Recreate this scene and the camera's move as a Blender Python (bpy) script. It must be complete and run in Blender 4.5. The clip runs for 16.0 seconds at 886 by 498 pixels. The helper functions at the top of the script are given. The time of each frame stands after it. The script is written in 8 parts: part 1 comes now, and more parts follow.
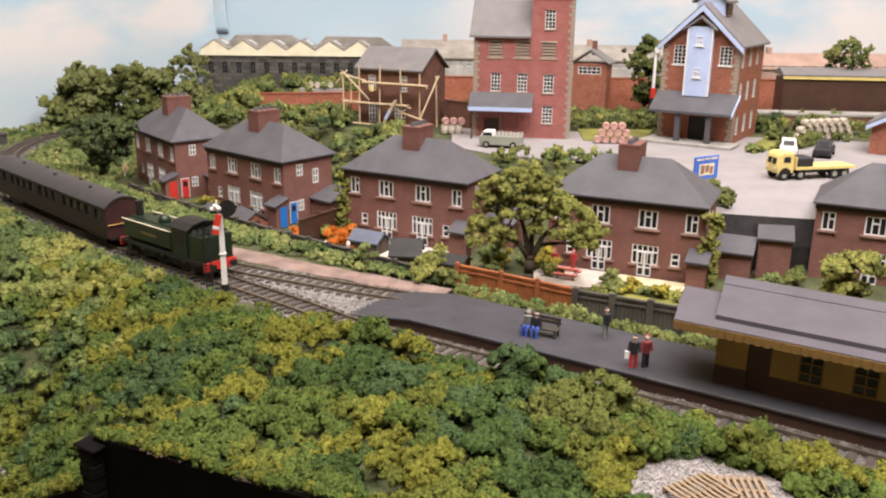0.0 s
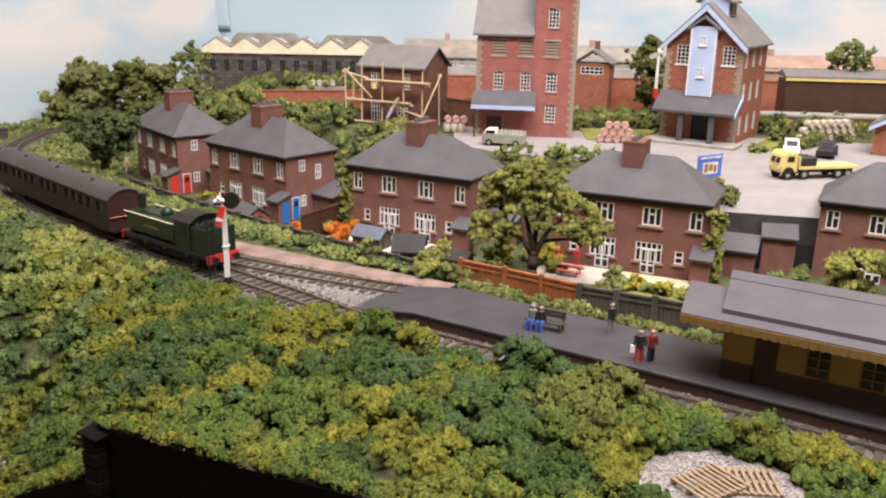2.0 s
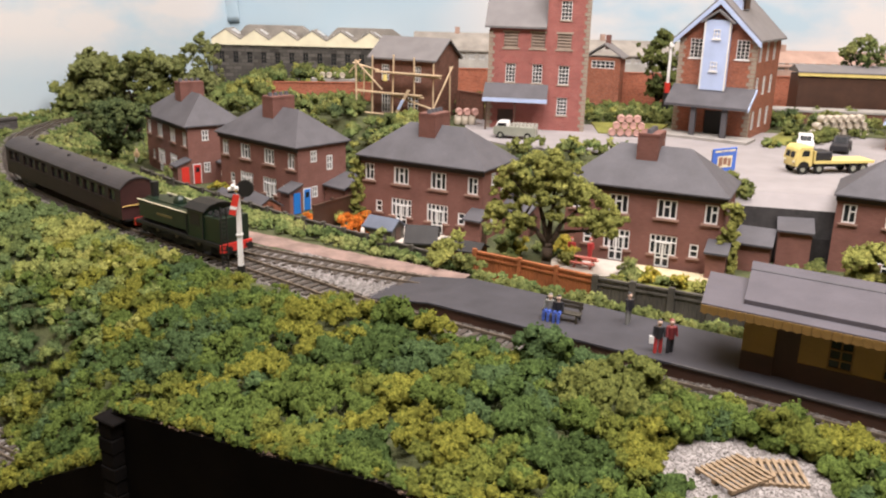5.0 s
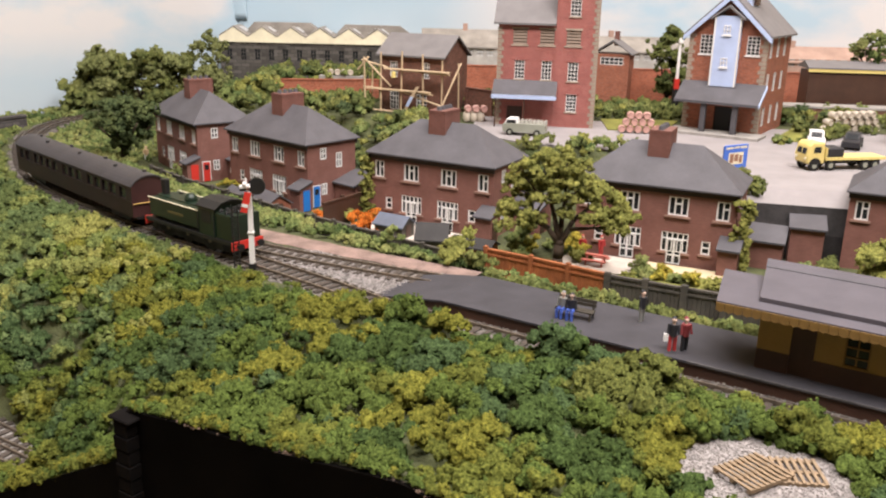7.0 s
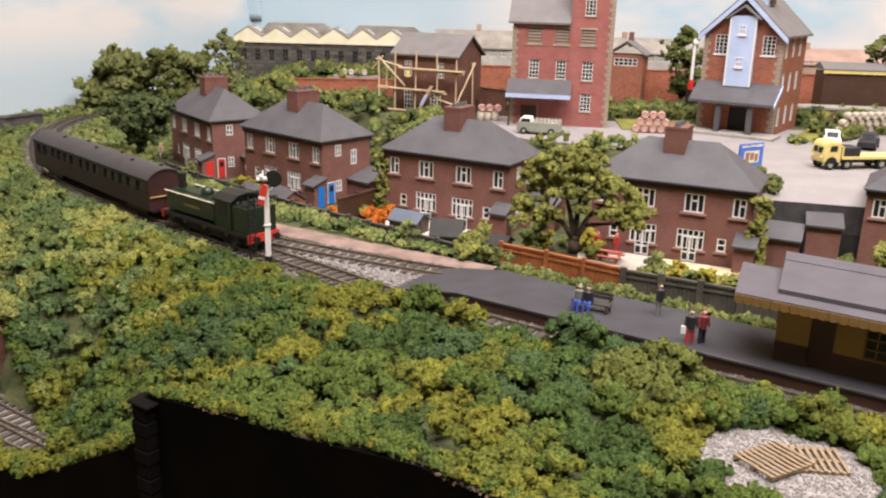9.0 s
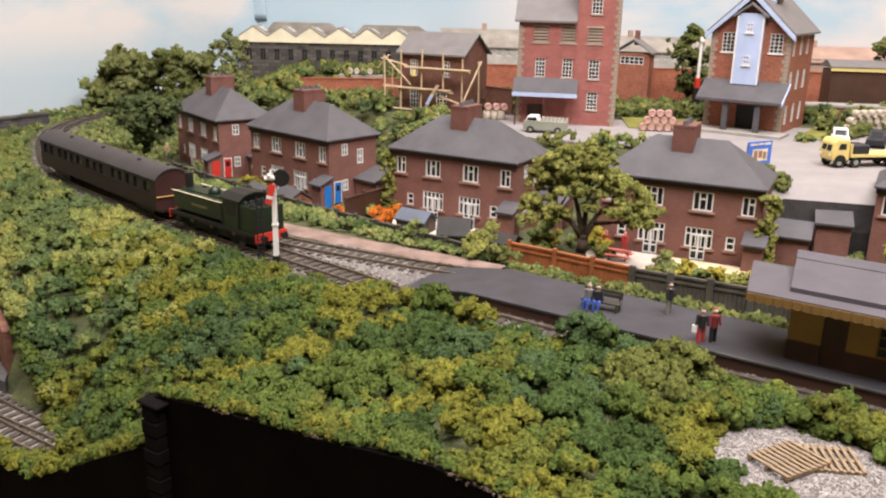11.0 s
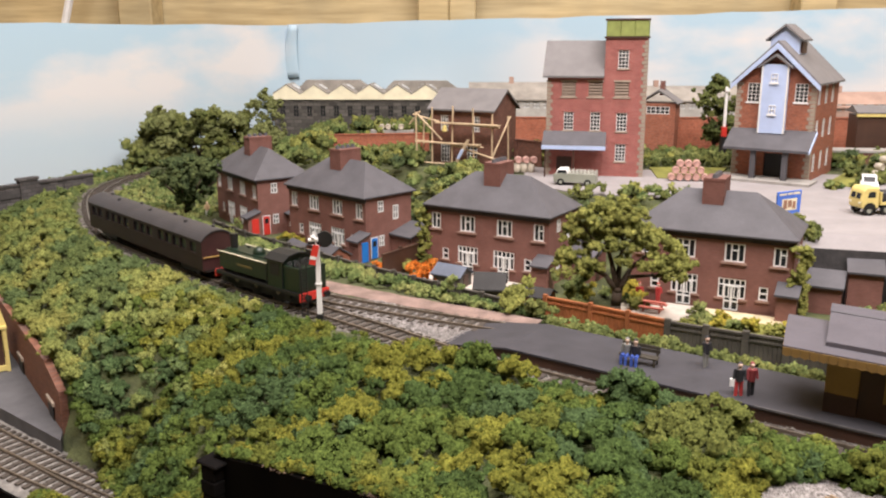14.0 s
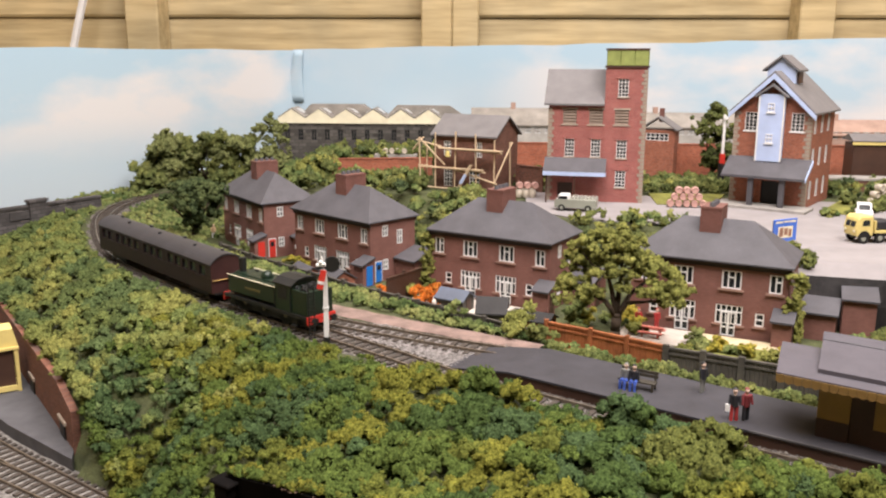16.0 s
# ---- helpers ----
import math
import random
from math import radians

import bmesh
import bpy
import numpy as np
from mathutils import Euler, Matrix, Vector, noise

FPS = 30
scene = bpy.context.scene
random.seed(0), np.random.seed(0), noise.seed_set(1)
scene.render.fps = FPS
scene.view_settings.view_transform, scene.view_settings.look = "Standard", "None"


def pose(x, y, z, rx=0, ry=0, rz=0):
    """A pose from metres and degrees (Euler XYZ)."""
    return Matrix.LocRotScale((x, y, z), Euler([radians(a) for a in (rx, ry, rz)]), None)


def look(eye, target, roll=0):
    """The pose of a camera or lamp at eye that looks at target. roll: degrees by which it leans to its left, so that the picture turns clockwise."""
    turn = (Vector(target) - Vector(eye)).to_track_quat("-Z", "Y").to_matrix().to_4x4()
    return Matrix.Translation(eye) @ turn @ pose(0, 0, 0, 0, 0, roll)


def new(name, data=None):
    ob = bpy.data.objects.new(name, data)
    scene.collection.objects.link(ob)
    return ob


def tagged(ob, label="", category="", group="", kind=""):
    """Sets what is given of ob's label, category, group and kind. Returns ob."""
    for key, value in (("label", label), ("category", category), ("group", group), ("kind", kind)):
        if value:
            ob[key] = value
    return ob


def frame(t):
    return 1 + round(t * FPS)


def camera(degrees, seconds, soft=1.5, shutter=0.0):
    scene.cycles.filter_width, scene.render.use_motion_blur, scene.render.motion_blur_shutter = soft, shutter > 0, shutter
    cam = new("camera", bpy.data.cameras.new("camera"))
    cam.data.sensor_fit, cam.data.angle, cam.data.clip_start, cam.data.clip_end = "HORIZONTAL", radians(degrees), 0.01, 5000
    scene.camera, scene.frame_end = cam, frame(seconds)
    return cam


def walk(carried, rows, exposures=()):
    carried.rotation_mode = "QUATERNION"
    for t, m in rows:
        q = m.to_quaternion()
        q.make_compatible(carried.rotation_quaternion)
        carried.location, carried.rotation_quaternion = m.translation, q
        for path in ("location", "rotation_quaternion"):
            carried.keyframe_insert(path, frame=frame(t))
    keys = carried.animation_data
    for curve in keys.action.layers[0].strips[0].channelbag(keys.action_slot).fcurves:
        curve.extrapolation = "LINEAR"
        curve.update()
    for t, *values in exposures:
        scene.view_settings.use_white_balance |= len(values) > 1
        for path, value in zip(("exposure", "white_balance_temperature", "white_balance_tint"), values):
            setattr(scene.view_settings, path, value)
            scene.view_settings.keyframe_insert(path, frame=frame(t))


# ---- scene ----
# Model railway at 1:148; all lengths below are in scale metres, U turns them into metres.
U = 1 / 148
cam = camera(54.8, 16.0, soft=2.15)
ROWS = [
    (0.0, 0.000, 0.000, 18.605, 0.01, -16.86, -0.55),
    (0.5, -0.107, -0.019, 18.526, 0.06, -16.88, -0.62),
    (1.0, -0.291, 0.103, 18.404, 0.02, -16.94, -0.63),
    (1.5, -0.414, 0.010, 18.271, 0.00, -16.90, -0.75),
    (2.0, -0.358, 0.032, 18.011, 0.03, -16.65, -1.04),
    (2.5, -0.439, 0.158, 17.951, 0.10, -16.57, -1.21),
    (3.0, -0.674, 0.128, 17.798, 0.18, -16.61, -1.25),
    (3.5, -0.702, 0.082, 17.759, 0.26, -16.71, -1.36),
    (4.0, -0.796, 0.128, 17.737, 0.26, -16.90, -1.30),
    (6.5, -1.364, 0.356, 17.219, 0.65, -16.87, -1.61),
    (7.0, -1.427, 0.367, 17.517, 0.74, -17.11, -1.25),
    (7.5, -1.456, 0.268, 17.103, 0.92, -16.99, -1.34),
    (8.0, -1.515, 0.255, 17.037, 1.09, -16.76, -1.53),
    (8.5, -1.674, 0.113, 16.886, 1.35, -16.77, -1.53),
    (11.0, -2.027, 0.283, 16.742, 1.71, -16.81, -1.22),
    (11.5, -2.246, 0.173, 16.455, 1.95, -16.87, -1.17),
    (12.0, -2.308, -0.043, 16.641, 2.22, -16.88, -0.86),
    (12.5, -2.219, 0.050, 17.074, 2.33, -16.83, -0.29),
    (13.0, -2.216, -0.245, 17.395, 2.74, -16.15, 0.25),
    (13.5, -2.550, -0.773, 17.928, 3.07, -14.48, 0.29),
    (14.0, -2.724, -1.093, 17.912, 3.18, -13.82, 0.18),
    (14.5, -2.751, -1.398, 18.232, 3.33, -13.84, 0.31),
    (15.0, -2.858, -1.869, 18.774, 3.28, -13.43, 0.53),
    (15.5, -2.841, -2.193, 18.785, 3.22, -12.98, 0.27),
    (16.0, -2.926, -2.503, 18.621, 3.27, -12.46, -0.21),
]
EXPOSURES = [(0.0, 0.13), (16.0, 0.13)]
walk(cam, [(t, pose(U * x, U * y, U * z, 90 + pitch, roll, yaw)) for t, x, y, z, yaw, pitch, roll in ROWS], EXPOSURES)

# ---------------------------------------------------------------- light
world = bpy.data.worlds.new("room_air")
scene.world = world
world.use_nodes = True
world.node_tree.nodes["Background"].inputs[0].default_value = (1.0, 0.95, 0.9, 1)
world.node_tree.nodes["Background"].inputs[1].default_value = 0.1


def area_lamp(name, eye, target, sx, sy, watts, colour):
    d = bpy.data.lights.new(name, "AREA")
    d.shape, d.size, d.size_y, d.energy, d.color = "RECTANGLE", sx, sy, watts, colour
    o = new(name, d)
    o.matrix_world = look(eye, target)
    return o


area_lamp("lamp_strip_back", (0.16, 0.50, 1.04), (0.16, 0.50, 0), 1.2, 0.28, 15, (1.0, 0.925, 0.9))
area_lamp("lamp_strip_front", (0.15, -0.10, 1.02), (0.15, 0.25, 0), 1.1, 0.28, 27.5, (1.0, 0.925, 0.9))

# ---------------------------------------------------------------- helpers


def vec_node(nt, scale=1.0):
    tc = nt.nodes.new("ShaderNodeTexCoord")
    mp = nt.nodes.new("ShaderNodeMapping")
    mp.inputs["Scale"].default_value = (scale / U,) * 3
    nt.links.new(tc.outputs["Object"], mp.inputs["Vector"])
    return mp.outputs["Vector"]


def noise_node(nt, vec, scale, detail=4.0, rough=0.55):
    n = nt.nodes.new("ShaderNodeTexNoise")
    n.inputs["Scale"].default_value, n.inputs["Detail"].default_value, n.inputs["Roughness"].default_value = scale, detail, rough
    nt.links.new(vec, n.inputs["Vector"])
    return n.outputs["Fac"]


def ramp_node(nt, fac, stops):
    r = nt.nodes.new("ShaderNodeValToRGB")
    els = r.color_ramp.elements
    while len(els) < len(stops):
        els.new(0.5)
    for e, (p, c) in zip(els, stops):
        e.position, e.color = p, (*c, 1)
    nt.links.new(fac, r.inputs["Fac"])
    return r.outputs["Color"]


def mix_node(nt, fac, a, b, mode="MIX"):
    m = nt.nodes.new("ShaderNodeMix")
    m.data_type, m.blend_type = "RGBA", mode
    for sock, v in ((m.inputs[0], fac), (m.inputs[6], a), (m.inputs[7], b)):
        if isinstance(v, (int, float)):
            sock.default_value = v
        elif isinstance(v, tuple):
            sock.default_value = (*v, 1)
        else:
            nt.links.new(v, sock)
    return m.outputs[2]


def bump_node(nt, height, strength, dist):
    b = nt.nodes.new("ShaderNodeBump")
    b.inputs["Strength"].default_value, b.inputs["Distance"].default_value = strength, dist * U
    nt.links.new(height, b.inputs["Height"])
    return b.outputs["Normal"]


def tone(c, k):
    return tuple(min(1.0, v * k) for v in c)


def material(name, colour, rough=0.7, metal=0.0, vary=0.25, coarse=0.6, fine=9.0, bump=0.25, depth=0.05, spec=0.5, island=0.0):
    """A plain surface with stains at one scale and grain at another."""
    m = bpy.data.materials.new(name)
    m.use_nodes = True
    nt = m.node_tree
    b = nt.nodes["Principled BSDF"]
    v = vec_node(nt)
    n1, n2 = noise_node(nt, v, coarse, 3), noise_node(nt, v, fine, 5, 0.65)
    c1 = ramp_node(nt, n1, [(0.3, tone(colour, 1 - vary)), (0.7, tone(colour, 1 + vary))])
    c2 = ramp_node(nt, n2, [(0.3, (1 - vary * 0.8,) * 3), (0.7, (1.0,) * 3)])
    col = mix_node(nt, 1.0, c1, c2, "MULTIPLY")
    if island:
        g = nt.nodes.new("ShaderNodeNewGeometry")
        c3 = ramp_node(nt, g.outputs["Random Per Island"], [(0.0, (1 - island,) * 3), (1.0, (1.0,) * 3)])
        col = mix_node(nt, 1.0, col, c3, "MULTIPLY")
    nt.links.new(col, b.inputs["Base Color"])
    b.inputs["Roughness"].default_value, b.inputs["Metallic"].default_value = rough, metal
    b.inputs["Specular IOR Level"].default_value = spec
    if bump:
        nt.links.new(bump_node(nt, n2, bump, depth), b.inputs["Normal"])
    return m


def brick_material(name, colour, mortar, bw=0.3, bh=0.1, vary=0.3, rough=0.8, joint=0.014):
    m = bpy.data.materials.new(name)
    m.use_nodes = True
    nt = m.node_tree
    b = nt.nodes["Principled BSDF"]
    v = vec_node(nt)
    sep, add, com = (nt.nodes.new(k) for k in ("ShaderNodeSeparateXYZ", "ShaderNodeMath", "ShaderNodeCombineXYZ"))
    nt.links.new(v, sep.inputs[0])
    nt.links.new(sep.outputs[0], add.inputs[0])
    nt.links.new(sep.outputs[1], add.inputs[1])
    nt.links.new(add.outputs[0], com.inputs[0])
    nt.links.new(sep.outputs[2], com.inputs[1])
    br = nt.nodes.new("ShaderNodeTexBrick")
    br.inputs["Scale"].default_value = 1.0
    br.inputs["Brick Width"].default_value, br.inputs["Row Height"].default_value, br.inputs["Mortar Size"].default_value = bw, bh, joint
    br.inputs["Color1"].default_value, br.inputs["Color2"].default_value = (*tone(colour, 1 - vary), 1), (*tone(colour, 1 + vary), 1)
    br.inputs["Mortar"].default_value = (*mortar, 1)
    nt.links.new(com.outputs[0], br.inputs["Vector"])
    n1 = noise_node(nt, v, 0.8, 4)
    c = mix_node(nt, 1.0, br.outputs["Color"], ramp_node(nt, n1, [(0.3, (0.78, 0.76, 0.75)), (0.7, (1.0, 1.0, 1.0))]), "MULTIPLY")
    nt.links.new(c, b.inputs["Base Color"])
    b.inputs["Roughness"].default_value = rough
    b.inputs["Specular IOR Level"].default_value = 0.3
    inv = nt.nodes.new("ShaderNodeMath")
    inv.operation = "SUBTRACT"
    inv.inputs[0].default_value = 1.0
    nt.links.new(br.outputs["Fac"], inv.inputs[1])
    nt.links.new(bump_node(nt, inv.outputs[0], 0.5, 0.02), b.inputs["Normal"])
    return m


def foliage_material(name, dark, mid, light, patch=0.22, spread=0.14, grit=5.0):
    """Foam foliage: hue that drifts across the clumps, slight change from crumb to crumb, and light that soaks through."""
    m = bpy.data.materials.new(name)
    m.use_nodes = True
    nt = m.node_tree
    b = nt.nodes["Principled BSDF"]
    v = vec_node(nt)
    n1 = noise_node(nt, v, patch, 3, 0.6)
    c = ramp_node(nt, n1, [(0.36, dark), (0.5, mid), (0.64, light)])
    g = nt.nodes.new("ShaderNodeNewGeometry")
    k = ramp_node(nt, g.outputs["Random Per Island"], [(0.0, (1 - spread,) * 3), (1.0, (1 + spread, 1 + spread, 1 + spread * 0.8))])
    c = mix_node(nt, 1.0, c, k, "MULTIPLY")
    n2 = noise_node(nt, v, grit, 2, 0.6)
    c = mix_node(nt, 1.0, c, ramp_node(nt, n2, [(0.34, (0.45, 0.47, 0.45)), (0.52, (1.0, 1.0, 1.0)), (0.68, (1.5, 1.45, 1.35))]), "MULTIPLY")
    bump = bump_node(nt, n2, 0.7, 0.16)
    nt.links.new(bump, b.inputs["Normal"])
    nt.links.new(c, b.inputs["Base Color"])
    b.inputs["Roughness"].default_value = 0.95
    b.inputs["Specular IOR Level"].default_value = 0.08
    tr = nt.nodes.new("ShaderNodeBsdfTranslucent")
    nt.links.new(c, tr.inputs["Color"])
    ms = nt.nodes.new("ShaderNodeMixShader")
    ms.inputs[0].default_value = 0.3
    nt.links.new(b.outputs[0], ms.inputs[1])
    nt.links.new(tr.outputs[0], ms.inputs[2])
    nt.links.new(ms.outputs[0], nt.nodes["Material Output"].inputs["Surface"])
    return m


def foam_tint(name, c):
    return foliage_material(name, tone(c, 0.86), c, tone(c, 1.14), 0.5, 0.09, 8.0)


def wood_material(name, dark, light, knot):
    """Sawn softwood: grain drawn out along the boards, and a few brown knots."""
    m = bpy.data.materials.new(name)
    m.use_nodes = True
    nt = m.node_tree
    b = nt.nodes["Principled BSDF"]
    tc, mp = nt.nodes.new("ShaderNodeTexCoord"), nt.nodes.new("ShaderNodeMapping")
    mp.inputs["Scale"].default_value = (0.05 / U, 0.6 / U, 0.6 / U)
    nt.links.new(tc.outputs["Object"], mp.inputs["Vector"])
    g = noise_node(nt, mp.outputs["Vector"], 1.0, 6, 0.6)
    c = ramp_node(nt, g, [(0.3, dark), (0.62, light)])
    v = nt.nodes.new("ShaderNodeTexVoronoi")
    v.inputs["Scale"].default_value = 0.075
    nt.links.new(vec_node(nt), v.inputs["Vector"])
    k = ramp_node(nt, v.outputs["Distance"], [(0.03, (1, 1, 1)), (0.08, (0, 0, 0))])
    c = mix_node(nt, k, c, knot)
    s = noise_node(nt, vec_node(nt), 0.06, 3)
    c = mix_node(nt, 1.0, c, ramp_node(nt, s, [(0.3, (0.8, 0.82, 0.85)), (0.7, (1.08, 1.05, 1.0))]), "MULTIPLY")
    nt.links.new(c, b.inputs["Base Color"])
    b.inputs["Roughness"].default_value = 0.7
    nt.links.new(bump_node(nt, g, 0.25, 0.1), b.inputs["Normal"])
    return m


def glass_material(name, colour, rough=0.15):
    m = bpy.data.materials.new(name)
    m.use_nodes = True
    b = m.node_tree.nodes["Principled BSDF"]
    b.inputs["Base Color"].default_value, b.inputs["Roughness"].default_value = (*colour, 1), rough
    return m


def box(bm, x0, y0, z0, x1, y1, z1, m=None):
    q = [bm.verts.new(p) for p in ((x0, y0, z0), (x1, y0, z0), (x1, y1, z0), (x0, y1, z0), (x0, y0, z1), (x1, y0, z1), (x1, y1, z1), (x0, y1, z1))]
    if m is not None:
        for v in q:
            v.co = m @ v.co
    for f in ((0, 3, 2, 1), (4, 5, 6, 7), (0, 1, 5, 4), (1, 2, 6, 5), (2, 3, 7, 6), (3, 0, 4, 7)):
        bm.faces.new([q[i] for i in f])
    return q


def prism(bm, outline, axis, lo, hi):
    """A closed outline of 2D points pushed along an axis: 'x' takes (y, z), 'y' takes (x, z), 'z' takes (x, y)."""
    def at(p, w):
        return {"x": (w, p[0], p[1]), "y": (p[0], w, p[1]), "z": (p[0], p[1], w)}[axis]
    a, b = [bm.verts.new(at(p, lo)) for p in outline], [bm.verts.new(at(p, hi)) for p in outline]
    n = len(outline)
    fs = [bm.faces.new(a), bm.faces.new(b[::-1])]
    fs += [bm.faces.new((a[i], b[i], b[(i + 1) % n], a[(i + 1) % n])) for i in range(n)]
    bmesh.ops.recalc_face_normals(bm, faces=fs)


def rod(bm, p, q, r0, r1=None, n=8, caps=True):
    """A tapered rod from p to q."""
    p, q = Vector(p), Vector(q)
    r1 = r0 if r1 is None else r1
    t = (q - p).to_track_quat("Z", "Y")
    ring = lambda c, r: [bm.verts.new(c + t @ Vector((r * math.cos(2 * math.pi * i / n), r * math.sin(2 * math.pi * i / n), 0))) for i in range(n)]
    a, b = ring(p, r0), ring(q, r1)
    for i in range(n):
        bm.faces.new((a[i], a[(i + 1) % n], b[(i + 1) % n], b[i]))
    if caps:
        bm.faces.new(a[::-1])
        bm.faces.new(b)


def solid(bm, rings):
    """A turned or lofted body: rings of the same count, closed at both ends."""
    vs = [[bm.verts.new(p) for p in r] for r in rings]
    n = len(vs[0])
    fs = []
    for a, b in zip(vs, vs[1:]):
        fs += [bm.faces.new((a[i], a[(i + 1) % n], b[(i + 1) % n], b[i])) for i in range(n)]
    fs += [bm.faces.new(vs[0][::-1]), bm.faces.new(vs[-1])]
    bmesh.ops.recalc_face_normals(bm, faces=fs)


def bevel(bm, w, seg=1):
    bmesh.ops.bevel(bm, geom=list(bm.edges), offset=w, segments=seg, affect="EDGES", profile=0.7)


def finish(bm, name, mat, smooth=False):
    bmesh.ops.scale(bm, vec=(U, U, U), verts=bm.verts)
    me = bpy.data.meshes.new(name)
    bm.to_mesh(me)
    bm.free()
    me.materials.append(mat)
    if smooth:
        me.polygons.foreach_set("use_smooth", [True] * len(me.polygons))
    return me


def part(name, bm, mat, parent=None, label="", smooth=False, kind=""):
    o = new(name, finish(bm, name, mat, smooth))
    if parent is not None:
        o.parent = parent
    if label or kind:
        tagged(o, label, kind=kind)
    return o


def thing(name, x, y, z, turn, label, category, group="", kind=""):
    o = new(name)
    o.empty_display_size = U
    o.matrix_world = pose(U * x, U * y, U * z, 0, 0, turn)
    return tagged(o, label, category, group, kind)


def at(x, y, z, turn=0):
    return pose(U * x, U * y, U * z, 0, 0, turn)


def pane_wall(bm, x0, x1, z0, z1, y0, y1, holes):
    """A wall slab in the xz plane, one connected shell, with rectangular holes (x0, x1, z0, z1) right through it."""
    xs = sorted({x0, x1, *(h[0] for h in holes), *(h[1] for h in holes)})
    zs = sorted({z0, z1, *(h[2] for h in holes), *(h[3] for h in holes)})
    nx, nz = len(xs) - 1, len(zs) - 1

    def full(i, j):
        if not (0 <= i < nx and 0 <= j < nz):
            return False
        cx, cz = (xs[i] + xs[i + 1]) / 2, (zs[j] + zs[j + 1]) / 2
        return not any(h[0] < cx < h[1] and h[2] < cz < h[3] for h in holes)

    made = {}

    def v(i, j, k):
        if (i, j, k) not in made:
            made[(i, j, k)] = bm.verts.new((xs[i], (y0, y1)[k], zs[j]))
        return made[(i, j, k)]

    for i in range(nx):
        for j in range(nz):
            if not full(i, j):
                continue
            bm.faces.new((v(i, j, 0), v(i + 1, j, 0), v(i + 1, j + 1, 0), v(i, j + 1, 0)))
            bm.faces.new((v(i, j + 1, 1), v(i + 1, j + 1, 1), v(i + 1, j, 1), v(i, j, 1)))
            if not full(i - 1, j):
                bm.faces.new((v(i, j, 1), v(i, j, 0), v(i, j + 1, 0), v(i, j + 1, 1)))
            if not full(i + 1, j):
                bm.faces.new((v(i + 1, j, 0), v(i + 1, j, 1), v(i + 1, j + 1, 1), v(i + 1, j + 1, 0)))
            if not full(i, j - 1):
                bm.faces.new((v(i, j, 1), v(i + 1, j, 1), v(i + 1, j, 0), v(i, j, 0)))
            if not full(i, j + 1):
                bm.faces.new((v(i, j + 1, 0), v(i + 1, j + 1, 0), v(i + 1, j + 1, 1), v(i, j + 1, 1)))


def smooth_step(v, lo, hi):
    t = min(1.0, max(0.0, (v - lo) / (hi - lo)))
    return t * t * (3 - 2 * t)


# ---------------------------------------------------------------- materials
BRICK_HOUSE = brick_material("dark_brick", (0.225, 0.1, 0.081), (0.205, 0.108, 0.089), vary=0.09)
BRICK_RED = brick_material("red_brick", (0.35, 0.115, 0.1), (0.36, 0.17, 0.15), vary=0.12)
BRICK_MALT = brick_material("orange_brick", (0.31, 0.105, 0.06), (0.3, 0.15, 0.11))
BRICK_OLD = brick_material("old_brick", (0.19, 0.085, 0.06), (0.15, 0.09, 0.07))
BRICK_WALL = brick_material("yard_wall_brick", (0.36, 0.11, 0.06), (0.34, 0.15, 0.1))
BRICK_CHIMNEY = brick_material("chimney_brick", (0.185, 0.08, 0.064), (0.18, 0.088, 0.074), vary=0.1)
SLATE = material("slate", (0.075, 0.071, 0.08), 0.75, vary=0.18, coarse=0.5, fine=7)
SLATE_PALE = material("weathered_slate", (0.155, 0.145, 0.146), 0.8, vary=0.1, coarse=0.6, fine=7)
LOUVRE = material("faded_louvre_paint", (0.24, 0.18, 0.14), 0.8, vary=0.15)
STONE = material("quoin_stone", (0.36, 0.29, 0.23), 0.85, vary=0.25, coarse=1.2)
WHITE = material("white_paint", (0.72, 0.71, 0.7), 0.5, vary=0.06, bump=0.05)
CREAM = material("cream_board", (0.74, 0.68, 0.5), 0.7, vary=0.1)
BLUE_PALE = material("pale_blue_paint", (0.43, 0.52, 0.74), 0.5, vary=0.08, bump=0.05)
BLUE = material("blue_door_paint", (0.02, 0.17, 0.55), 0.4, vary=0.1, bump=0.05)
RED = material("red_paint", (0.55, 0.035, 0.025), 0.45, vary=0.12, bump=0.05)
YELLOW = material("yellow_paint", (0.68, 0.55, 0.2), 0.4, vary=0.1, bump=0.05)
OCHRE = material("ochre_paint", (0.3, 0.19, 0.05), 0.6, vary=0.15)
# ochre darkened to put the canopy front's shade into colour; also colours window frames
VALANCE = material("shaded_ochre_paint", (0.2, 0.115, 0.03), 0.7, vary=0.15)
BROWN_PAINT = material("brown_paint", (0.06, 0.028, 0.018), 0.5, vary=0.2)
# dark brown for the painted shadow strip below the house roofs
EAVES_SHADOW = material("eaves_shadow_brown", (0.045, 0.03, 0.027), 0.8, vary=0.2)
SILL = material("pale_brick_sill", (0.3, 0.18, 0.14), 0.8, vary=0.15)
BLACK = material("black_paint", (0.006, 0.006, 0.006), 0.6, vary=0.3)
GLASS_DARK = glass_material("window_glass", (0.02, 0.022, 0.025))
GREY_VAN = material("grey_green_paint", (0.27, 0.28, 0.23), 0.4, vary=0.1, bump=0.03)
BARREL_PINK = material("pink_barrel", (0.52, 0.31, 0.27), 0.6, vary=0.2, coarse=1.5)
BARREL_BROWN = material("printed_brown", (0.3, 0.15, 0.1), 0.6, vary=0.3, coarse=2.0)
BARREL_PALE = material("pale_barrel", (0.5, 0.44, 0.36), 0.6, vary=0.25, coarse=1.5)
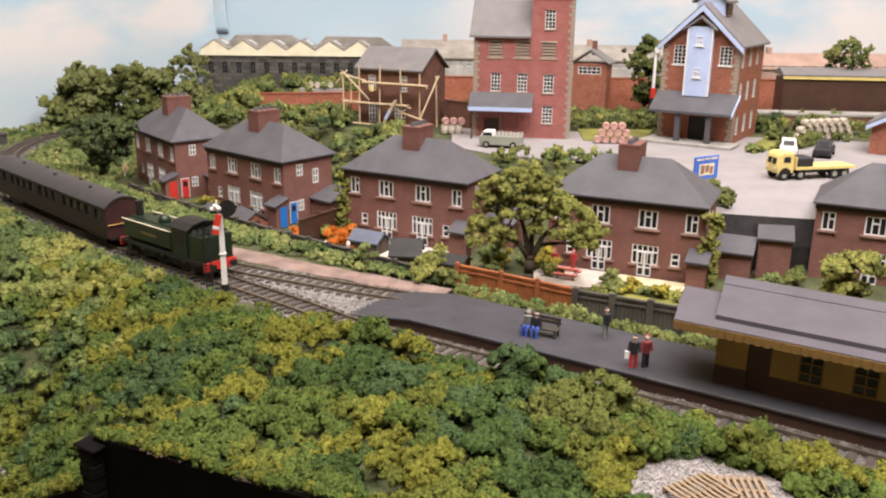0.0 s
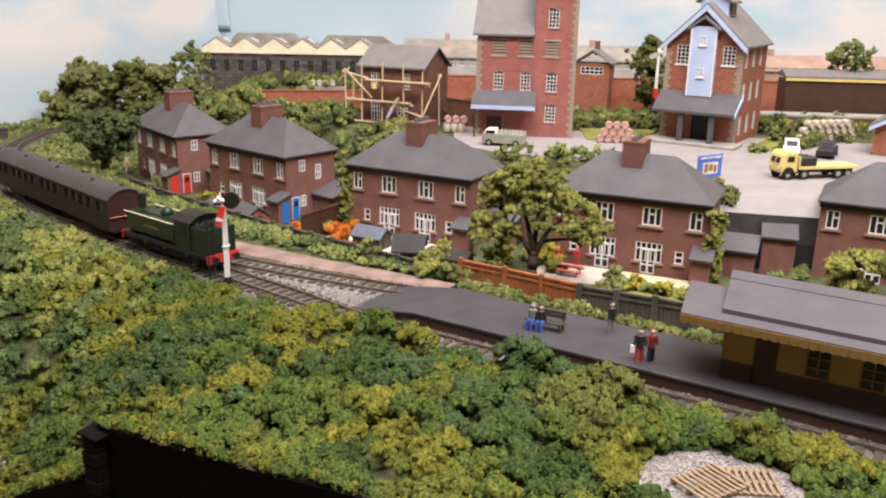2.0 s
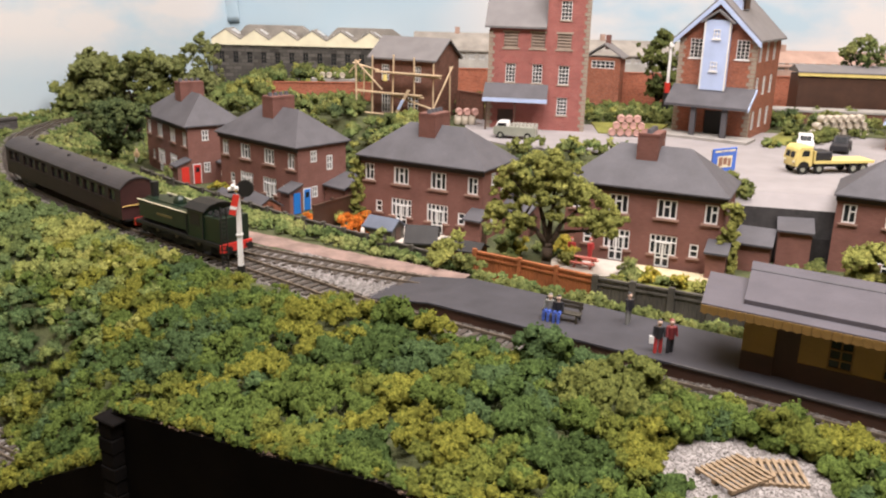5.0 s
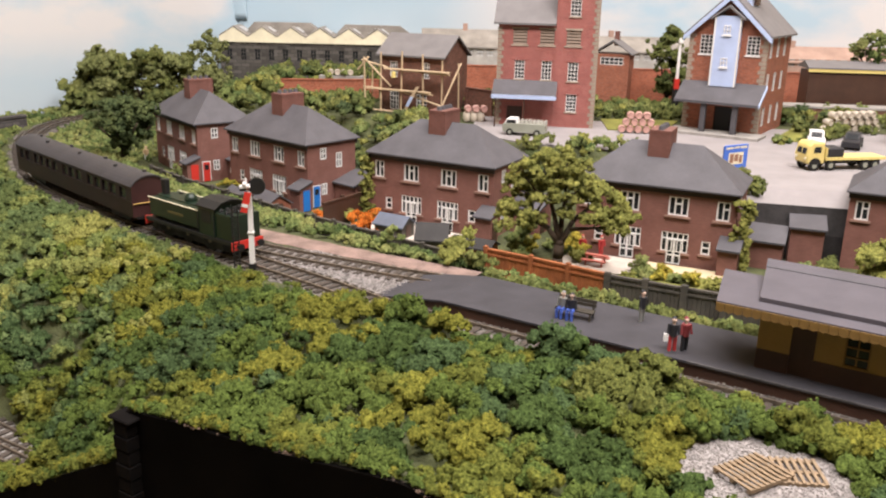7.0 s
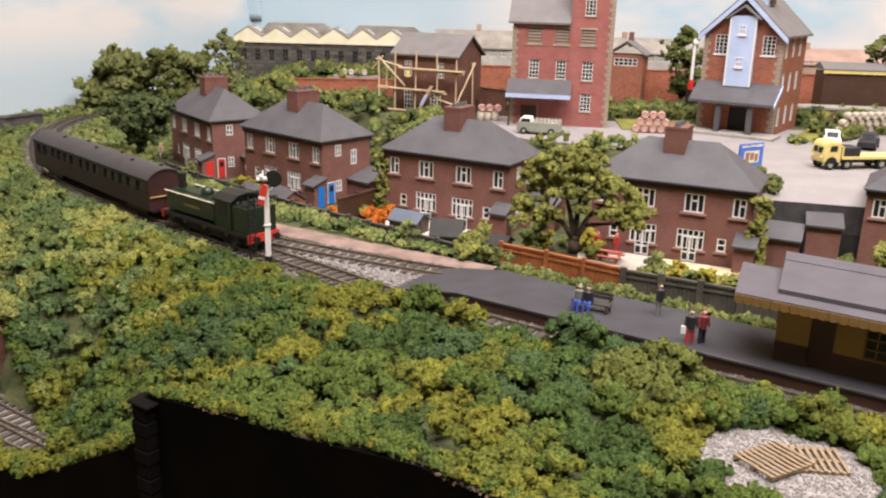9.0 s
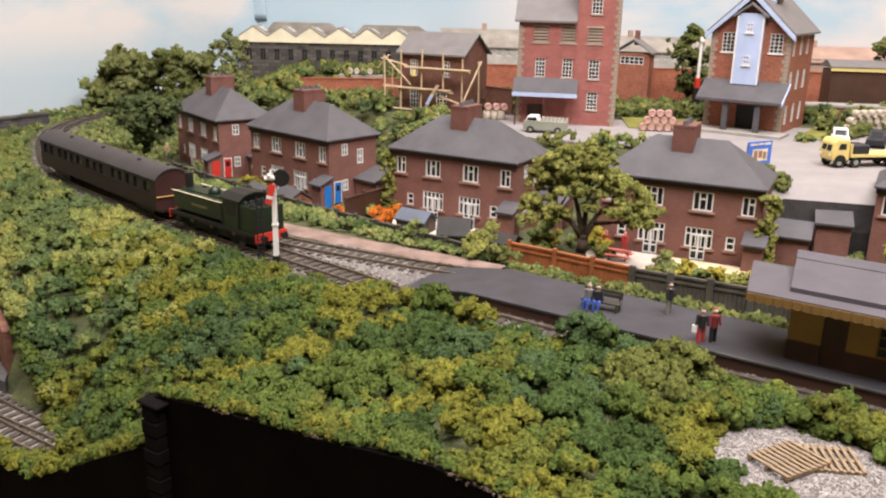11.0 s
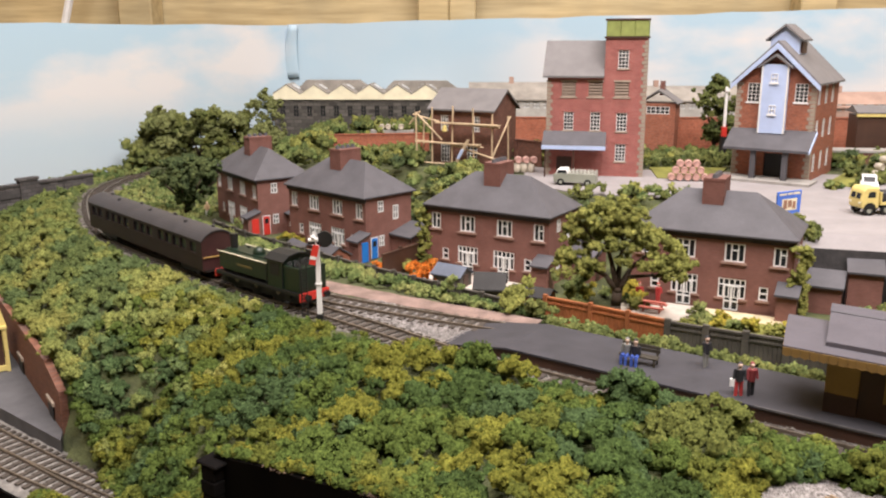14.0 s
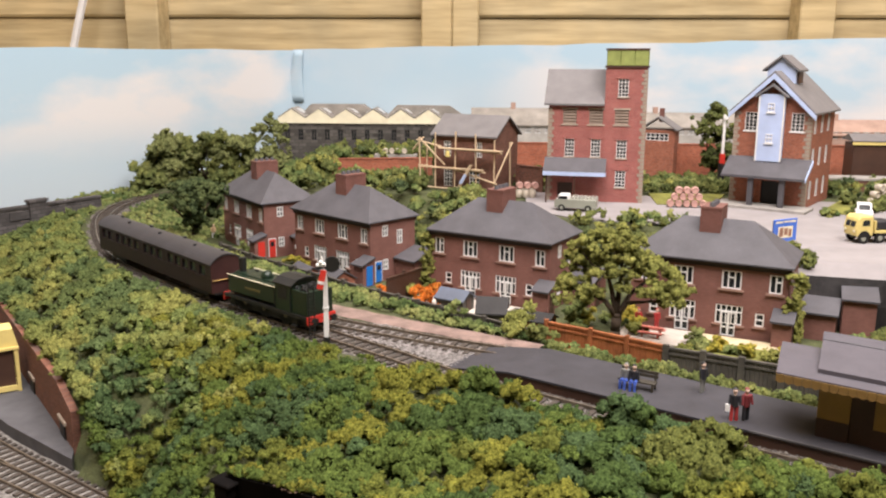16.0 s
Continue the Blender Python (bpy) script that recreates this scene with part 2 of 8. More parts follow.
TIMBER = material("raw_scaffold_timber", (0.56, 0.42, 0.27), 0.7, vary=0.2, coarse=1.0)
FENCE_DARK = material("weathered_fence", (0.075, 0.066, 0.055), 0.85, vary=0.3, coarse=1.0, fine=12)
FENCE_ORANGE = material("orange_fence_stain", (0.33, 0.105, 0.035), 0.75, vary=0.25, coarse=1.0, fine=12)
BALLAST = material("ballast", (0.27, 0.25, 0.23), 0.95, vary=0.5, coarse=2.0, fine=11, bump=1.0, depth=0.15)
BALLAST_DARK = material("oily_ballast", (0.17, 0.15, 0.135), 0.95, vary=0.5, coarse=1.0, fine=11, bump=1.0, depth=0.15)
SLEEPER = material("sleeper", (0.055, 0.042, 0.033), 0.85, vary=0.4, coarse=2.0)
RAIL = material("rail_steel", (0.2, 0.165, 0.13), 0.35, metal=0.6, vary=0.3, coarse=2.0)
CESS = material("pink_cinder_path", (0.24, 0.165, 0.14), 0.95, vary=0.3, coarse=0.8, fine=9, bump=0.8, depth=0.1)
PLATFORM_TOP = material("dark_platform_surface", (0.037, 0.035, 0.042), 0.85, vary=0.18, coarse=0.7, fine=14)
YARD = material("pale_yard_surface", (0.255, 0.234, 0.235), 0.95, vary=0.1, coarse=0.35, fine=9, bump=0.3)
CONCRETE = material("concrete", (0.3, 0.28, 0.26), 0.9, vary=0.2)
ROAD = material("grey_road_card", (0.085, 0.082, 0.088), 0.85, vary=0.2)
EARTH = material("earth_and_turf", (0.075, 0.085, 0.03), 0.95, vary=0.5, coarse=0.4, fine=6, bump=0.8, depth=0.2)
LAWN = material("lawn", (0.2, 0.2, 0.04), 0.95, vary=0.3, coarse=0.5, fine=12, bump=0.8, depth=0.08)
GRAVEL = material("pale_gravel", (0.40, 0.365, 0.35), 0.95, vary=0.2, coarse=1.5, fine=8, bump=1.0, depth=0.15, island=0.35)
BARK = material("bark", (0.06, 0.04, 0.025), 0.9, vary=0.4, coarse=2.0)
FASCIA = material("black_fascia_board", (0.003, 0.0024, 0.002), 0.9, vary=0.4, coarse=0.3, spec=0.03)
COACH_BODY = material("dark_brown_coach", (0.021, 0.0105, 0.011), 0.5, vary=0.25, coarse=0.4, bump=0.1, spec=0.3)
COACH_ROOF = material("grey_coach_roof", (0.04, 0.037, 0.041), 0.55, vary=0.2, coarse=0.5, bump=0.1)
LOCO_GREEN = material("loco_green", (0.0055, 0.017, 0.0085), 0.42, vary=0.25, coarse=0.6, bump=0.05)
COPPER = material("brass", (0.5, 0.33, 0.12), 0.35, metal=1.0, vary=0.15)
DULL_GILT = material("faded_gilt_letters", (0.12, 0.095, 0.035), 0.5, vary=0.2)
SHED_WOOD = wood_material("shed_board_pine", (0.33, 0.25, 0.125), (0.53, 0.42, 0.235), (0.26, 0.12, 0.045))
FOAM_TINTS = [foam_tint("foam_yellow_green", (0.165, 0.165, 0.03)), foam_tint("foam_olive", (0.125, 0.14, 0.03)), foam_tint("foam_mid_green", (0.092, 0.128, 0.031)), foam_tint("foam_deep_green", (0.06, 0.093, 0.028)), foam_tint("foam_blue_green", (0.066, 0.103, 0.041)), foam_tint("foam_fuzzy_olive", (0.135, 0.15, 0.042))]
BANK_TINTS = [foam_tint("bank_yellow_green", (0.255, 0.255, 0.075)), foam_tint("bank_olive", (0.215, 0.235, 0.072)), foam_tint("bank_mid_green", (0.17, 0.205, 0.066)), foam_tint("bank_deep_green", (0.115, 0.148, 0.053)), foam_tint("bank_blue_green", (0.115, 0.157, 0.062))]
FOAM_MID = foliage_material("bank_foliage", (0.085, 0.125, 0.045), (0.185, 0.225, 0.08), (0.28, 0.285, 0.105), 0.3)
FOAM_DARK = foliage_material("dark_foliage", (0.09, 0.11, 0.04), (0.135, 0.155, 0.052), (0.18, 0.19, 0.062), 0.3)
FOAM_DEEP = foliage_material("deep_foliage", (0.06, 0.085, 0.04), (0.09, 0.118, 0.05), (0.125, 0.15, 0.06), 0.4)
FOAM_TREE = foliage_material("tree_foliage", (0.18, 0.19, 0.055), (0.255, 0.26, 0.073), (0.315, 0.31, 0.09), 0.5, 0.1, 6.0)
FOAM_OLIVE = foliage_material("olive_foliage", (0.17, 0.19, 0.075), (0.215, 0.235, 0.095), (0.26, 0.28, 0.115), 0.4)
FOAM_YELLOW = foliage_material("yellow_foliage", (0.18, 0.19, 0.04), (0.34, 0.29, 0.05), (0.5, 0.4, 0.07), 0.9)
FOAM_ORANGE = foliage_material("orange_foliage", (0.45, 0.1, 0.015), (0.6, 0.17, 0.03), (0.65, 0.25, 0.05), 0.6)
BALLAST_STONE = material("ballast_stone", (0.26, 0.235, 0.21), 0.95, vary=0.3, coarse=0.5, fine=9, bump=0.0, island=0.75)

# ---------------------------------------------------------------- plan
CA, SA = math.cos(radians(32)), math.sin(radians(32))


def ab(a, b):
    """From along-platform and across-platform lengths to x, y."""
    return a * CA + b * SA, -a * SA + b * CA


def to_ab(x, y):
    return x * CA - y * SA, x * SA + y * CA


def spline(points, step=0.5):
    """A smooth way through the points, resampled evenly."""
    p = [Vector((*q, 0)) for q in points]
    p = [2 * p[0] - p[1]] + p + [2 * p[-1] - p[-2]]
    fine = []
    for i in range(1, len(p) - 2):
        for k in range(24):
            t = k / 24
            fine.append(0.5 * (2 * p[i] + (p[i + 1] - p[i - 1]) * t + (2 * p[i - 1] - 5 * p[i] + 4 * p[i + 1] - p[i + 2]) * t * t + (3 * p[i] - p[i - 1] - 3 * p[i + 1] + p[i + 2]) * t ** 3))
    fine.append(p[-2])
    out, left = [fine[0]], step
    for u, v in zip(fine, fine[1:]):
        seg = (v - u).length
        while seg >= left and seg > 0:
            u = u + (v - u) * (left / seg)
            seg, left = (v - u).length, step
            out.append(u)
        left -= seg
    return out


MAIN = spline([(50, 10.5), (33, 21.1), (16.1, 32.1), (5.5, 38.75), (-4.2, 45.1), (-9.0, 49.1), (-14.4, 53.4), (-21, 58.7), (-30.9, 67.5), (-36.8, 73.6), (-41.6, 80.3), (-46, 88.5), (-49.2, 96), (-50.7, 103), (-50.3, 109.5), (-47.5, 115.5), (-42, 121), (-34, 126), (-24, 130)], 0.25)
LOOP = spline([(-30.2, 66.9), (-25.4, 63.3), (-20.2, 59.7), (-14.3, 56.0), (-10.2, 53.9), (-5.6, 51.8), (-1.0, 49.9), (2.5, 48.4)], 0.25)
MAIN_AB = [to_ab(p.x, p.y) for p in MAIN]
TRACK_A = [q[0] for q in MAIN_AB if q[1] < 75][::-1]
TRACK_B = [q[1] for q in MAIN_AB if q[1] < 75][::-1]


def track_b(a):
    return float(np.interp(a, TRACK_A, TRACK_B))


GARDEN, YARD_Z, LOW = -1.8, 3.0, -7.5
MAIN_XY = np.array([(p.x, p.y) for p in MAIN])


def near_track(x, y):
    return float(np.sqrt(((MAIN_XY - (x, y)) ** 2).sum(1).min()))


LIP_A, LIP_Z = (-30, -26.5, -20.5, -15.6, -13, -8, 0, 30), (0.45, 0.9, 1.45, 2.1, 1.95, 1.6, 1.0, 0.2)


def mound(a, b):
    """How far a place belongs to the front mound (1) or to the open hillside (0)."""
    edge = -29.3 + (b - 19.6) * 0.5
    return smooth_step(a, edge - 0.5, edge + 0.7)


def mound_top(a, b):
    """Top of the growth on the front mound: a lip along the fascia, a ridge, and a fall to the track."""
    lip = float(np.interp(a, LIP_A, LIP_Z)) + 0.1
    mid = float(np.interp(a, (-29, -22, -17.4, -14.8, -12, -9, -4, 4), (1.5, 2.0, 2.4, 2.75, 2.7, 2.1, 1.6, 0.9)))
    ridge = float(np.interp(a, (-28, -20, -16, -12.3, -9.5, -5, 0, 10, 30), (2.0, 2.2, 2.6, 3.2, 2.8, 2.5, 2.4, 1.8, 0.8)))
    back = float(np.interp(a, (-28, -25, -22, -19.5, -17.8, -16, -12.5, -11.4, -9.8, -9, -4, 0, 30), (1.8, 2.0, 2.2, 1.75, 1.9, 2.45, 2.6, 2.85, 2.6, 2.4, 2.3, 2.1, 0.8)))
    return float(np.interp(b, (19.6, 24.4, 28.4, 31.6, 32.9, 33.7), (lip, mid, ridge, back, 0.45 * back, 0.0)))


def hill_foot(a):
    """Edge and height of the hillside's foot."""
    foot = float(np.interp(a, (-110, -51.7, -50, -41, -38.2), (46.2, 26.4, 25.2, 22.4, 19.6)))
    zf = max(LOW, -2.2 + (a + 30.4) * 0.53)
    if a < -43:
        zf = LOW + (-2.9 - LOW) * smooth_step(-a, 43, 51)
    return foot, zf


def hill_top(a, b, bt):
    """Top of the growth on the open hillside, a bank that swells out and flattens towards the track."""
    foot, zf = hill_foot(a)
    u = min(1.0, max(0.0, (b - foot) / max(1.0, bt - 2.3 - foot)))
    swell = 1.7 * math.exp(-((a + 29.5) / 5.5) ** 2) * smooth_step(b, 20.0, 24.5) * (1 - smooth_step(b, 29.0, 34.0))
    return zf + (0.65 - zf) * (1 - (1 - u) ** 2.5) + swell


def gravel_dip(a, b):
    return ((a + 5.8) / 3.1) ** 2 + ((b - 27.4) / 2.8) ** 2


def front_top(a, b, bt):
    w = mound(a, b)
    crest = float(np.interp(a, (-33, -30.5, -28.5, -25.5, -23.5, -21.3, -20.3), (0.4, 1.8, 2.3, 2.5, 2.55, 2.7, 0.5)))
    top = hill_top(a, b, bt) * (1 - w) + mound_top(a, b) * w
    return top + max(0.0, crest - top) * smooth_step(b, 25.5, 30.2) * (1 - smooth_step(b, 31.5, 33.6)) * smooth_step(a, -34, -30)


def terrain(x, y):
    a, b = to_ab(x, y)
    bt = track_b(a)
    e = bt - b
    if e > 0:
        if e < 2.2:
            return -0.12
        foot, zf = hill_foot(a)
        if b < foot and mound(a, b) < 0.5:
            return LOW
        cover = 0.75 * smooth_step(e, 2.2, 4.0) * smooth_step(b, 19.6, 21.5)
        z = max(LOW, front_top(a, b, bt) - cover)
        return z + (1.4 - z) * (1 - smooth_step(gravel_dip(a, b), 1.0, 1.5))
    f = -e
    gx = smooth_step(f, 7.0, 13.0) * (1 - smooth_step(-x, 33, 42))
    z = -0.12 + (GARDEN + 0.12) * gx
    up = smooth_step(b, 66.5, 74.0) * smooth_step(x, -16, -4) if x > -16 else 0
    z = z + (YARD_Z - z) * up
    z = z + (YARD_Z - z) * smooth_step(y, 92, 99) * (1 - smooth_step(-x, 26, 36))
    if x < -30:
        z += 1.5 * smooth_step(y, 118, 128)
    return z


def terrain_w(x, y):
    return terrain(x, y) + 0.06 * noise.noise(Vector((x, y, 0)) * 0.7)


# ---------------------------------------------------------------- room and layout base
R = (-170, -190, -160, 200, 168, 175)
wall_defs = {
    "floor": (R[0], R[1], R[2] - 4, R[3], R[4], R[2]),
    "ceiling": (R[0], R[1], R[5], R[3], R[4], R[5] + 4),
    "wall_west": (R[0] - 4, R[1], R[2], R[0], R[4], R[5]),
    "wall_east": (R[3], R[1], R[2], R[3] + 4, R[4], R[5]),
    "wall_south": (R[0], R[1] - 4, R[2], R[3], R[1], R[5]),
}
for nm, q in wall_defs.items():
    bm = bmesh.new()
    box(bm, *q)
    tagged(part(nm, bm, SHED_WOOD), "pine boarded shed " + nm.split("_")[0], nm.split("_")[0], kind="structure")

# back wall of the shed: overlapping boards on studs, seen above the sky board
wall_n = thing("wall_north", 0, 168, 0, 0, "pale pine board wall of a shed with studs", "wall", kind="structure")
bm = bmesh.new()
box(bm, R[0], 1.6, R[2], R[3], 4, R[5])
part("backing", bm, SHED_WOOD, wall_n)
z0 = -4.9
while z0 < 90:
    bm = bmesh.new()
    prism(bm, [(1.6, z0), (1.6, z0 + 15.6), (0.9, z0 + 15.6), (0.1, z0 + 0.5), (0.4, z0)], "x", R[0], R[3])
    part("board", bm, SHED_WOOD, wall_n)
    z0 += 15.8
for sx, w in ((-69.8, 6.4), (-13.6, 5.7), (-8.2, 4.9), (56, 6.4), (-126, 6.4)):
    bm = bmesh.new()
    box(bm, sx - w / 2, -6.0, R[2], sx + w / 2, 0.05, R[5])
    bevel(bm, 0.25)
    part("stud", bm, SHED_WOOD, wall_n)

# sky board, printed with clouds, standing behind the layout in two panels
sky = bpy.data.materials.new("printed_sky")
sky.use_nodes = True
nt = sky.node_tree
tc = nt.nodes.new("ShaderNodeTexCoord")
mp = nt.nodes.new("ShaderNodeMapping")
mp.inputs["Scale"].default_value = (1 / U, 1 / U, 2.0 / U)
nt.links.new(tc.outputs["Object"], mp.inputs["Vector"])
n1 = noise_node(nt, mp.outputs["Vector"], 0.034, 6, 0.52)
sepz = nt.nodes.new("ShaderNodeSeparateXYZ")
nt.links.new(tc.outputs["Object"], sepz.inputs[0])
hgt = nt.nodes.new("ShaderNodeMapRange")
hgt.inputs["From Min"].default_value, hgt.inputs["From Max"].default_value = 0.0, 30 * U
nt.links.new(sepz.outputs[2], hgt.inputs["Value"])
blue = ramp_node(nt, hgt.outputs[0], [(0.0, (0.44, 0.51, 0.56)), (0.45, (0.375, 0.49, 0.57)), (1.0, (0.32, 0.46, 0.57))])
lowfade = ramp_node(nt, hgt.outputs[0], [(0.12, (0, 0, 0)), (0.35, (1, 1, 1))])
cloud = mix_node(nt, 1.0, ramp_node(nt, n1, [(0.45, (0, 0, 0)), (0.56, (1, 1, 1))]), lowfade, "MULTIPLY")
side = nt.nodes.new("ShaderNodeMapRange")
side.inputs["From Min"].default_value, side.inputs["From Max"].default_value = -60 * U, 40 * U
nt.links.new(sepz.outputs[0], side.inputs["Value"])
clear_middle = ramp_node(nt, side.outputs[0], [(0.2, (1, 1, 1)), (0.3, (0.12, 0.12, 0.12)), (0.55, (0.12, 0.12, 0.12)), (0.68, (1, 1, 1))])
cloud = mix_node(nt, 1.0, cloud, clear_middle, "MULTIPLY")
col = mix_node(nt, cloud, blue, (0.57, 0.56, 0.56))
nt.links.new(col, nt.nodes["Principled BSDF"].inputs["Base Color"])
nt.nodes["Principled BSDF"].inputs["Roughness"].default_value = 0.75
nt.nodes["Principled BSDF"].inputs["Specular IOR Level"].default_value = 0.2
backdrop = thing("backdrop", 0, 0, 0, 0, "printed blue sky board with soft white clouds", "backdrop", kind="structure")
CREASE = (-36.6, 145.0)


def sky_panel(p, q, tops, lo=-14.0):
    bm = bmesh.new()
    n = len(tops) - 1
    dx, dy = q[0] - p[0], q[1] - p[1]
    ln = math.hypot(dx, dy)
    nx, ny = -dy / ln * 0.4, dx / ln * 0.4
    for i in range(n):
        u, v = i / n, (i + 1) / n
        a, b = (p[0] + dx * u, p[1] + dy * u), (p[0] + dx * v, p[1] + dy * v)
        f = [bm.verts.new((a[0], a[1], lo)), bm.verts.new((b[0], b[1], lo)), bm.verts.new((b[0], b[1], tops[i + 1])), bm.verts.new((a[0], a[1], tops[i]))]
        k = [bm.verts.new((w.co.x + nx, w.co.y + ny, w.co.z)) for w in f]
        for s in ((0, 1, 2, 3), (7, 6, 5, 4), (3, 2, 6, 7)):
            bm.faces.new([(f + k)[j] for j in s])
    bmesh.ops.remove_doubles(bm, verts=bm.verts, dist=0.001)
    part("sky_panel", bm, sky, backdrop)


rnd = random.Random(3)
sky_panel((-97, 68.9), CREASE, [20.1 + rnd.uniform(-0.12, 0.12) for _ in range(13)])
sky_panel((CREASE[0] - 0.25, CREASE[1] - 0.2), (72, 133), [20.3 + 2.1 * i / 20 + rnd.uniform(-0.16, 0.16) for i in range(21)])

# the printed paper bulges where the two panels meet
bm = bmesh.new()
prev = None
for k in range(9):
    t = k / 8
    w, cx = 1.5 * (1 - 0.5 * t), CREASE[0] + 0.9 * t * t
    cur = [bm.verts.new((cx + w * math.cos(u), CREASE[1] - 0.6 - 1.1 * t * math.sin(u), 11.5 + 8.7 * t)) for u in [math.pi * i / 8 for i in range(9)]]
    if prev:
        for i in range(8):
            bm.faces.new((prev[i], prev[i + 1], cur[i + 1], cur[i]))
    prev = cur
bmesh.ops.recalc_face_normals(bm, faces=bm.faces)
bmesh.ops.solidify(bm, geom=list(bm.faces), thickness=0.08)
part("paper_fold", bm, sky, backdrop, smooth=True)

# ground sheet of the layout
bm = bmesh.new()
A0, A1, B0, B1, ST = -110, 64, 19.6, 168, 1.0
NA, NB = int((A1 - A0) / ST), int((B1 - B0) / ST)
grid = []
for i in range(NA + 1):
    row = []
    for j in range(NB + 1):
        x, y = ab(A0 + i * ST, B0 + j * ST)
        row.append(bm.verts.new((x, y, terrain_w(x, y) - 0.1)))
    grid.append(row)
for i in range(NA):
    for j in range(NB):
        q = (grid[i][j], grid[i + 1][j], grid[i + 1][j + 1], grid[i][j + 1])
        cx, cy = sum(v.co.x for v in q) / 4, sum(v.co.y for v in q) / 4
        if cy < 145 - 0.11 * (cx + 36) and cy < 145 + 1.26 * (cx + 36.6) and cx < 78:
            bm.faces.new(q)
bmesh.ops.delete(bm, geom=[v for v in bm.verts if not v.link_faces], context='VERTS')
tagged(part("ground", bm, EARTH, smooth=True), "green turfed ground of a model railway layout", "ground", kind="structure")

# front fascia of the baseboard, its top following the land
fascia = thing("baseboard_fascia", 0, 0, 0, 0, "black painted board along the front edge of the layout", "fascia", kind="structure")
bm = bmesh.new()
prev = None
for i in range(int((A1 - A0) / 0.5) + 1):
    a = A0 + 0.5 * i
    x, y = ab(a, 19.6)
    x2, y2 = ab(a, 19.42)
    z = (float(np.interp(a, LIP_A, LIP_Z)) if a > -29.6 else max(LOW + 0.1, hill_foot(a)[1]) if a > -41 else LOW + 0.1) - 0.08 + 0.1 * noise.noise(Vector((a * 0.8, 3, 0)))
    cur = [bm.verts.new(p) for p in ((x2, y2, -60), (x2, y2, z), (x, y, z), (x, y, -60))]
    if prev:
        for k in range(3):
            bm.faces.new((prev[k], cur[k], cur[k + 1], prev[k + 1]))
    prev = cur
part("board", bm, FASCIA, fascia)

# ---------------------------------------------------------------- railway


def track(path, name, label, lo=0, hi=None, ballast=BALLAST_DARK, width=1.55, z=0.0, sleepers_from=0, cut=()):
    """Ballast bed, sleepers and two rails along a path sampled every quarter metre."""
    path = path[lo:hi]
    th = thing(name, 0, 0, 0, 0, label, "railway track", kind="structure")
    tang = [(path[min(i + 1, len(path) - 1)] - path[max(i - 1, 0)]).normalized() for i in range(len(path))]
    side = [Vector((-t.y, t.x, 0)) for t in tang]
    rg = random.Random(len(path))
    bm = bmesh.new()
    prev = None
    for i in range(0, len(path), 2):
        w = width + 0.25 * noise.noise(Vector((path[i].x, path[i].y, 9)) * 0.9)
        cur = [bm.verts.new(path[i] + side[i] * o + Vector((0, 0, h + z))) for o, h in ((-w - 0.5, -0.2), (-w, 0.02), (-0.6, 0.07), (0.6, 0.07), (w, 0.02), (w + 0.5, -0.2))]
        if prev:
            for k in range(5):
                bm.faces.new((prev[k], prev[k + 1], cur[k + 1], cur[k]))
        prev = cur
    part("ballast_bed", bm, ballast, th, smooth=True)
    for sgn in (-1, 1):
        bm = bmesh.new()
        prev = None
        for i in range(0, len(path), 2):
            c = path[i] + side[i] * (0.68 * sgn)
            cur = [bm.verts.new(c + side[i] * o + Vector((0, 0, h + z))) for o, h in ((-0.06, 0.12), (-0.06, 0.3), (0.06, 0.3), (0.06, 0.12))]
            if prev:
                for k in range(3):
                    bm.faces.new((prev[k], cur[k], cur[k + 1], prev[k + 1]))
            prev = cur
        part("rail", bm, RAIL, th)
    me = None
    n = 0
    acc = bmesh.new()
    for i in range(sleepers_from, len(path), 3):
        ang = math.atan2(side[i].y, side[i].x) - math.pi / 2
        if me is None:
            bm = bmesh.new()
            box(bm, -0.17, -1.25, 0.0, 0.17, 1.25, 0.16)
            me = finish(bm, "sleeper", SLEEPER)
        if n < 260:
            o = new("sleeper", me)
            o.parent = th
            o.matrix_basis = Matrix.Translation((path[i] + Vector((0, 0, z))) * U) @ Matrix.Rotation(ang + rg.uniform(-0.03, 0.03), 4, "Z")
        else:
            box(acc, -0.17, -1.25, 0.0, 0.17, 1.25, 0.16, Matrix.Translation(path[i] + Vector((0, 0, z))) @ Matrix.Rotation(ang, 4, "Z"))
        n += 1
    if len(acc.verts):
        part("sleeper_run", acc, SLEEPER, th, kind="stuff")
    else:
        acc.free()
    return th


i0 = min(range(len(MAIN)), key=lambda i: (MAIN[i] - Vector((30, 22.6, 0))).length)
track(MAIN, "main_track", "curved single railway track with brown rails on grey ballast", lo=i0)
track(LOOP, "loop_track", "siding track curving away behind the platform", sleepers_from=30, width=1.45)
track(spline([(-62, 78), (-52, 64.5), (-44, 55.5), (-36.6, 49.7), (-30.2, 45.5), (-25.5, 42.5), (-20, 39.2)], 0.25), "lower_track", "low level track running below the wooded bank", ballast=BALLAST, z=LOW + 0.1, width=1.4)
track(spline([(-43, 50.6), (-39, 48.9), (-34.2, 46.3), (-29, 43.4), (-24, 40.6), (-20, 38.3)], 0.25), "lower_siding_track", "low level siding track on pale ballast", ballast=BALLAST, z=LOW + 0.08, width=1.4)

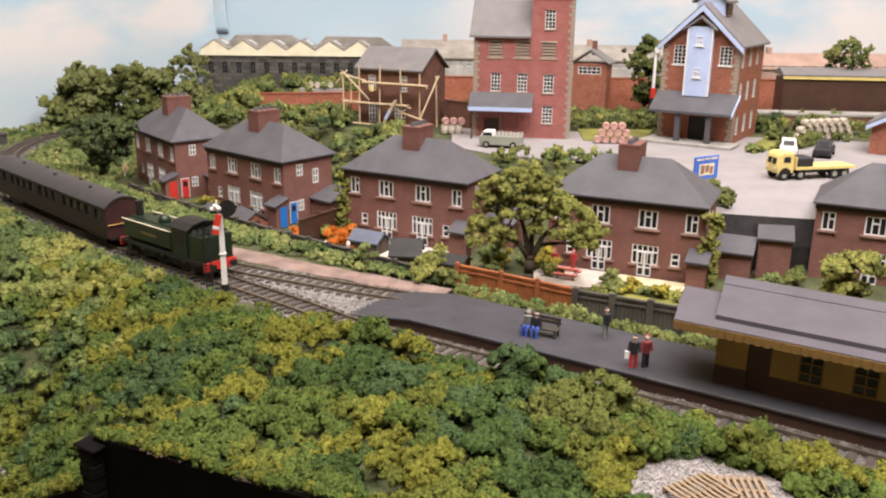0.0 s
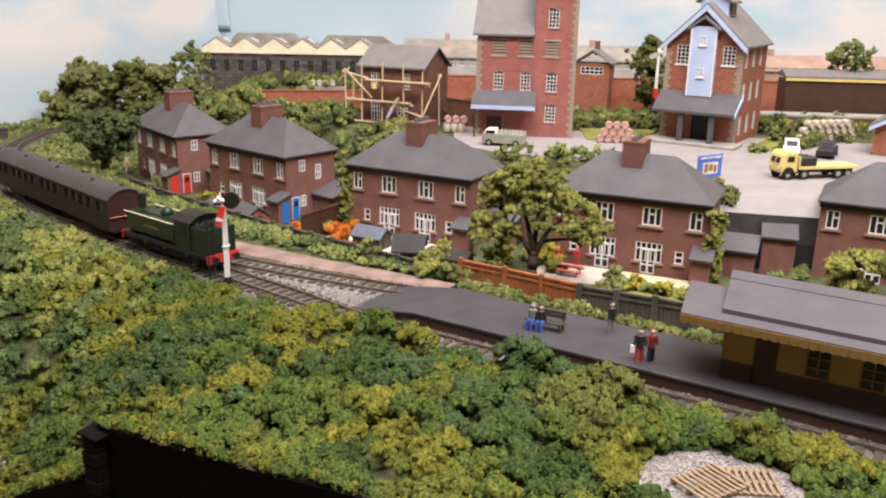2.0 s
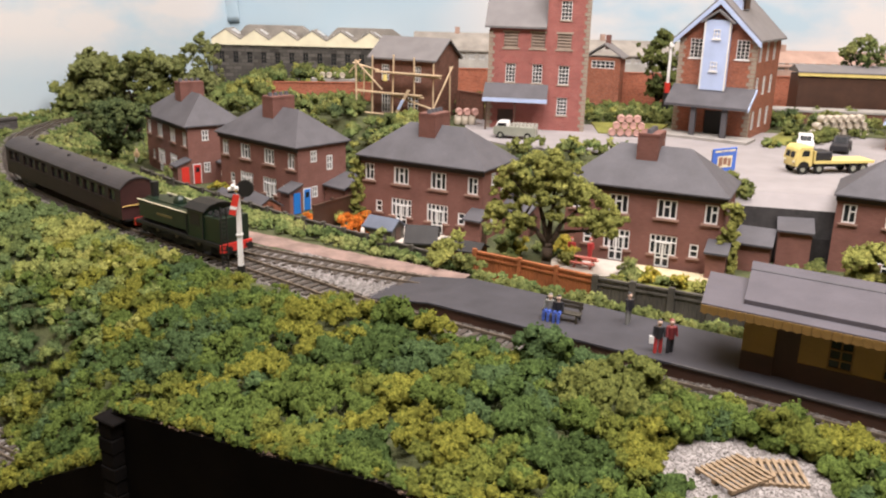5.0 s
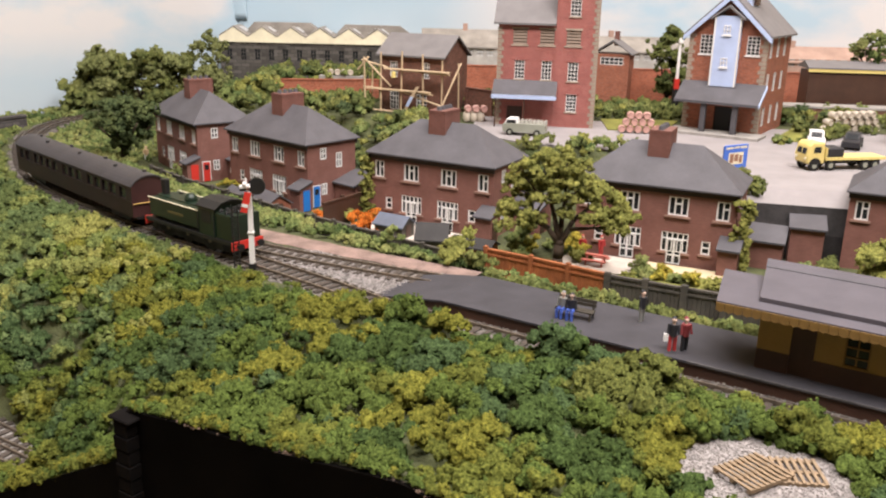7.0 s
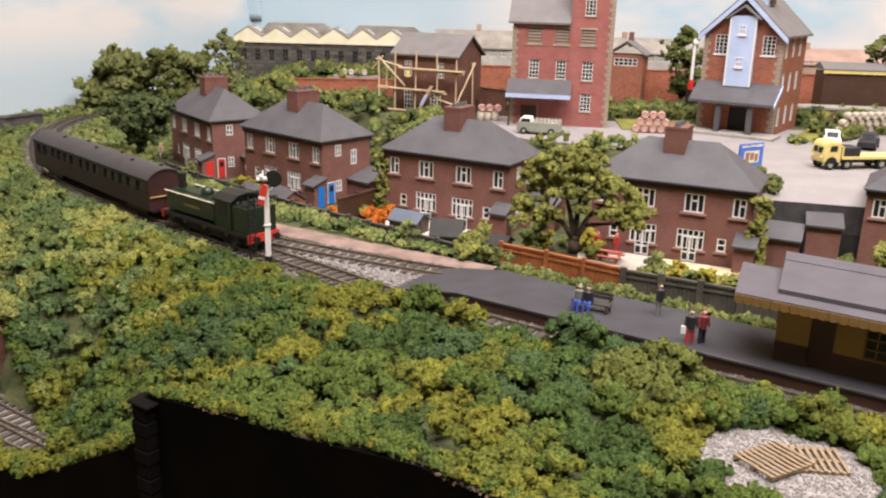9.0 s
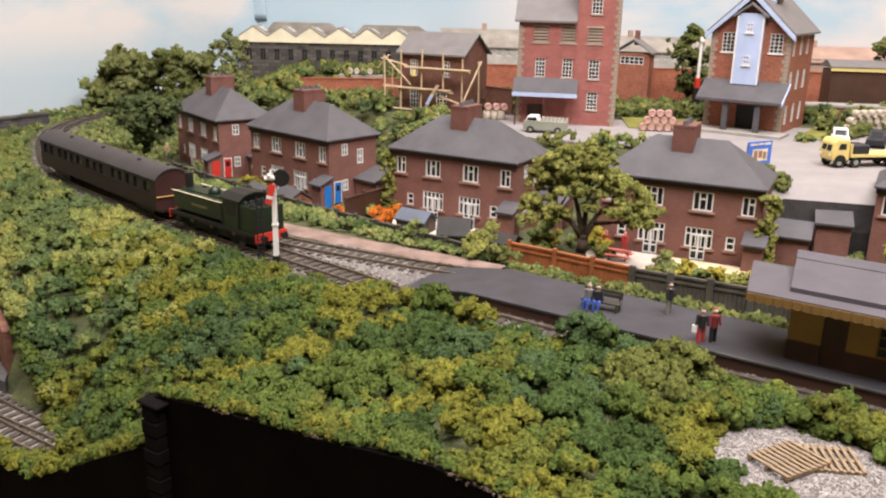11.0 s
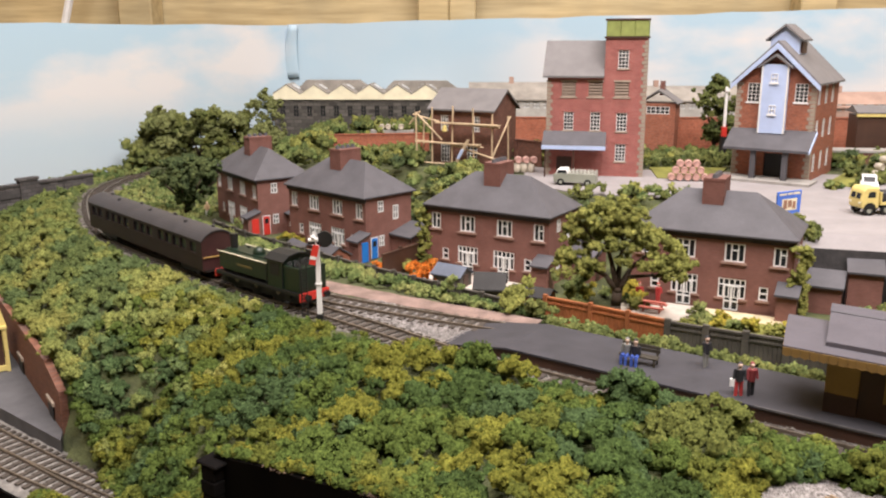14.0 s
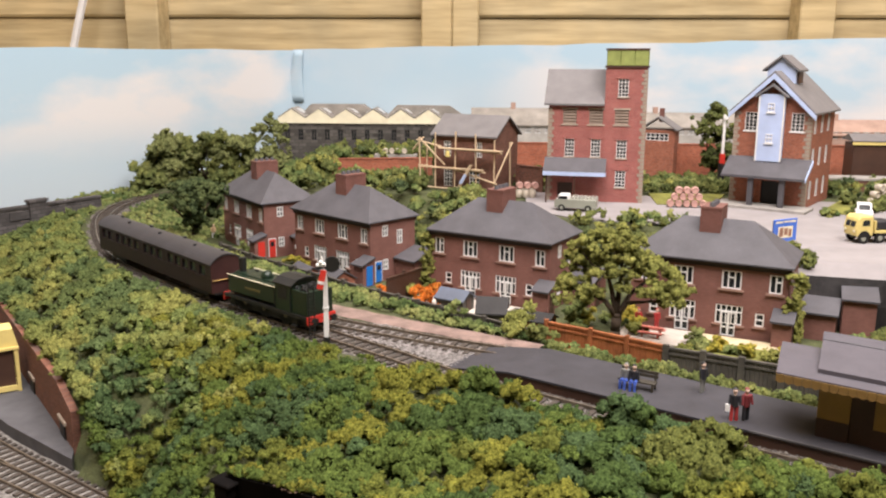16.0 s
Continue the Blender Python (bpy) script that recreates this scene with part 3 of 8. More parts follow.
# cinder path and gravel between the tracks
def strip(name, pts, widths, mat, z, label, category):
    path = spline(pts, 0.5)
    bm = bmesh.new()
    prev = None
    for i, p in enumerate(path):
        t = (path[min(i + 1, len(path) - 1)] - path[max(i - 1, 0)]).normalized()
        s = Vector((-t.y, t.x, 0))
        w = float(np.interp(i / (len(path) - 1), np.linspace(0, 1, len(widths)), widths)) * (1 + 0.25 * noise.noise(p * 0.8))
        zz = z(p.x, p.y) if callable(z) else z
        cur = [bm.verts.new(p + s * o * w + Vector((0, 0, zz + h))) for o, h in ((-1, -0.15), (-0.6, 0), (0.6, 0), (1, -0.15))]
        if prev:
            for k in range(3):
                bm.faces.new((prev[k], prev[k + 1], cur[k + 1], cur[k]))
        prev = cur
    return tagged(part(name, bm, mat, smooth=True), label, category, kind="structure")


strip("lower_ballast", [(-50, 60), (-40, 51.0), (-32, 45.2), (-25, 41.0), (-20, 38.4)], [3.4, 3.2, 2.5, 1.7, 1.5], BALLAST, LOW + 0.06, "pale stone ballast round the low level tracks", "ballast")
strip("cinder_path", [(-31, 72.0), (-25.5, 67.2), (-19, 62.9), (-12.5, 58.9), (-7, 55.9), (-2.5, 53.6), (1, 51.8)], [0.5, 0.8, 0.95, 1.05, 1.0, 0.9], CESS, -0.02, "pinkish cinder path beside the railway", "path")
strip("ballast_shoulder", [(-13, 54.8), (-9, 51.6), (-5.5, 49.5), (-2, 47.6)], [0.4, 1.6, 2.2, 2.0], BALLAST, -0.03, "pale grey stone ballast between two tracks", "ballast")

# platform with ramp, brick face and a worn pale edge
plat = thing("platform", *ab(-30, 0), 0, -32, "dark surfaced station platform with a brick face and ramp", "platform", kind="structure")
PB0, PB1, PZ = 37.3, 42.3, 0.75
bm = bmesh.new()
prism(bm, [(0, -0.3), (0, 0.0), (4.6, PZ - 0.06), (60, PZ - 0.06), (60, -0.3)], "y", PB0 + 0.08, PB1)
part("brick_face", bm, BROWN_PAINT, plat, "dark brown brick platform face")
bm = bmesh.new()
prism(bm, [(-0.05, 0.0), (-0.05, 0.05), (4.58, PZ), (60, PZ), (60, PZ - 0.07), (4.6, PZ - 0.07)], "y", PB0 + 0.3, PB1 + 0.1)
part("surface", bm, PLATFORM_TOP, plat)
bm = bmesh.new()
prism(bm, [(-0.05, 0.0), (-0.05, 0.06), (4.58, PZ + 0.01), (60, PZ + 0.01), (60, PZ - 0.1), (4.6, PZ - 0.1)], "y", PB0 - 0.02, PB0 + 0.28)
part("edging", bm, PLATFORM_TOP, plat)
bm = bmesh.new()
box(bm, 18.5, PB0 - 0.03, PZ - 0.08, 60, PB0 + 0.07, PZ + 0.016)
part("worn_edge", bm, material("worn_pale_edge", (0.07, 0.065, 0.066), 0.85, vary=0.4, coarse=0.7), plat, "worn pale platform edge")

# yard, path of the yard and the road between the houses
bm = bmesh.new()
yard_line = [(1.2, 101), (1.0, 88.5), (6, 83.2), (14, 80.5), (17, 77.5), (22.0, 66.0), (31, 64.5), (40, 70), (52, 76), (58, 92), (36, 96)]
prism(bm, yard_line, "z", GARDEN - 0.6, YARD_Z + 0.02)
tagged(part("yard", bm, YARD), "pale sanded brewery yard", "yard", kind="structure")
bm = bmesh.new()
tp, lw = [(21.9, 66.03, YARD_Z + 0.015), (31.2, 64.47, YARD_Z + 0.015)], [(21.2, 64.3, 2.2), (31.0, 62.1, 2.2)]
v = [bm.verts.new(q) for q in (tp[0], tp[1], lw[1], lw[0])] + [bm.verts.new((q[0], q[1], GARDEN - 0.5)) for q in (tp[0], tp[1], lw[1], lw[0])]
for f in ((0, 3, 2, 1), (3, 7, 6, 2), (0, 4, 7, 3), (2, 6, 5, 1)):
    bm.faces.new([v[i] for i in f])
tagged(part("yard_slope", bm, YARD), "pale sanded slope down from the brewery yard", "yard", kind="structure")
bm = bmesh.new()
tp, lw = lw, [(21.1, 63.7, 0.2), (30.8, 61.5, 0.2)]
tp = [(tp[0][0], tp[0][1] - 0.01, tp[0][2] + 0.03), (tp[1][0], tp[1][1] - 0.01, tp[1][2] + 0.03)]
v = [bm.verts.new(q) for q in (tp[0], tp[1], lw[1], lw[0])] + [bm.verts.new((q[0], q[1], GARDEN - 0.5)) for q in (tp[0], tp[1], lw[1], lw[0])]
for f in ((0, 3, 2, 1), (3, 7, 6, 2), (0, 4, 7, 3), (2, 6, 5, 1)):
    bm.faces.new([v[i] for i in f])
tagged(part("lane_bank", bm, material("black_bank_earth", (0.03, 0.027, 0.027), 0.95, vary=0.35, coarse=1.5, bump=0.8, depth=0.15)), "dark grey sloping bank at the edge of the yard", "bank", kind="structure")

# plywood base and legs under the layout
base = thing("baseboard", 0, 0, 0, 0, "plywood baseboard on timber legs", "baseboard", kind="structure")
bm = bmesh.new()
outline = [ab(-75, 20.4), ab(64, 20.4), (76, 128), (-36.6, 143), (-90, 79)]
prism(bm, outline, "z", -14.5, -12.5)
part("board", bm, SHED_WOOD, base)
for x, y in ((-70, 78), (-36, 130), (66, 120), (60, 14), (-38, 52), (10, 80)):
    bm = bmesh.new()
    box(bm, x - 3, y - 3, -160, x + 3, y + 3, -14.5)
    part("leg", bm, SHED_WOOD, base)

# ---------------------------------------------------------------- windows


def window_thing(parent, name, x0, x1, z0, z1, y, cols, rows, frame_mat=None, bar=0.07, sill=0.0, sill_mat=None, out=-1, glass=None):
    """A window in a wall whose outer face is at y: frame with bars, dark pane, sill. Local to its parent."""
    frame_mat = frame_mat or WHITE
    bm = bmesh.new()
    w, dx, dz = bar, (x1 - x0) / cols, (z1 - z0) / rows
    cells = []
    for i in range(cols):
        for j in range(rows):
            cells.append((x0 + dx * i + (w if i == 0 else w * 0.5), x0 + dx * (i + 1) - (w if i == cols - 1 else w * 0.5), z0 + dz * j + (w if j == 0 else w * 0.5), z0 + dz * (j + 1) - (w if j == rows - 1 else w * 0.5)))
    pane_wall(bm, x0, x1, z0, z1, y + 0.02, y + 0.1, cells)
    win = part(name, bm, frame_mat, parent)
    bm = bmesh.new()
    box(bm, x0, y + 0.11, z0, x1, y + 0.13, z1)
    part("pane", bm, glass or GLASS_DARK, win)
    if sill:
        bm = bmesh.new()
        box(bm, x0 - 0.14, y - sill, z0 - 0.14, x1 + 0.14, y + 0.02, z0)
        part("sill", bm, sill_mat or BRICK_CHIMNEY, win)
    return win


def casement(parent, x0, x1, z0, z1, y):
    """A white casement: tall side lights and a divided middle, over a brick sill."""
    bm = bmesh.new()
    n = 3 if x1 - x0 > 1.2 else 2
    d, zt = (x1 - x0) / n, z0 + (z1 - z0) * 0.62
    cells = []
    for i in range(n):
        a, b = x0 + d * i + (0.1 if i == 0 else 0.05), x0 + d * (i + 1) - (0.1 if i == n - 1 else 0.05)
        cells += [(a, b, z0 + 0.09, zt - 0.05), (a, b, zt + 0.05, z1 - 0.08)] if i == 1 else [(a, b, z0 + 0.09, z1 - 0.08)]
    pane_wall(bm, x0, x1, z0, z1, y - 0.02, y + 0.1, cells)
    w = part("window", bm, WHITE, parent)
    bm = bmesh.new()
    box(bm, x0, y + 0.11, z0, x1, y + 0.13, z1)
    part("pane", bm, GLASS_DARK, w)
    bm = bmesh.new()
    box(bm, x0 - 0.2, y - 0.2, z0 - 0.15, x1 + 0.2, y + 0.02, z0 - 0.01)
    part("sill", bm, SILL, w)
    return w


def french_window(parent, x0, x1, z0, zs, z1, y):
    """Wide white window whose middle is a pair of glazed doors down to the ground."""
    bm = bmesh.new()
    yb, n = y - 0.02, 5
    d, zt = (x1 - x0) / n, zs + (z1 - zs) * 0.66
    cells = []
    for i in range(n):
        a, b = x0 + d * i + (0.08 if i == 0 else 0.04), x0 + d * (i + 1) - (0.08 if i == n - 1 else 0.04)
        cells += [(a, b, zs + 0.06, zt - 0.04), (a, b, zt + 0.04, z1 - 0.07)]
    pane_wall(bm, x0, x1, zs, z1, yb, y + 0.1, cells)
    w = part("french_window", bm, WHITE, parent)
    bm = bmesh.new()
    box(bm, x0, y + 0.11, zs, x1, y + 0.13, z1)
    part("pane", bm, GLASS_DARK, w)
    c, top = (x0 + x1) / 2, zs + (z1 - zs) * 0.64
    for s in (-1, 1):
        a, b = (c - 0.52, c - 0.01) if s < 0 else (c + 0.01, c + 0.52)
        bm = bmesh.new()
        pane_wall(bm, a, b, z0, top, yb - 0.05, yb + 0.03, [(a + 0.07, b - 0.07, z0 + 0.08, z0 + 0.62), (a + 0.07, b - 0.07, z0 + 0.72, top - 0.07)])
        d = part("french_door", bm, WHITE, w)
        bm = bmesh.new()
        box(bm, a, yb + 0.04, z0, b, yb + 0.06, top)
        part("pane", bm, GLASS_DARK, d)
    bm = bmesh.new()
    for a, b in ((x0 - 0.2, c - 0.56), (c + 0.56, x1 + 0.2)):
        box(bm, a, y - 0.18, zs - 0.14, b, y + 0.02, zs - 0.01)
    part("sill", bm, SILL, w)
    return w


# ---------------------------------------------------------------- semi-detached houses
HW, HD, HH = 11.7, 5.68, 5.8


def house(x, y, turn, label, door_mat, name="semi_detached_house", single=False):
    h = thing(name, x, y, GARDEN, turn, label, "house", "row of brick houses")
    x0, x1, y0, y1 = -HW / 2, HW / 2, -HD / 2, HD / 2
    up = [(-5.39, -4.47), (-2.5, -1.06), (1.06, 2.5), (4.47, 5.39)]
    front = [(a, b, 3.68, 5.08) for a, b in up]
    french = [(-2.72, -0.76), (0.76, 2.72)]
    front += [(a, b, 0.92, 2.4) for a, b in french] + [(a + 0.44, b - 0.44, 0.0, 0.92) for a, b in french]
    small = [(-4.3, -3.66), (3.66, 4.3)]
    front += [(a, b, 1.02, 2.03) for a, b in small]
    bm = bmesh.new()
    pane_wall(bm, x0, x1, -0.3, HH, y0, y0 + 0.3, front)
    part("front_wall", bm, BRICK_HOUSE, h)
    bm = bmesh.new()
    box(bm, x0, y1 - 0.3, -0.3, x1, y1, HH)
    part("rear_wall", bm, BRICK_HOUSE, h)
    # end walls, built along x and turned
    ends = [(-1.38, -0.68, 4.22, 5.28), (0.48, 1.17, 3.3, 4.65)][:1 if single else 2]
    doors = [None, (-1.3, -0.65, 1.0, 2.03)]
    for nm, ang, xx in (("end_wall", 90, x1), ("end_wall", -90, x0)):
        bm = bmesh.new()
        holes = ends + doors[1:]
        pane_wall(bm, y0 + 0.3, y1 - 0.3, -0.3, HH, 0, 0.3, holes if ang == 90 else ends)
        w = part(nm, bm, BRICK_HOUSE, h)
        w.matrix_basis = at(xx, 0, 0, ang)
        for q in (holes if ang == 90 else ends):
            window_thing(w, "window", *q, -0.04, 2, 2, bar=0.1)
    for a, b, c, d in front[:4]:
        casement(h, a, b, c, d, y0 + 0.04)
    for a, b in french:
        french_window(h, a, b, 0.0, 0.92, 2.4, y0 + 0.04)
    for a, b in small:
        window_thing(h, "small_window", a, b, 1.02, 2.03, y0 + 0.0, 1, 2, sill=0.14, bar=0.1, sill_mat=SILL)
    # hipped roof with a soffit
    ov, rz, rl = 0.42, 2.7, 2.65
    bm = bmesh.new()
    e = [(x0 - 0.27, y0 - ov, HH - 0.12), (x1 + 0.27, y0 - ov, HH - 0.12), (x1 + 0.27, y1 + ov, HH - 0.12), (x0 - 0.27, y1 + ov, HH - 0.12)]
    lo = [bm.verts.new(p) for p in e]
    hi = [bm.verts.new((p[0], p[1], p[2] + 0.12)) for p in e]
    ra, rb = bm.verts.new((-rl, 0, HH + rz)), bm.verts.new((rl, 0, HH + rz))
    bm.faces.new(lo[::-1])
    for i in range(4):
        bm.faces.new((lo[i], lo[(i + 1) % 4], hi[(i + 1) % 4], hi[i]))
    for f in ((hi[0], hi[1], rb, ra), (hi[1], hi[2], rb), (hi[2], hi[3], ra, rb), (hi[3], hi[0], ra)):
        bm.faces.new(f)
    part("roof", bm, SLATE, h)
    # added dark strips in place of the shadow the roof overhang casts
    for yy in (y0 - 0.16, y1 + 0.02):
        bm = bmesh.new()
        box(bm, x0 - 0.1, yy, HH - 0.52, x1 + 0.1, yy + 0.14, HH - 0.13)
        part("eaves_band", bm, EAVES_SHADOW, h, "dark strip standing in for the shadow under the eaves")
    bm = bmesh.new()
    box(bm, -1.15, -1.2, HH + 1.0, 0.42, 1.35, HH + 3.7)
    ch = part("chimney", bm, BRICK_CHIMNEY, h)
    bm = bmesh.new()
    box(bm, -1.17, -1.22, HH + 3.5, 0.44, 1.37, HH + 3.58)
    part("chimney_band", bm, BRICK_CHIMNEY, ch)
    for k in range(4):
        bm = bmesh.new()
        rod(bm, (-0.36, -0.85 + 0.62 * k, HH + 3.7), (-0.36, -0.85 + 0.62 * k, HH + 4.0), 0.24, 0.18, 8)
        part("chimney_pot", bm, SLATE, ch)
    return h


def outhouse(x, y, turn, w, d, zf, zb, label, roof=None, side_door=None):
    o = thing("outhouse", x, y, GARDEN, turn, label, "outhouse", "brick outhouses")
    bm = bmesh.new()
    prism(bm, [(-d / 2, -0.2), (-d / 2, zf), (d / 2, zb), (d / 2, -0.2)], "x", -w / 2, w / 2)
    part("wall", bm, BRICK_HOUSE, o)
    bm = bmesh.new()
    k = (zb - zf) / d
    prism(bm, [(-d / 2 - 0.25, zf - 0.25 * k), (-d / 2 - 0.25, zf - 0.25 * k + 0.14), (d / 2, zb + 0.14), (d / 2, zb)], "x", -w / 2 - 0.15, w / 2 + 0.15)
    part("roof", bm, roof or SLATE, o)
    bm = bmesh.new()
    box(bm, w / 2 - 0.02, -d / 2 + 0.4, 0, w / 2 + 0.05, -d / 2 + 1.15, min(1.85, zf - 0.05))
    part("door", bm, side_door or BROWN_PAINT, o)
    return o


HOUSES = [(-27.9, 90.5, 52.0), (-16.53, 80.37, 41.1), (-1.71, 71.77, 28.9), (14.81, 64.16, 24.7), (34.24, 61.11, 27.5)]
HLABEL = ["dark brick semi-detached house with red doors and hipped slate roof", "dark brick semi-detached house with red-brown end wall and blue doors", "dark brick semi-detached house with white french windows and creeper", "dark brick semi-detached house with white windows beside the oak", "dark brick semi-detached house beside the station and yard lane"]


def local(i, lx, ly):
    x, y, t = HOUSES[i]
    c, s = math.cos(radians(-t)), math.sin(radians(-t))
    return x + c * lx - s * ly, y + s * lx + c * ly


for i, (hx, hy, ht) in enumerate(HOUSES):
    house(hx, hy, -ht, HLABEL[i], BLUE, single=i == 0)
    outhouse(*local(i, 5.72, -3.55), -ht, 1.35, 1.42, 2.0, 2.5, "small dark brick outhouse with a slate lean-to roof", side_door=(RED, BLUE, None, None, None)[i])
    outhouse(*(local(i, 7.5, 0.5) if i == 3 else local(i, 7.25, 1.5)), -ht, 3.1 if i == 3 else 2.7, 1.9 if i == 3 else 2.6, 2.0, 2.75, "dark brick wash house beside the gable wall")
outhouse(25.3, 62.1, -20, 2.3, 3.2, 2.95, 3.4, "dark brick coal store between two houses")

# doors in the gable of the second and first house
for i, mat, lab in ((1, BLUE, "bright blue panelled door of a brick house"), (0, RED, "bright red panelled door of a brick house")):
    for ly in (-1.9 if i == 1 else -2.05,):
        x, y = local(i, HW / 2 + 0.02, ly)
        d = thing("front_door", x, y, GARDEN, -HOUSES[i][2] + 90, lab, "door", "coloured house doors")
        bm = bmesh.new()
        box(bm, -0.36, -0.06, 0, 0.36, 0.0, 1.9)
        part("leaf", bm, mat, d)
        bm = bmesh.new()
        box(bm, -0.44, -0.04, 0, -0.36, 0.0, 1.98)
        box(bm, 0.36, -0.04, 0, 0.44, 0.0, 1.98)
        box(bm, -0.44, -0.045, 1.9, 0.44, 0.0, 1.99)
        part("frame", bm, WHITE, d)
        bm = bmesh.new()
        box(bm, -0.2, -0.075, 1.15, 0.2, -0.055, 1.65)
        part("pane", bm, GLASS_DARK, d)

# ---------------------------------------------------------------- brewery tower
TW = 9.0
tower = thing("brewery_tower", 3.44, 95.17, YARD_Z, -TW, "tall red brick brewery with stone quoins and corner tower", "brewery")
TL, TD, TB = 10.65, 7.0, 6.15
holes_low = [(1.9, 2.95, 5.05, 7.05), (4.8, 5.85, 5.05, 7.05), (1.6, 3.1, 8.7, 10.3), (4.5, 6.0, 8.7, 10.3), (1.2, 2.9, 0, 2.1)]
bm = bmesh.new()
pane_wall(bm, 0, TB, -0.3, 10.95, 0, 0.35, holes_low)
part("front_wall", bm, BRICK_RED, tower)
holes_tw = [(7.62, 8.72, 1.7, 3.6), (7.62, 8.72, 5.0, 7.0), (7.3, 8.8, 8.7, 10.3), (7.55, 8.65, 11.75, 13.7)]
bm = bmesh.new()
pane_wall(bm, TB, TL, -0.3, 14.9, -0.06, 0.35, holes_tw)
part("tower_front_wall", bm, BRICK_RED, tower)
bm = bmesh.new()
box(bm, 0, 0.35, -0.3, 0.35, TD, 10.95)
box(bm, 0.35, TD - 0.35, -0.3, TB, TD, 10.95)
prism(bm, [(0.35, 10.95), (TD, 10.95), (TD / 2, 14.4)], "x", 0.0, 0.3)
part("side_wall", bm, BRICK_RED, tower)
bm = bmesh.new()
box(bm, TL - 0.35, 0.35, -0.3, TL, 5.2, 14.9)
box(bm, TB, 0.35, 10.0, TB + 0.35, 5.2, 14.9)
box(bm, TB + 0.35, 4.85, -0.3, TL - 0.35, 5.2, 14.9)
box(bm, TB + 0.35, 0.35, 14.5, TL - 0.35, 4.85, 14.85)
part("tower_side_wall", bm, BRICK_RED, tower)
for q in holes_low[:2] + [holes_tw[0], holes_tw[1], holes_tw[3]]:
    window_thing(tower, "window", *q, 0.0 if q[0] < 6.2 else -0.06, 3, 5, bar=0.06, sill=0.1, sill_mat=STONE)
for q in holes_low[2:4] + [holes_tw[2]]:
    bm = bmesh.new()
    yy = 0.0 if q[0] < 6.2 else -0.06
    box(bm, q[0], yy + 0.14, q[2], q[1], yy + 0.2, q[3])
    lv = part("louvre", bm, BROWN_PAINT, tower)
    for k in range(5):
        bm = bmesh.new()
        z = q[2] + (q[3] - q[2]) * (k + 0.5) / 5
        prism(bm, [(yy + 0.02, z - 0.12), (yy + 0.14, z + 0.1), (yy + 0.14, z + 0.04), (yy + 0.02, z - 0.17)], "x", q[0], q[1])
        part("slat", bm, LOUVRE, lv)
    bm = bmesh.new()
    box(bm, q[0] - 0.2, yy - 0.08, q[2] - 0.16, q[1] + 0.2, yy + 0.0, q[2])
    box(bm, q[0] - 0.15, yy - 0.05, q[3], q[1] + 0.15, yy + 0.0, q[3] + 0.2)
    part("stone_surround", bm, STONE, lv)
for q in [holes_low[0], holes_low[1], holes_tw[0], holes_tw[1], holes_tw[3]]:
    bm = bmesh.new()
    yy = 0.0 if q[0] < 6.2 else -0.06
    prism(bm, [(q[0] - 0.25, q[3]), (q[1] + 0.25, q[3]), (q[1] + 0.38, q[3] + 0.38), (q[0] - 0.38, q[3] + 0.38)], "y", yy - 0.04, yy + 0.0)
    part("lintel", bm, BRICK_RED, tower)
quoin = {}
for xx, top, yy in ((0.0, 10.8, 0.0), (TL, 14.8, -0.06)):
    for k in range(int(top / 0.42)):
        w = 0.62 if k % 2 else 0.4
        key = (w, xx)
        if key not in quoin:
            bm = bmesh.new()
            s = 1 if xx == 0 else -1
            box(bm, min(-0.05 * s, w * s), -0.05, 0.02, max(-0.05 * s, w * s), 0.45, 0.38)
            quoin[key] = finish(bm, "quoin", STONE)
        o = new("quoin", quoin[key])
        o.parent = tower
        o.matrix_basis = at(xx, yy, 0.42 * k)
bm = bmesh.new()
prism(bm, [(-0.45, 10.75), (TD / 2, 14.45), (TD + 0.45, 10.75), (TD + 0.45, 10.95), (TD / 2, 14.68), (-0.45, 10.95)], "x", -0.5, TB - 0.02)
part("roof", bm, SLATE_PALE, tower)
bm = bmesh.new()
box(bm, TB - 0.15, -0.22, 14.9, TL + 0.15, 5.35, 15.1)
box(bm, TB - 0.1, -0.16, 16.75, TL + 0.1, 5.3, 16.95)
part("parapet_frame", bm, BROWN_PAINT, tower)
TANK = material("green_tank_panel", (0.26, 0.3, 0.09), 0.5, vary=0.15, coarse=1.0)
for k in range(3):
    bm = bmesh.new()
    box(bm, TB + 1.5 * k + 0.04, -0.1, 15.1, TB + 1.5 * k + 1.46, 0.0, 16.75)
    bevel(bm, 0.04)
    part("tank_panel", bm, TANK, tower)
    bm = bmesh.new()
    box(bm, TL - 0.02, 0.04 + 1.72 * k, 15.1, TL + 0.06, 1.7 + 1.72 * k, 16.75)
    part("tank_panel", bm, TANK, tower)
bm = bmesh.new()
box(bm, TB + 0.02, 0.01, 15.1, TL - 0.04, 5.2, 16.7)
part("tank", bm, TANK, tower)
bm = bmesh.new()
prism(bm, [(0.0, 4.95), (0.0, 4.8), (-1.9, 3.4), (-1.9, 3.55)], "x", -0.3, 6.6)
part("canopy_roof", bm, SLATE, tower)
bm = bmesh.new()
box(bm, -0.32, -1.98, 3.1, 6.62, -1.88, 3.52)
part("canopy_fascia", bm, BLUE_PALE, tower)
for px in (0.1, 3.2):
    bm = bmesh.new()
    box(bm, px - 0.08, -1.85, 0, px + 0.08, -1.7, 3.45)
    part("canopy_post", bm, BROWN_PAINT, tower)
bm = bmesh.new()
box(bm, 1.2, 0.25, 0, 2.9, 0.33, 2.1)
part("double_door", bm, BROWN_PAINT, tower)

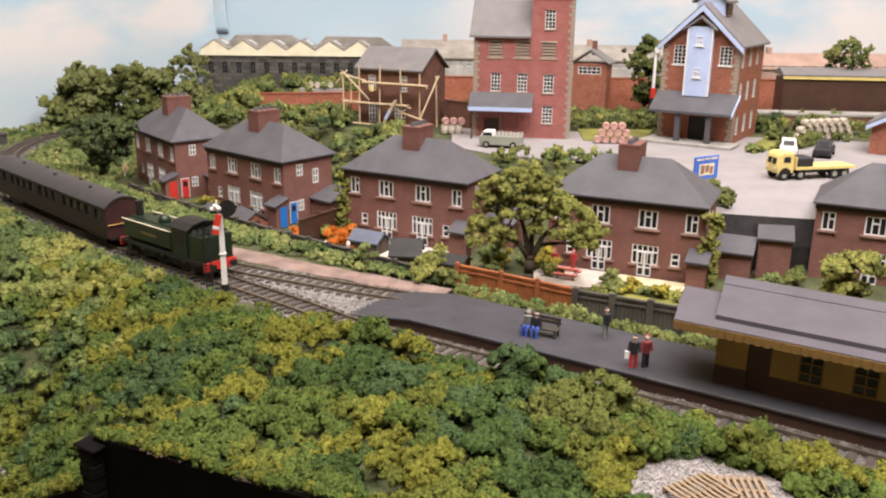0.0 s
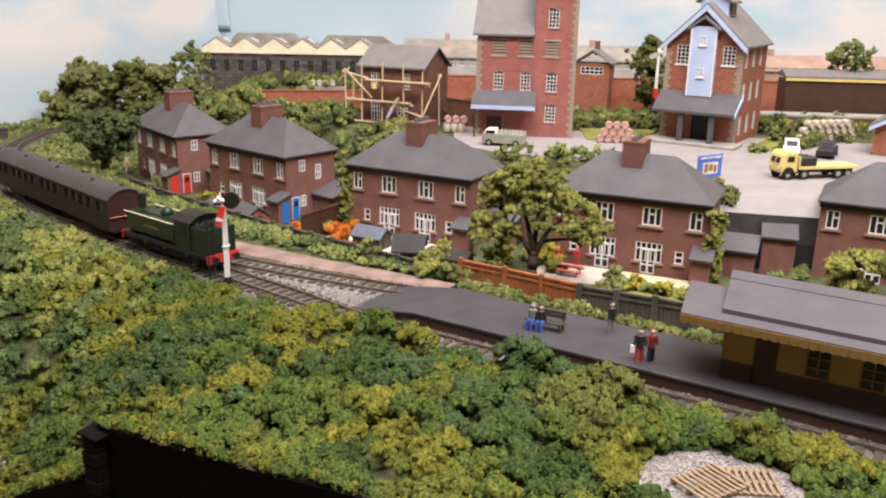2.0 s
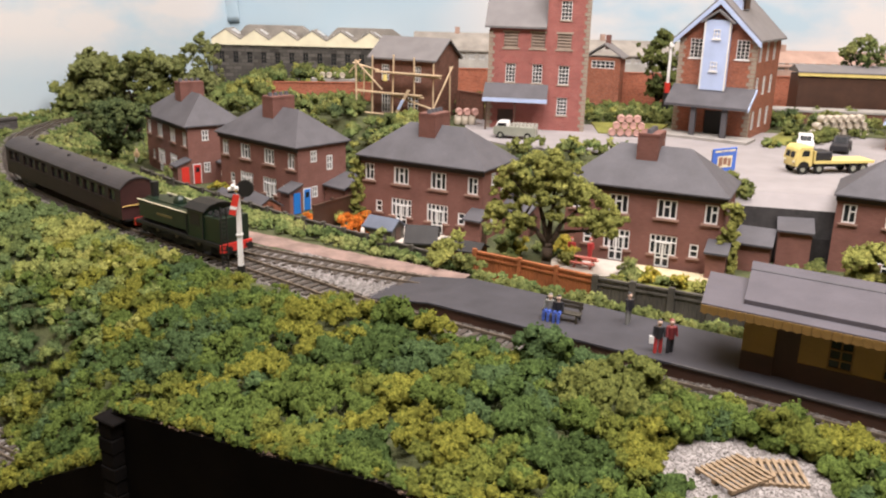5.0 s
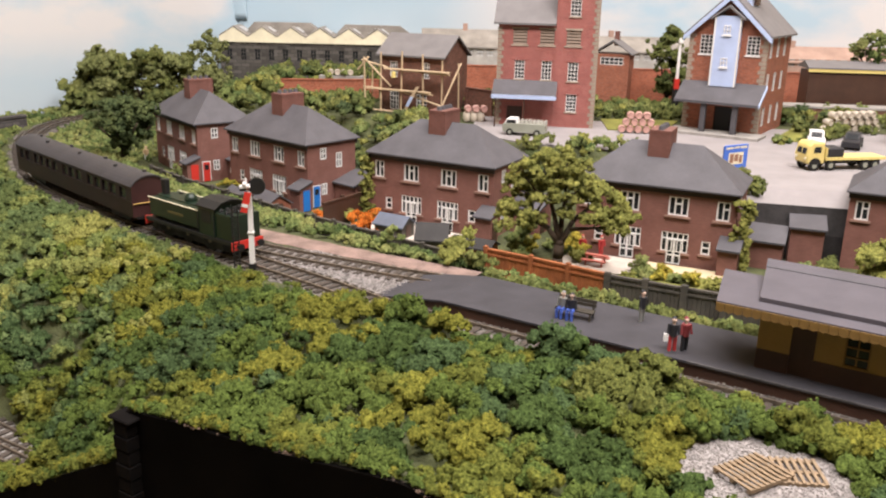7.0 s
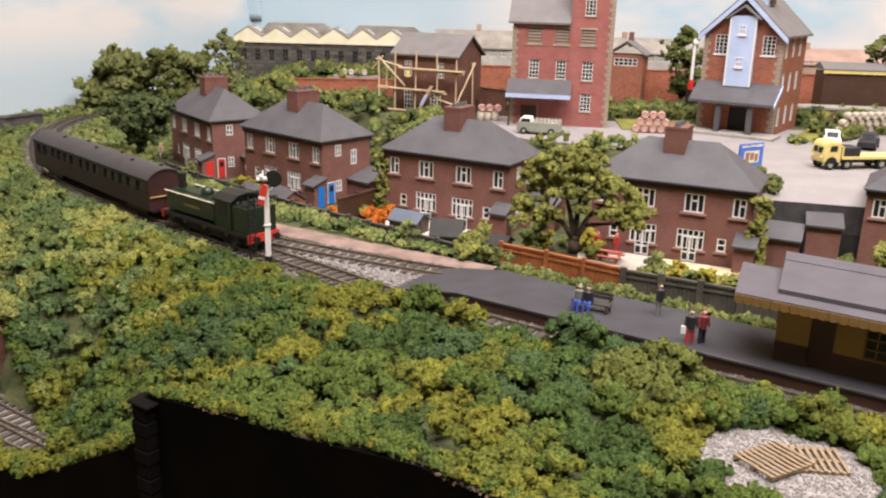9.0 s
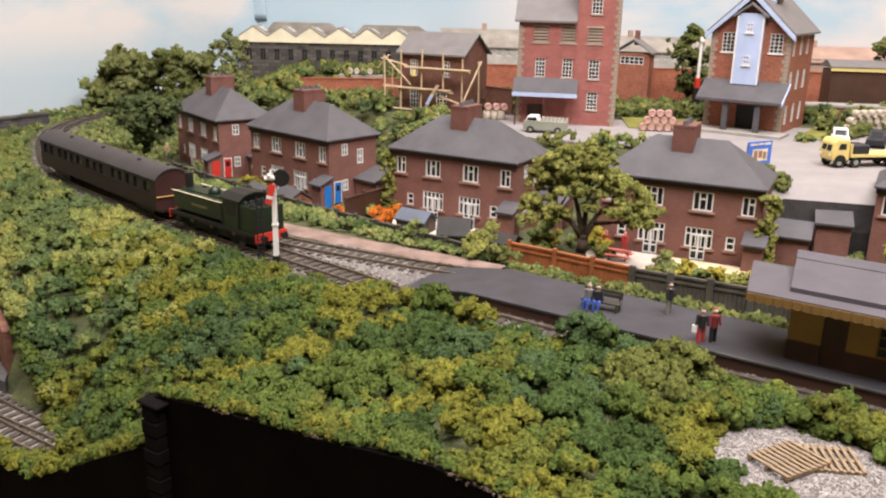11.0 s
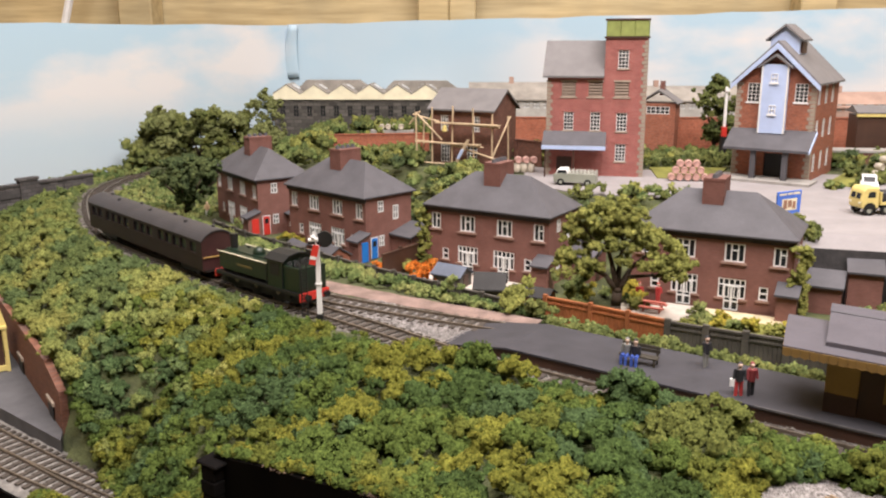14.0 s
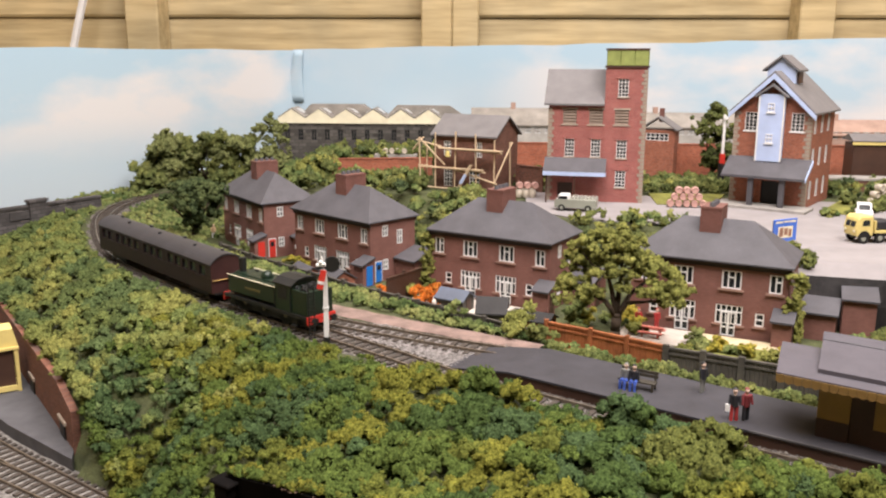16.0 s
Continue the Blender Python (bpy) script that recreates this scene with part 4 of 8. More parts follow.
# ---------------------------------------------------------------- malthouse with hoist bay
MT = 33.0
malt = thing("malthouse", 30.8, 90.6, YARD_Z, -MT, "orange brick malthouse with a pale blue hoist bay", "malthouse")
ML, MD = 8.1, 10.5
mh = [(-6.95, -5.65, 8.2, 10.2), (-2.05, -0.75, 8.3, 10.25), (-4.7, -2.3, 0.0, 2.8)]
bm = bmesh.new()
pane_wall(bm, -ML, 0, -0.3, 10.4, 0, 0.35, mh)
prism(bm, [(-ML, 10.4), (0, 10.4), (-ML / 2, 14.3)], "y", 0.0, 0.35)
part("gable_wall", bm, BRICK_MALT, malt)
bm = bmesh.new()
box(bm, -ML, MD - 0.35, -0.3, 0, MD, 10.4)
prism(bm, [(-ML, 10.4), (0, 10.4), (-ML / 2, 13.9)], "y", MD - 0.35, MD)
box(bm, -ML, 0.35, -0.3, -ML + 0.35, MD - 0.35, 10.4)
part("rear_wall", bm, BRICK_MALT, malt)
side_holes = [(1.2 + 3.0 * i, 2.3 + 3.0 * i, z, z + 2.0) for i in range(3) for z in (0.9, 4.4, 8.0)]
bm = bmesh.new()
pane_wall(bm, 0.35, MD - 0.35, -0.3, 10.4, 0, 0.35, side_holes)
w = part("side_wall", bm, BRICK_MALT, malt)
w.matrix_basis = at(0, 0, 0, 90)
for q in side_holes:
    window_thing(w, "window", *q, 0.0, 2, 4, bar=0.06)
for q in mh[:2]:
    window_thing(malt, "window", *q, 0.0, 3, 5, bar=0.06, sill=0.1, sill_mat=WHITE)
bm = bmesh.new()
box(bm, -5.35, -0.75, 5.0, -2.75, 0.0, 12.2)
bay = part("hoist_bay", bm, BLUE_PALE, malt, "pale blue boarded hoist bay")
bm = bmesh.new()
for sx in (-1, 1):
    prism(bm, [(-4.05, 13.3), (-4.05 + 1.75 * sx, 12.0), (-4.05 + 1.75 * sx, 11.8), (-4.05, 13.05)], "y", -1.0, 0.0)
part("bay_roof", bm, SLATE_PALE, bay)
for q in ((-4.4, -3.7, 10.3, 11.25), (-4.4, -3.7, 7.0, 7.95)):
    window_thing(bay, "window", *q, -0.85, 2, 2, sill=0.05, sill_mat=WHITE)
for sx in (-5.35, -2.75):
    bm = bmesh.new()
    box(bm, sx - 0.08, -0.8, 5.0, sx + 0.08, -0.7, 12.1)
    part("corner_board", bm, WHITE, bay)
quoin = {}
for xx in (-ML, 0.0):
    for k in range(24):
        wq = 0.65 if k % 2 else 0.42
        if (wq, xx) not in quoin:
            s = 1 if xx < 0 else -1
            bm = bmesh.new()
            box(bm, min(-0.05 * s, wq * s), -0.05, 0.02, max(-0.05 * s, wq * s), 0.5, 0.39)
            quoin[(wq, xx)] = finish(bm, "quoin", STONE)
        o = new("quoin", quoin[(wq, xx)])
        o.parent = malt
        o.matrix_basis = at(xx, 0, 0.43 * k)
for sx in (-1, 1):
    bm = bmesh.new()
    c = -ML / 2
    prism(bm, [(c, 14.4), (c + sx * (ML / 2 + 0.5), 10.1), (c + sx * (ML / 2 + 0.5), 10.3), (c, 14.65)], "y", -0.55, MD + 0.4)
    part("roof", bm, SLATE_PALE, malt)
    bm = bmesh.new()
    prism(bm, [(c, 14.4), (c + sx * (ML / 2 + 0.55), 10.05), (c + sx * (ML / 2 + 0.55), 9.55), (c, 13.8)], "y", -0.68, -0.5)
    part("bargeboard", bm, BLUE_PALE, malt)
bm = bmesh.new()
prism(bm, [(0.02, 5.4), (0.02, 5.2), (-2.6, 3.3), (-2.6, 3.55)], "x", -ML - 0.25, 0.45)
part("canopy_roof", bm, SLATE, malt)
bm = bmesh.new()
box(bm, -ML - 0.27, -2.68, 3.28, 0.47, -2.58, 3.5)
part("canopy_gutter", bm, SLATE, malt)
bm = bmesh.new()
prism(bm, [(0.02, 5.35), (0.02, 4.9), (-2.6, 3.2), (-2.6, 3.5)], "x", 0.46, 0.56)
part("canopy_fascia", bm, BLUE_PALE, malt)
for px in (-5.2, -1.9):
    bm = bmesh.new()
    box(bm, px - 0.28, -2.4, 0, px + 0.28, -2.0, 3.5)
    part("canopy_pier", bm, SLATE, malt)
bm = bmesh.new()
box(bm, -4.7, 0.2, 0, -2.3, 0.3, 2.8)
part("double_door", bm, BLACK, malt)
bm = bmesh.new()
box(bm, -ML - 0.8, -3.6, -0.4, 1.0, 0.0, 0.3)
part("loading_step", bm, CONCRETE, malt)
# roof vent
bm = bmesh.new()
prism(bm, [(-ML / 2 - 1.5, 12.3), (-ML / 2 + 1.5, 12.3), (-ML / 2 + 1.5, 14.85), (-ML / 2, 16.05), (-ML / 2 - 1.5, 14.85)], "y", 2.0, 5.0)
cup = part("roof_vent", bm, BLUE_PALE, malt, "pale boarded roof vent")
bm = bmesh.new()
for sx in (-1, 1):
    prism(bm, [(-ML / 2, 16.1), (-ML / 2 + sx * 1.95, 14.55), (-ML / 2 + sx * 1.95, 14.75), (-ML / 2, 16.35)], "y", 1.6, 5.4)
part("vent_roof", bm, SLATE_PALE, cup)
bm = bmesh.new()
box(bm, -ML / 2 + 1.49, 2.6, 13.3, -ML / 2 + 1.7, 4.4, 14.5)
part("vent_louvre", bm, BROWN_PAINT, cup)

# ---------------------------------------------------------------- house under repair with scaffold
SC = 27.0
old = thing("brick_workshop", -2.4, 100.3, YARD_Z, -SC, "old brick workshop with a slate roof behind timber scaffolding", "workshop")
OL, OD = 8.6, 6.0
oh = [(-7.2, -6.2, 4.1, 5.9), (-2.9, -1.9, 4.1, 5.9), (-7.2, -6.0, 0.3, 2.4), (-3.6, -2.2, 0.7, 2.3)]
bm = bmesh.new()
pane_wall(bm, -OL, 0, -0.3, 6.9, 0, 0.3, oh)
part("front_wall", bm, BRICK_OLD, old)
bm = bmesh.new()
box(bm, -OL, OD - 0.3, -0.3, 0, OD, 6.9)
box(bm, -OL, 0.3, -0.3, -OL + 0.3, OD - 0.3, 6.9)
box(bm, -0.3, 0.3, -0.3, 0, OD - 0.3, 6.9)
for xx in (-OL, -0.3):
    prism(bm, [(0, 6.9), (OD, 6.9), (OD / 2, 8.85)], "x", xx, xx + 0.3)
part("side_wall", bm, BRICK_OLD, old)
for q in oh[:3] + oh[3:]:
    window_thing(old, "window", *q, 0.0, 3, 4, bar=0.08, sill=0.08)
bm = bmesh.new()
prism(bm, [(-0.5, 6.5), (OD / 2, 8.8), (OD + 0.5, 6.5), (OD + 0.5, 6.7), (OD / 2, 9.05), (-0.5, 6.7)], "x", -OL - 0.3, 0.35)
part("roof", bm, SLATE_PALE, old)
sc = thing("scaffold", -2.4, 100.3, YARD_Z, -SC, "rough timber pole scaffold with plank decks", "scaffold")
posts = [(-9.3, -2.2), (-7.5, -1.6), (-4.9, -1.4), (-1.9, -1.4), (0.4, -1.2), (-9.3, -0.8), (1.2, 1.6)]
for k, (sx, sy) in enumerate(posts):
    bm = bmesh.new()
    rod(bm, (sx, sy, 0), (sx + 0.15 * (k % 3 - 1), sy, (6.4, 7.0, 7.2, 7.0, 6.4, 5.2, 6.0)[k]), 0.1, n=6)
    part("pole", bm, TIMBER, sc)
for (p, q) in (((-9.9, -1.7, 2.9), (-0.6, -1.5, 2.5)), ((-7.0, -1.7, 5.2), (1.6, -1.6, 4.9)), ((-9.6, -1.9, 0.3), (-3, -1.6, 0.25)), ((-10.2, -1.6, 6.0), (-6.6, -1.6, 5.3)), ((-9.6, -2.0, 6.3), (-6.2, -1.5, 3.1)), ((-4.9, -1.4, 2.6), (0.9, -1.4, 1.2)), ((0.4, -1.2, 1.2), (1.4, 1.6, 6.0)), ((-10.6, -1.8, 4.8), (-9.1, -1.8, 6.4))):
    bm = bmesh.new()
    p, q = Vector(p), Vector(q)
    rod(bm, p, q, 0.11, n=6)
    part("rail_pole", bm, TIMBER, sc)
for (x0, x1, z) in ((-9.8, -1.0, 2.75), (-6.9, 1.5, 5.15)):
    bm = bmesh.new()
    box(bm, x0, -1.9, z - 0.06, x1, -1.1, z + 0.06)
    part("deck", bm, TIMBER, sc)
bm = bmesh.new()
prism(bm, [(-4.3, 0.1), (-2.4, 3.4), (-2.0, 3.4), (-3.9, 0.1)], "y", -2.3, -2.15)
part("ladder_board", bm, TIMBER, sc, "pale plank with a blue patch leaning on the scaffold")
bm = bmesh.new()
prism(bm, [(-3.75, 1.1), (-3.1, 2.25), (-2.7, 2.2), (-3.35, 1.05)], "y", -2.36, -2.28)
part("blue_patch", bm, BLUE_PALE, sc)
bm = bmesh.new()
rod(bm, (-5.6, -1.9, 4.2), (-5.6, -1.9, 4.9), 0.3, 0.22, 10)
part("bucket", bm, YELLOW, sc, "yellow bucket hanging from the scaffold")

# ---------------------------------------------------------------- foam foliage
OCT_V = np.array([(1, 0, 0), (-1, 0, 0), (0, 1, 0), (0, -1, 0), (0, 0, 1), (0, 0, -1)], float)
OCT_F = np.array([(0, 2, 4), (2, 1, 4), (1, 3, 4), (3, 0, 4), (2, 0, 5), (1, 2, 5), (3, 1, 5), (0, 3, 5)])
TET_V = np.array([(1, 1, 1), (-1, -1, 1), (-1, 1, -1), (1, -1, -1)], float) * 0.8
TET_F = np.array([(0, 2, 1), (0, 1, 3), (0, 3, 2), (1, 2, 3)])
bm = bmesh.new()
bmesh.ops.create_icosphere(bm, subdivisions=2, radius=1.0)
ICO_V = np.array([v.co[:] for v in bm.verts])
ICO_F = np.array([[v.index for v in f.verts] for f in bm.faces])
bm.free()


def tumbled(tv, pts, rad, rg, lo, hi):
    """Copies of a small solid, turned at random, with uneven corners."""
    n, k = len(pts), len(tv)
    q = rg.normal(size=(n, 4))
    q /= np.linalg.norm(q, axis=1)[:, None]
    w, x, y, z = q.T
    m = np.stack([1 - 2 * (y * y + z * z), 2 * (x * y - z * w), 2 * (x * z + y * w), 2 * (x * y + z * w), 1 - 2 * (x * x + z * z), 2 * (y * z - x * w), 2 * (x * z - y * w), 2 * (y * z + x * w), 1 - 2 * (x * x + y * y)], 1).reshape(n, 3, 3)
    v = np.einsum("nij,kj->nki", m, tv) * (rad[:, None] * rg.uniform(lo, hi, (n, k)))[:, :, None]
    return ((v + pts[:, None, :]) * U).reshape(-1, 3)


def foam_mesh(name, pts, rad, mat, seed, fluffy=True):
    """One mesh of many small rough stones or crumbs."""
    rg = np.random.default_rng(seed)
    tv, tf = (TET_V, TET_F) if fluffy else (OCT_V, OCT_F)
    v = tumbled(tv, pts, rad, rg, 0.5, 1.45)
    f = (tf[None] + (np.arange(len(pts)) * len(tv))[:, None, None]).reshape(-1, 3)
    me = bpy.data.meshes.new(name)
    me.vertices.add(len(v))
    me.vertices.foreach_set("co", v.ravel())
    me.loops.add(len(f) * 3)
    me.loops.foreach_set("vertex_index", f.ravel().astype(np.int32))
    me.polygons.add(len(f))
    me.polygons.foreach_set("loop_start", np.arange(0, len(f) * 3, 3, dtype=np.int32))
    me.polygons.foreach_set("use_smooth", np.full(len(f), False))
    me.update(calc_edges=True)
    me.materials.append(mat)
    return me


bm = bmesh.new()
bmesh.ops.create_icosphere(bm, subdivisions=1, radius=1.0)
BALL_V = np.array([v.co[:] for v in bm.verts])
BALL_F = np.array([[v.index for v in f.verts] for f in bm.faces])
bm.free()


def raw_mesh(name, v, f, slots, mats, normals):
    me = bpy.data.meshes.new(name)
    me.vertices.add(len(v))
    me.vertices.foreach_set("co", v.ravel())
    me.loops.add(len(f) * 3)
    me.loops.foreach_set("vertex_index", f.ravel().astype(np.int32))
    me.polygons.add(len(f))
    me.polygons.foreach_set("loop_start", np.arange(0, len(f) * 3, 3, dtype=np.int32))
    me.polygons.foreach_set("use_smooth", np.full(len(f), True))
    for m in mats:
        me.materials.append(m)
    if slots is not None:
        me.polygons.foreach_set("material_index", slots.astype(np.int32))
    me.update(calc_edges=True)
    me.normals_split_custom_set_from_vertices(normals / np.linalg.norm(normals, axis=1)[:, None])
    return me


def clump_mesh(name, centres, radii, slots, mats, seed, lobes=9, crumbs_each=20, grain=0.075, flat=0.85, low=-0.35, lobe_r=0.44, fine=False):
    """Foam clumps: each a knot of small lobes, each lobe a rough ball set with crumbs."""
    rg = np.random.default_rng(seed)
    c, r, s = np.array(centres, float), np.array(radii, float), np.array(slots, int)
    n = len(c)
    d = rg.normal(size=(n, lobes, 3))
    d /= np.linalg.norm(d, axis=2)[:, :, None]
    d[:, :, 2] = np.where(d[:, :, 2] < low, -d[:, :, 2], d[:, :, 2])
    lc = (c[:, None] + d * (r[:, None] * rg.uniform(0.5, 0.85, (n, lobes)))[:, :, None] * (1, 1, flat)).reshape(-1, 3)
    lr = (r[:, None] * lobe_r * rg.uniform(0.65, 1.25, (n, lobes))).ravel()
    ls = np.repeat(s, lobes)
    ball_v, ball_f = (ICO_V, ICO_F) if fine else (BALL_V, BALL_F)
    bv = tumbled(ball_v, lc, lr * 0.86, rg, 0.66, 1.24)
    bf = (ball_f[None] + (np.arange(len(lc)) * len(ball_v))[:, None, None]).reshape(-1, 3)
    cd = rg.normal(size=(len(lc), crumbs_each, 3))
    cd /= np.linalg.norm(cd, axis=2)[:, :, None]
    cd[:, :, 2] = np.where(cd[:, :, 2] < -0.4, -cd[:, :, 2], cd[:, :, 2])
    cp = (lc[:, None] + cd * (lr[:, None] * rg.uniform(0.82, 1.2, (len(lc), crumbs_each)))[:, :, None]).reshape(-1, 3)
    cr = grain * rg.uniform(0.6, 1.35, len(cp)) * np.repeat(np.clip(lr / 0.34, 0.7, 1.25), crumbs_each)
    kv = tumbled(TET_V, cp, cr, rg, 0.4, 1.7)
    kf = (TET_F[None] + len(bv) + (np.arange(len(cp)) * 4)[:, None, None]).reshape(-1, 3)
    slot = np.concatenate([np.repeat(ls, len(ball_f)), np.repeat(np.repeat(ls, crumbs_each), 4)])
    # soft foam: the light falls on the lobes' round form more than on the single crumbs
    up = np.array((0, 0, 0.3))
    bn = (bv / U).reshape(len(lc), -1, 3) - lc[:, None]
    bn /= np.linalg.norm(bn, axis=2)[:, :, None]
    bn = (bn * 0.6 + rg.normal(size=bn.shape) * 0.36 + (0.35 * d.reshape(-1, 3) + up)[:, None]).reshape(-1, 3)
    kn = (kv / U).reshape(len(cp), 4, 3) - cp[:, None]
    kn /= np.linalg.norm(kn, axis=2)[:, :, None]
    kn = (kn * 0.75 + (cd.reshape(-1, 3) * 0.6 + np.repeat(0.35 * d.reshape(-1, 3) + up, crumbs_each, axis=0))[:, None]).reshape(-1, 3)
    return raw_mesh(name, np.concatenate([bv, kv]), np.concatenate([bf, kf]), slot, mats, np.concatenate([bn, kn]))


def foam(name, centres, radii, mat, seed, label, category, kind="stuff", **kw):
    o = new(name, clump_mesh(name, centres, radii, [0] * len(centres), [mat], seed, **kw))
    return tagged(o, label, category, kind=kind)


FENCE = [(-31.0, 83.5), (-26.35, 78.6), (-19.1, 72.0), (-13.7, 66.9), (-8.5, 62.6), (-4.9, 60.2), (-1.5, 57.6), (1.2, 55.8), (4.1, 54.0), (8.6, 51.0), (15.0, 47.9), (22, 44.2), (34, 37.0)]
F_AB = sorted(to_ab(*p) for p in FENCE)


def fence_b(a):
    return float(np.interp(a, [q[0] for q in F_AB], [q[1] for q in F_AB]))


LOOP_XY = np.array([(p.x, p.y) for p in LOOP])
PATH_XY = np.array([(-31, 72.0), (-25.5, 67.2), (-19, 62.9), (-12.5, 58.9), (-7, 55.9), (-2.5, 53.6), (1, 51.8)])
PATH_XY = np.concatenate([np.linspace(p, q, 12) for p, q in zip(PATH_XY, PATH_XY[1:])])


def clear(line, x, y, d):
    return ((line - (x, y)) ** 2).sum(1).min() > d * d


# colour patches on the front growth: x, y, reach, tint
PATCHES = [(-3.2, 38.3, 0.8, 2), (-1.3, 37.3, 1.2, 0), (-5.2, 39.6, 1.5, 0), (-8.0, 41.0, 1.6, 0), (-7.0, 38.0, 1.9, 0), (-9.2, 34.6, 1.3, 0), (-11.6, 33.9, 1.2, 0), (-13.4, 32.6, 1.1, 0), (-2.7, 32.3, 1.3, 0), (-3.2, 29.2, 1.7, 0), (-1.2, 27.6, 1.6, 0), (-6.6, 37.0, 0.8, 4), (-1.9, 34.8, 1.4, 4), (3.4, 33.9, 1.2, 3), (1.9, 29.0, 1.6, 3), (3.6, 26.6, 1.5, 3), (5.6, 30.9, 2.3, 5), (7.6, 31.6, 1.3, 5), (6.4, 26.3, 0.9, 0), (14.4, 28.0, 1.6, 0), (16.8, 27.0, 1.6, 0), (7.2, 25.4, 0.9, 3), (-10.2, 31.3, 1.6, 2), (-13.5, 38.2, 2.6, 4), (-16.5, 41.2, 2.0, 3), (-18.4, 44.4, 1.8, 0)]


def tint_at(x, y, rg):
    for px, py, reach, t in PATCHES:
        if math.hypot(x - px, y - py) < reach * rg.uniform(0.75, 1.15):
            return t
    v = noise.noise(Vector((x, y, 2)) * 0.3) + 0.45 * noise.noise(Vector((x, y, 6)) * 0.9) + rg.uniform(-0.12, 0.12)
    w = noise.noise(Vector((x, y, 11)) * 0.22)
    if v > 0.4:
        return 0
    if v > 0.1:
        return 1
    if v > -0.22:
        return 2
    return 4 if w > 0 else 3


rg = random.Random(11)
front, hill, left = ([], [], []), ([], [], []), ([], [], [])


def put_clump(store, x, y, z, r, tint):
    store[0].append((x, y, z)), store[1].append(r), store[2].append(tint)


a = -97.0
while a < 7:
    bt = track_b(a)
    step = 0.8 if a > -52 else 0.95
    b = 19.5
    while b < bt - 1.7:
        aa, bb = a + rg.uniform(-0.4, 0.4), b + rg.uniform(-0.36, 0.36)
        b += step
        x, y = ab(aa, bb)
        e = track_b(aa) - bb
        if bb < 19.62 or e < 2.0 or not clear(MAIN_XY, x, y, 2.1):
            continue
        if gravel_dip(aa, bb) < 0.94 or (aa > -8.6 and bb < 24.2):
            continue
        foot, zf = hill_foot(aa)
        if bb < foot + 0.1 and mound(aa, bb) < 0.5:
            continue
        edge = smooth_step(e, 1.8, 3.4)
        rim = smooth_step(bb, 19.6, 21.2)
        r = rg.choice((0.5, 0.62, 0.75, 0.9)) * (0.5 + 0.5 * edge) * (0.42 + 0.58 * rim)
        lift = (0.55 * noise.noise(Vector((x, y, 2)) * 0.5) + rg.uniform(-0.3, 0.3)) * edge * rim
        z = front_top(aa, bb, bt) - (0.75 - 0.65 * (1 - rim)) * r + lift
        if e < 4.4:
            z = max(z, -0.1)
        put_clump(front if mound(aa, bb) > 0.5 else left if rg.random() < smooth_step(-aa, 37, 58) else hill, x, y, z, r, tint_at(x, y, rg))
    a += step
# growth hanging over the top of the retaining wall, and along the foot of the hillside
for k in range(130):
    t = k / 129
    aa, bb = -50.0 - 44 * t, 25.0 + 15 * t
    x, y = ab(aa + rg.uniform(-0.3, 0.3), bb + rg.uniform(0.1, 1.0))
    put_clump(left, x, y, -3.0 + 0.5 * min(1, t * 6) + rg.uniform(-0.4, 0.5), rg.choice((0.45, 0.6, 0.8)), tint_at(x, y, rg))
for k in range(90):
    aa = -51.0 + 13.0 * k / 89
    x, y = ab(aa, hill_foot(aa)[0] + rg.uniform(0.1, 1.4))
    put_clump(hill, x, y, terrain(x, y) + rg.uniform(0.1, 0.5), rg.choice((0.45, 0.55, 0.7)), tint_at(x, y, rg))
# low fringe along the top of the fascia, and along its lower run beside the low level track
a = -29.2
while a < -7:
    x, y = ab(a, 19.66 + rg.uniform(0, 0.22))
    put_clump(hill, x, y, float(np.interp(a, LIP_A, LIP_Z)) - 0.02 + rg.uniform(-0.05, 0.1), rg.uniform(0.2, 0.36), rg.choice((0, 1, 2, 2)))
    a += 0.24
a = -46.0
while a < -29.9:
    for _ in range(3):
        aa = a + rg.uniform(-0.2, 0.2)
        x, y = ab(aa, 19.7 + rg.random() ** 1.5 * (1.7 if aa > -42 else 0.8))
        put_clump(hill, x, y, max(LOW + 0.05, hill_foot(aa)[1] if aa > -43 else LOW) + rg.uniform(0.0, 0.3), rg.uniform(0.3, 0.55), rg.choice((0, 1, 1, 2)))
    a += 0.3
# growth round the rim of the gravel
for k in range(150):
    u, q = rg.uniform(1.2, 4.6), rg.uniform(0.98, 1.3)
    x, y = ab(-5.8 + 3.1 * q * math.cos(u), 27.4 + 2.8 * q * math.sin(u))
    put_clump(front, x, y, terrain(x, y) + rg.uniform(0.02, 0.3), rg.uniform(0.3, 0.5), tint_at(x, y, rg))
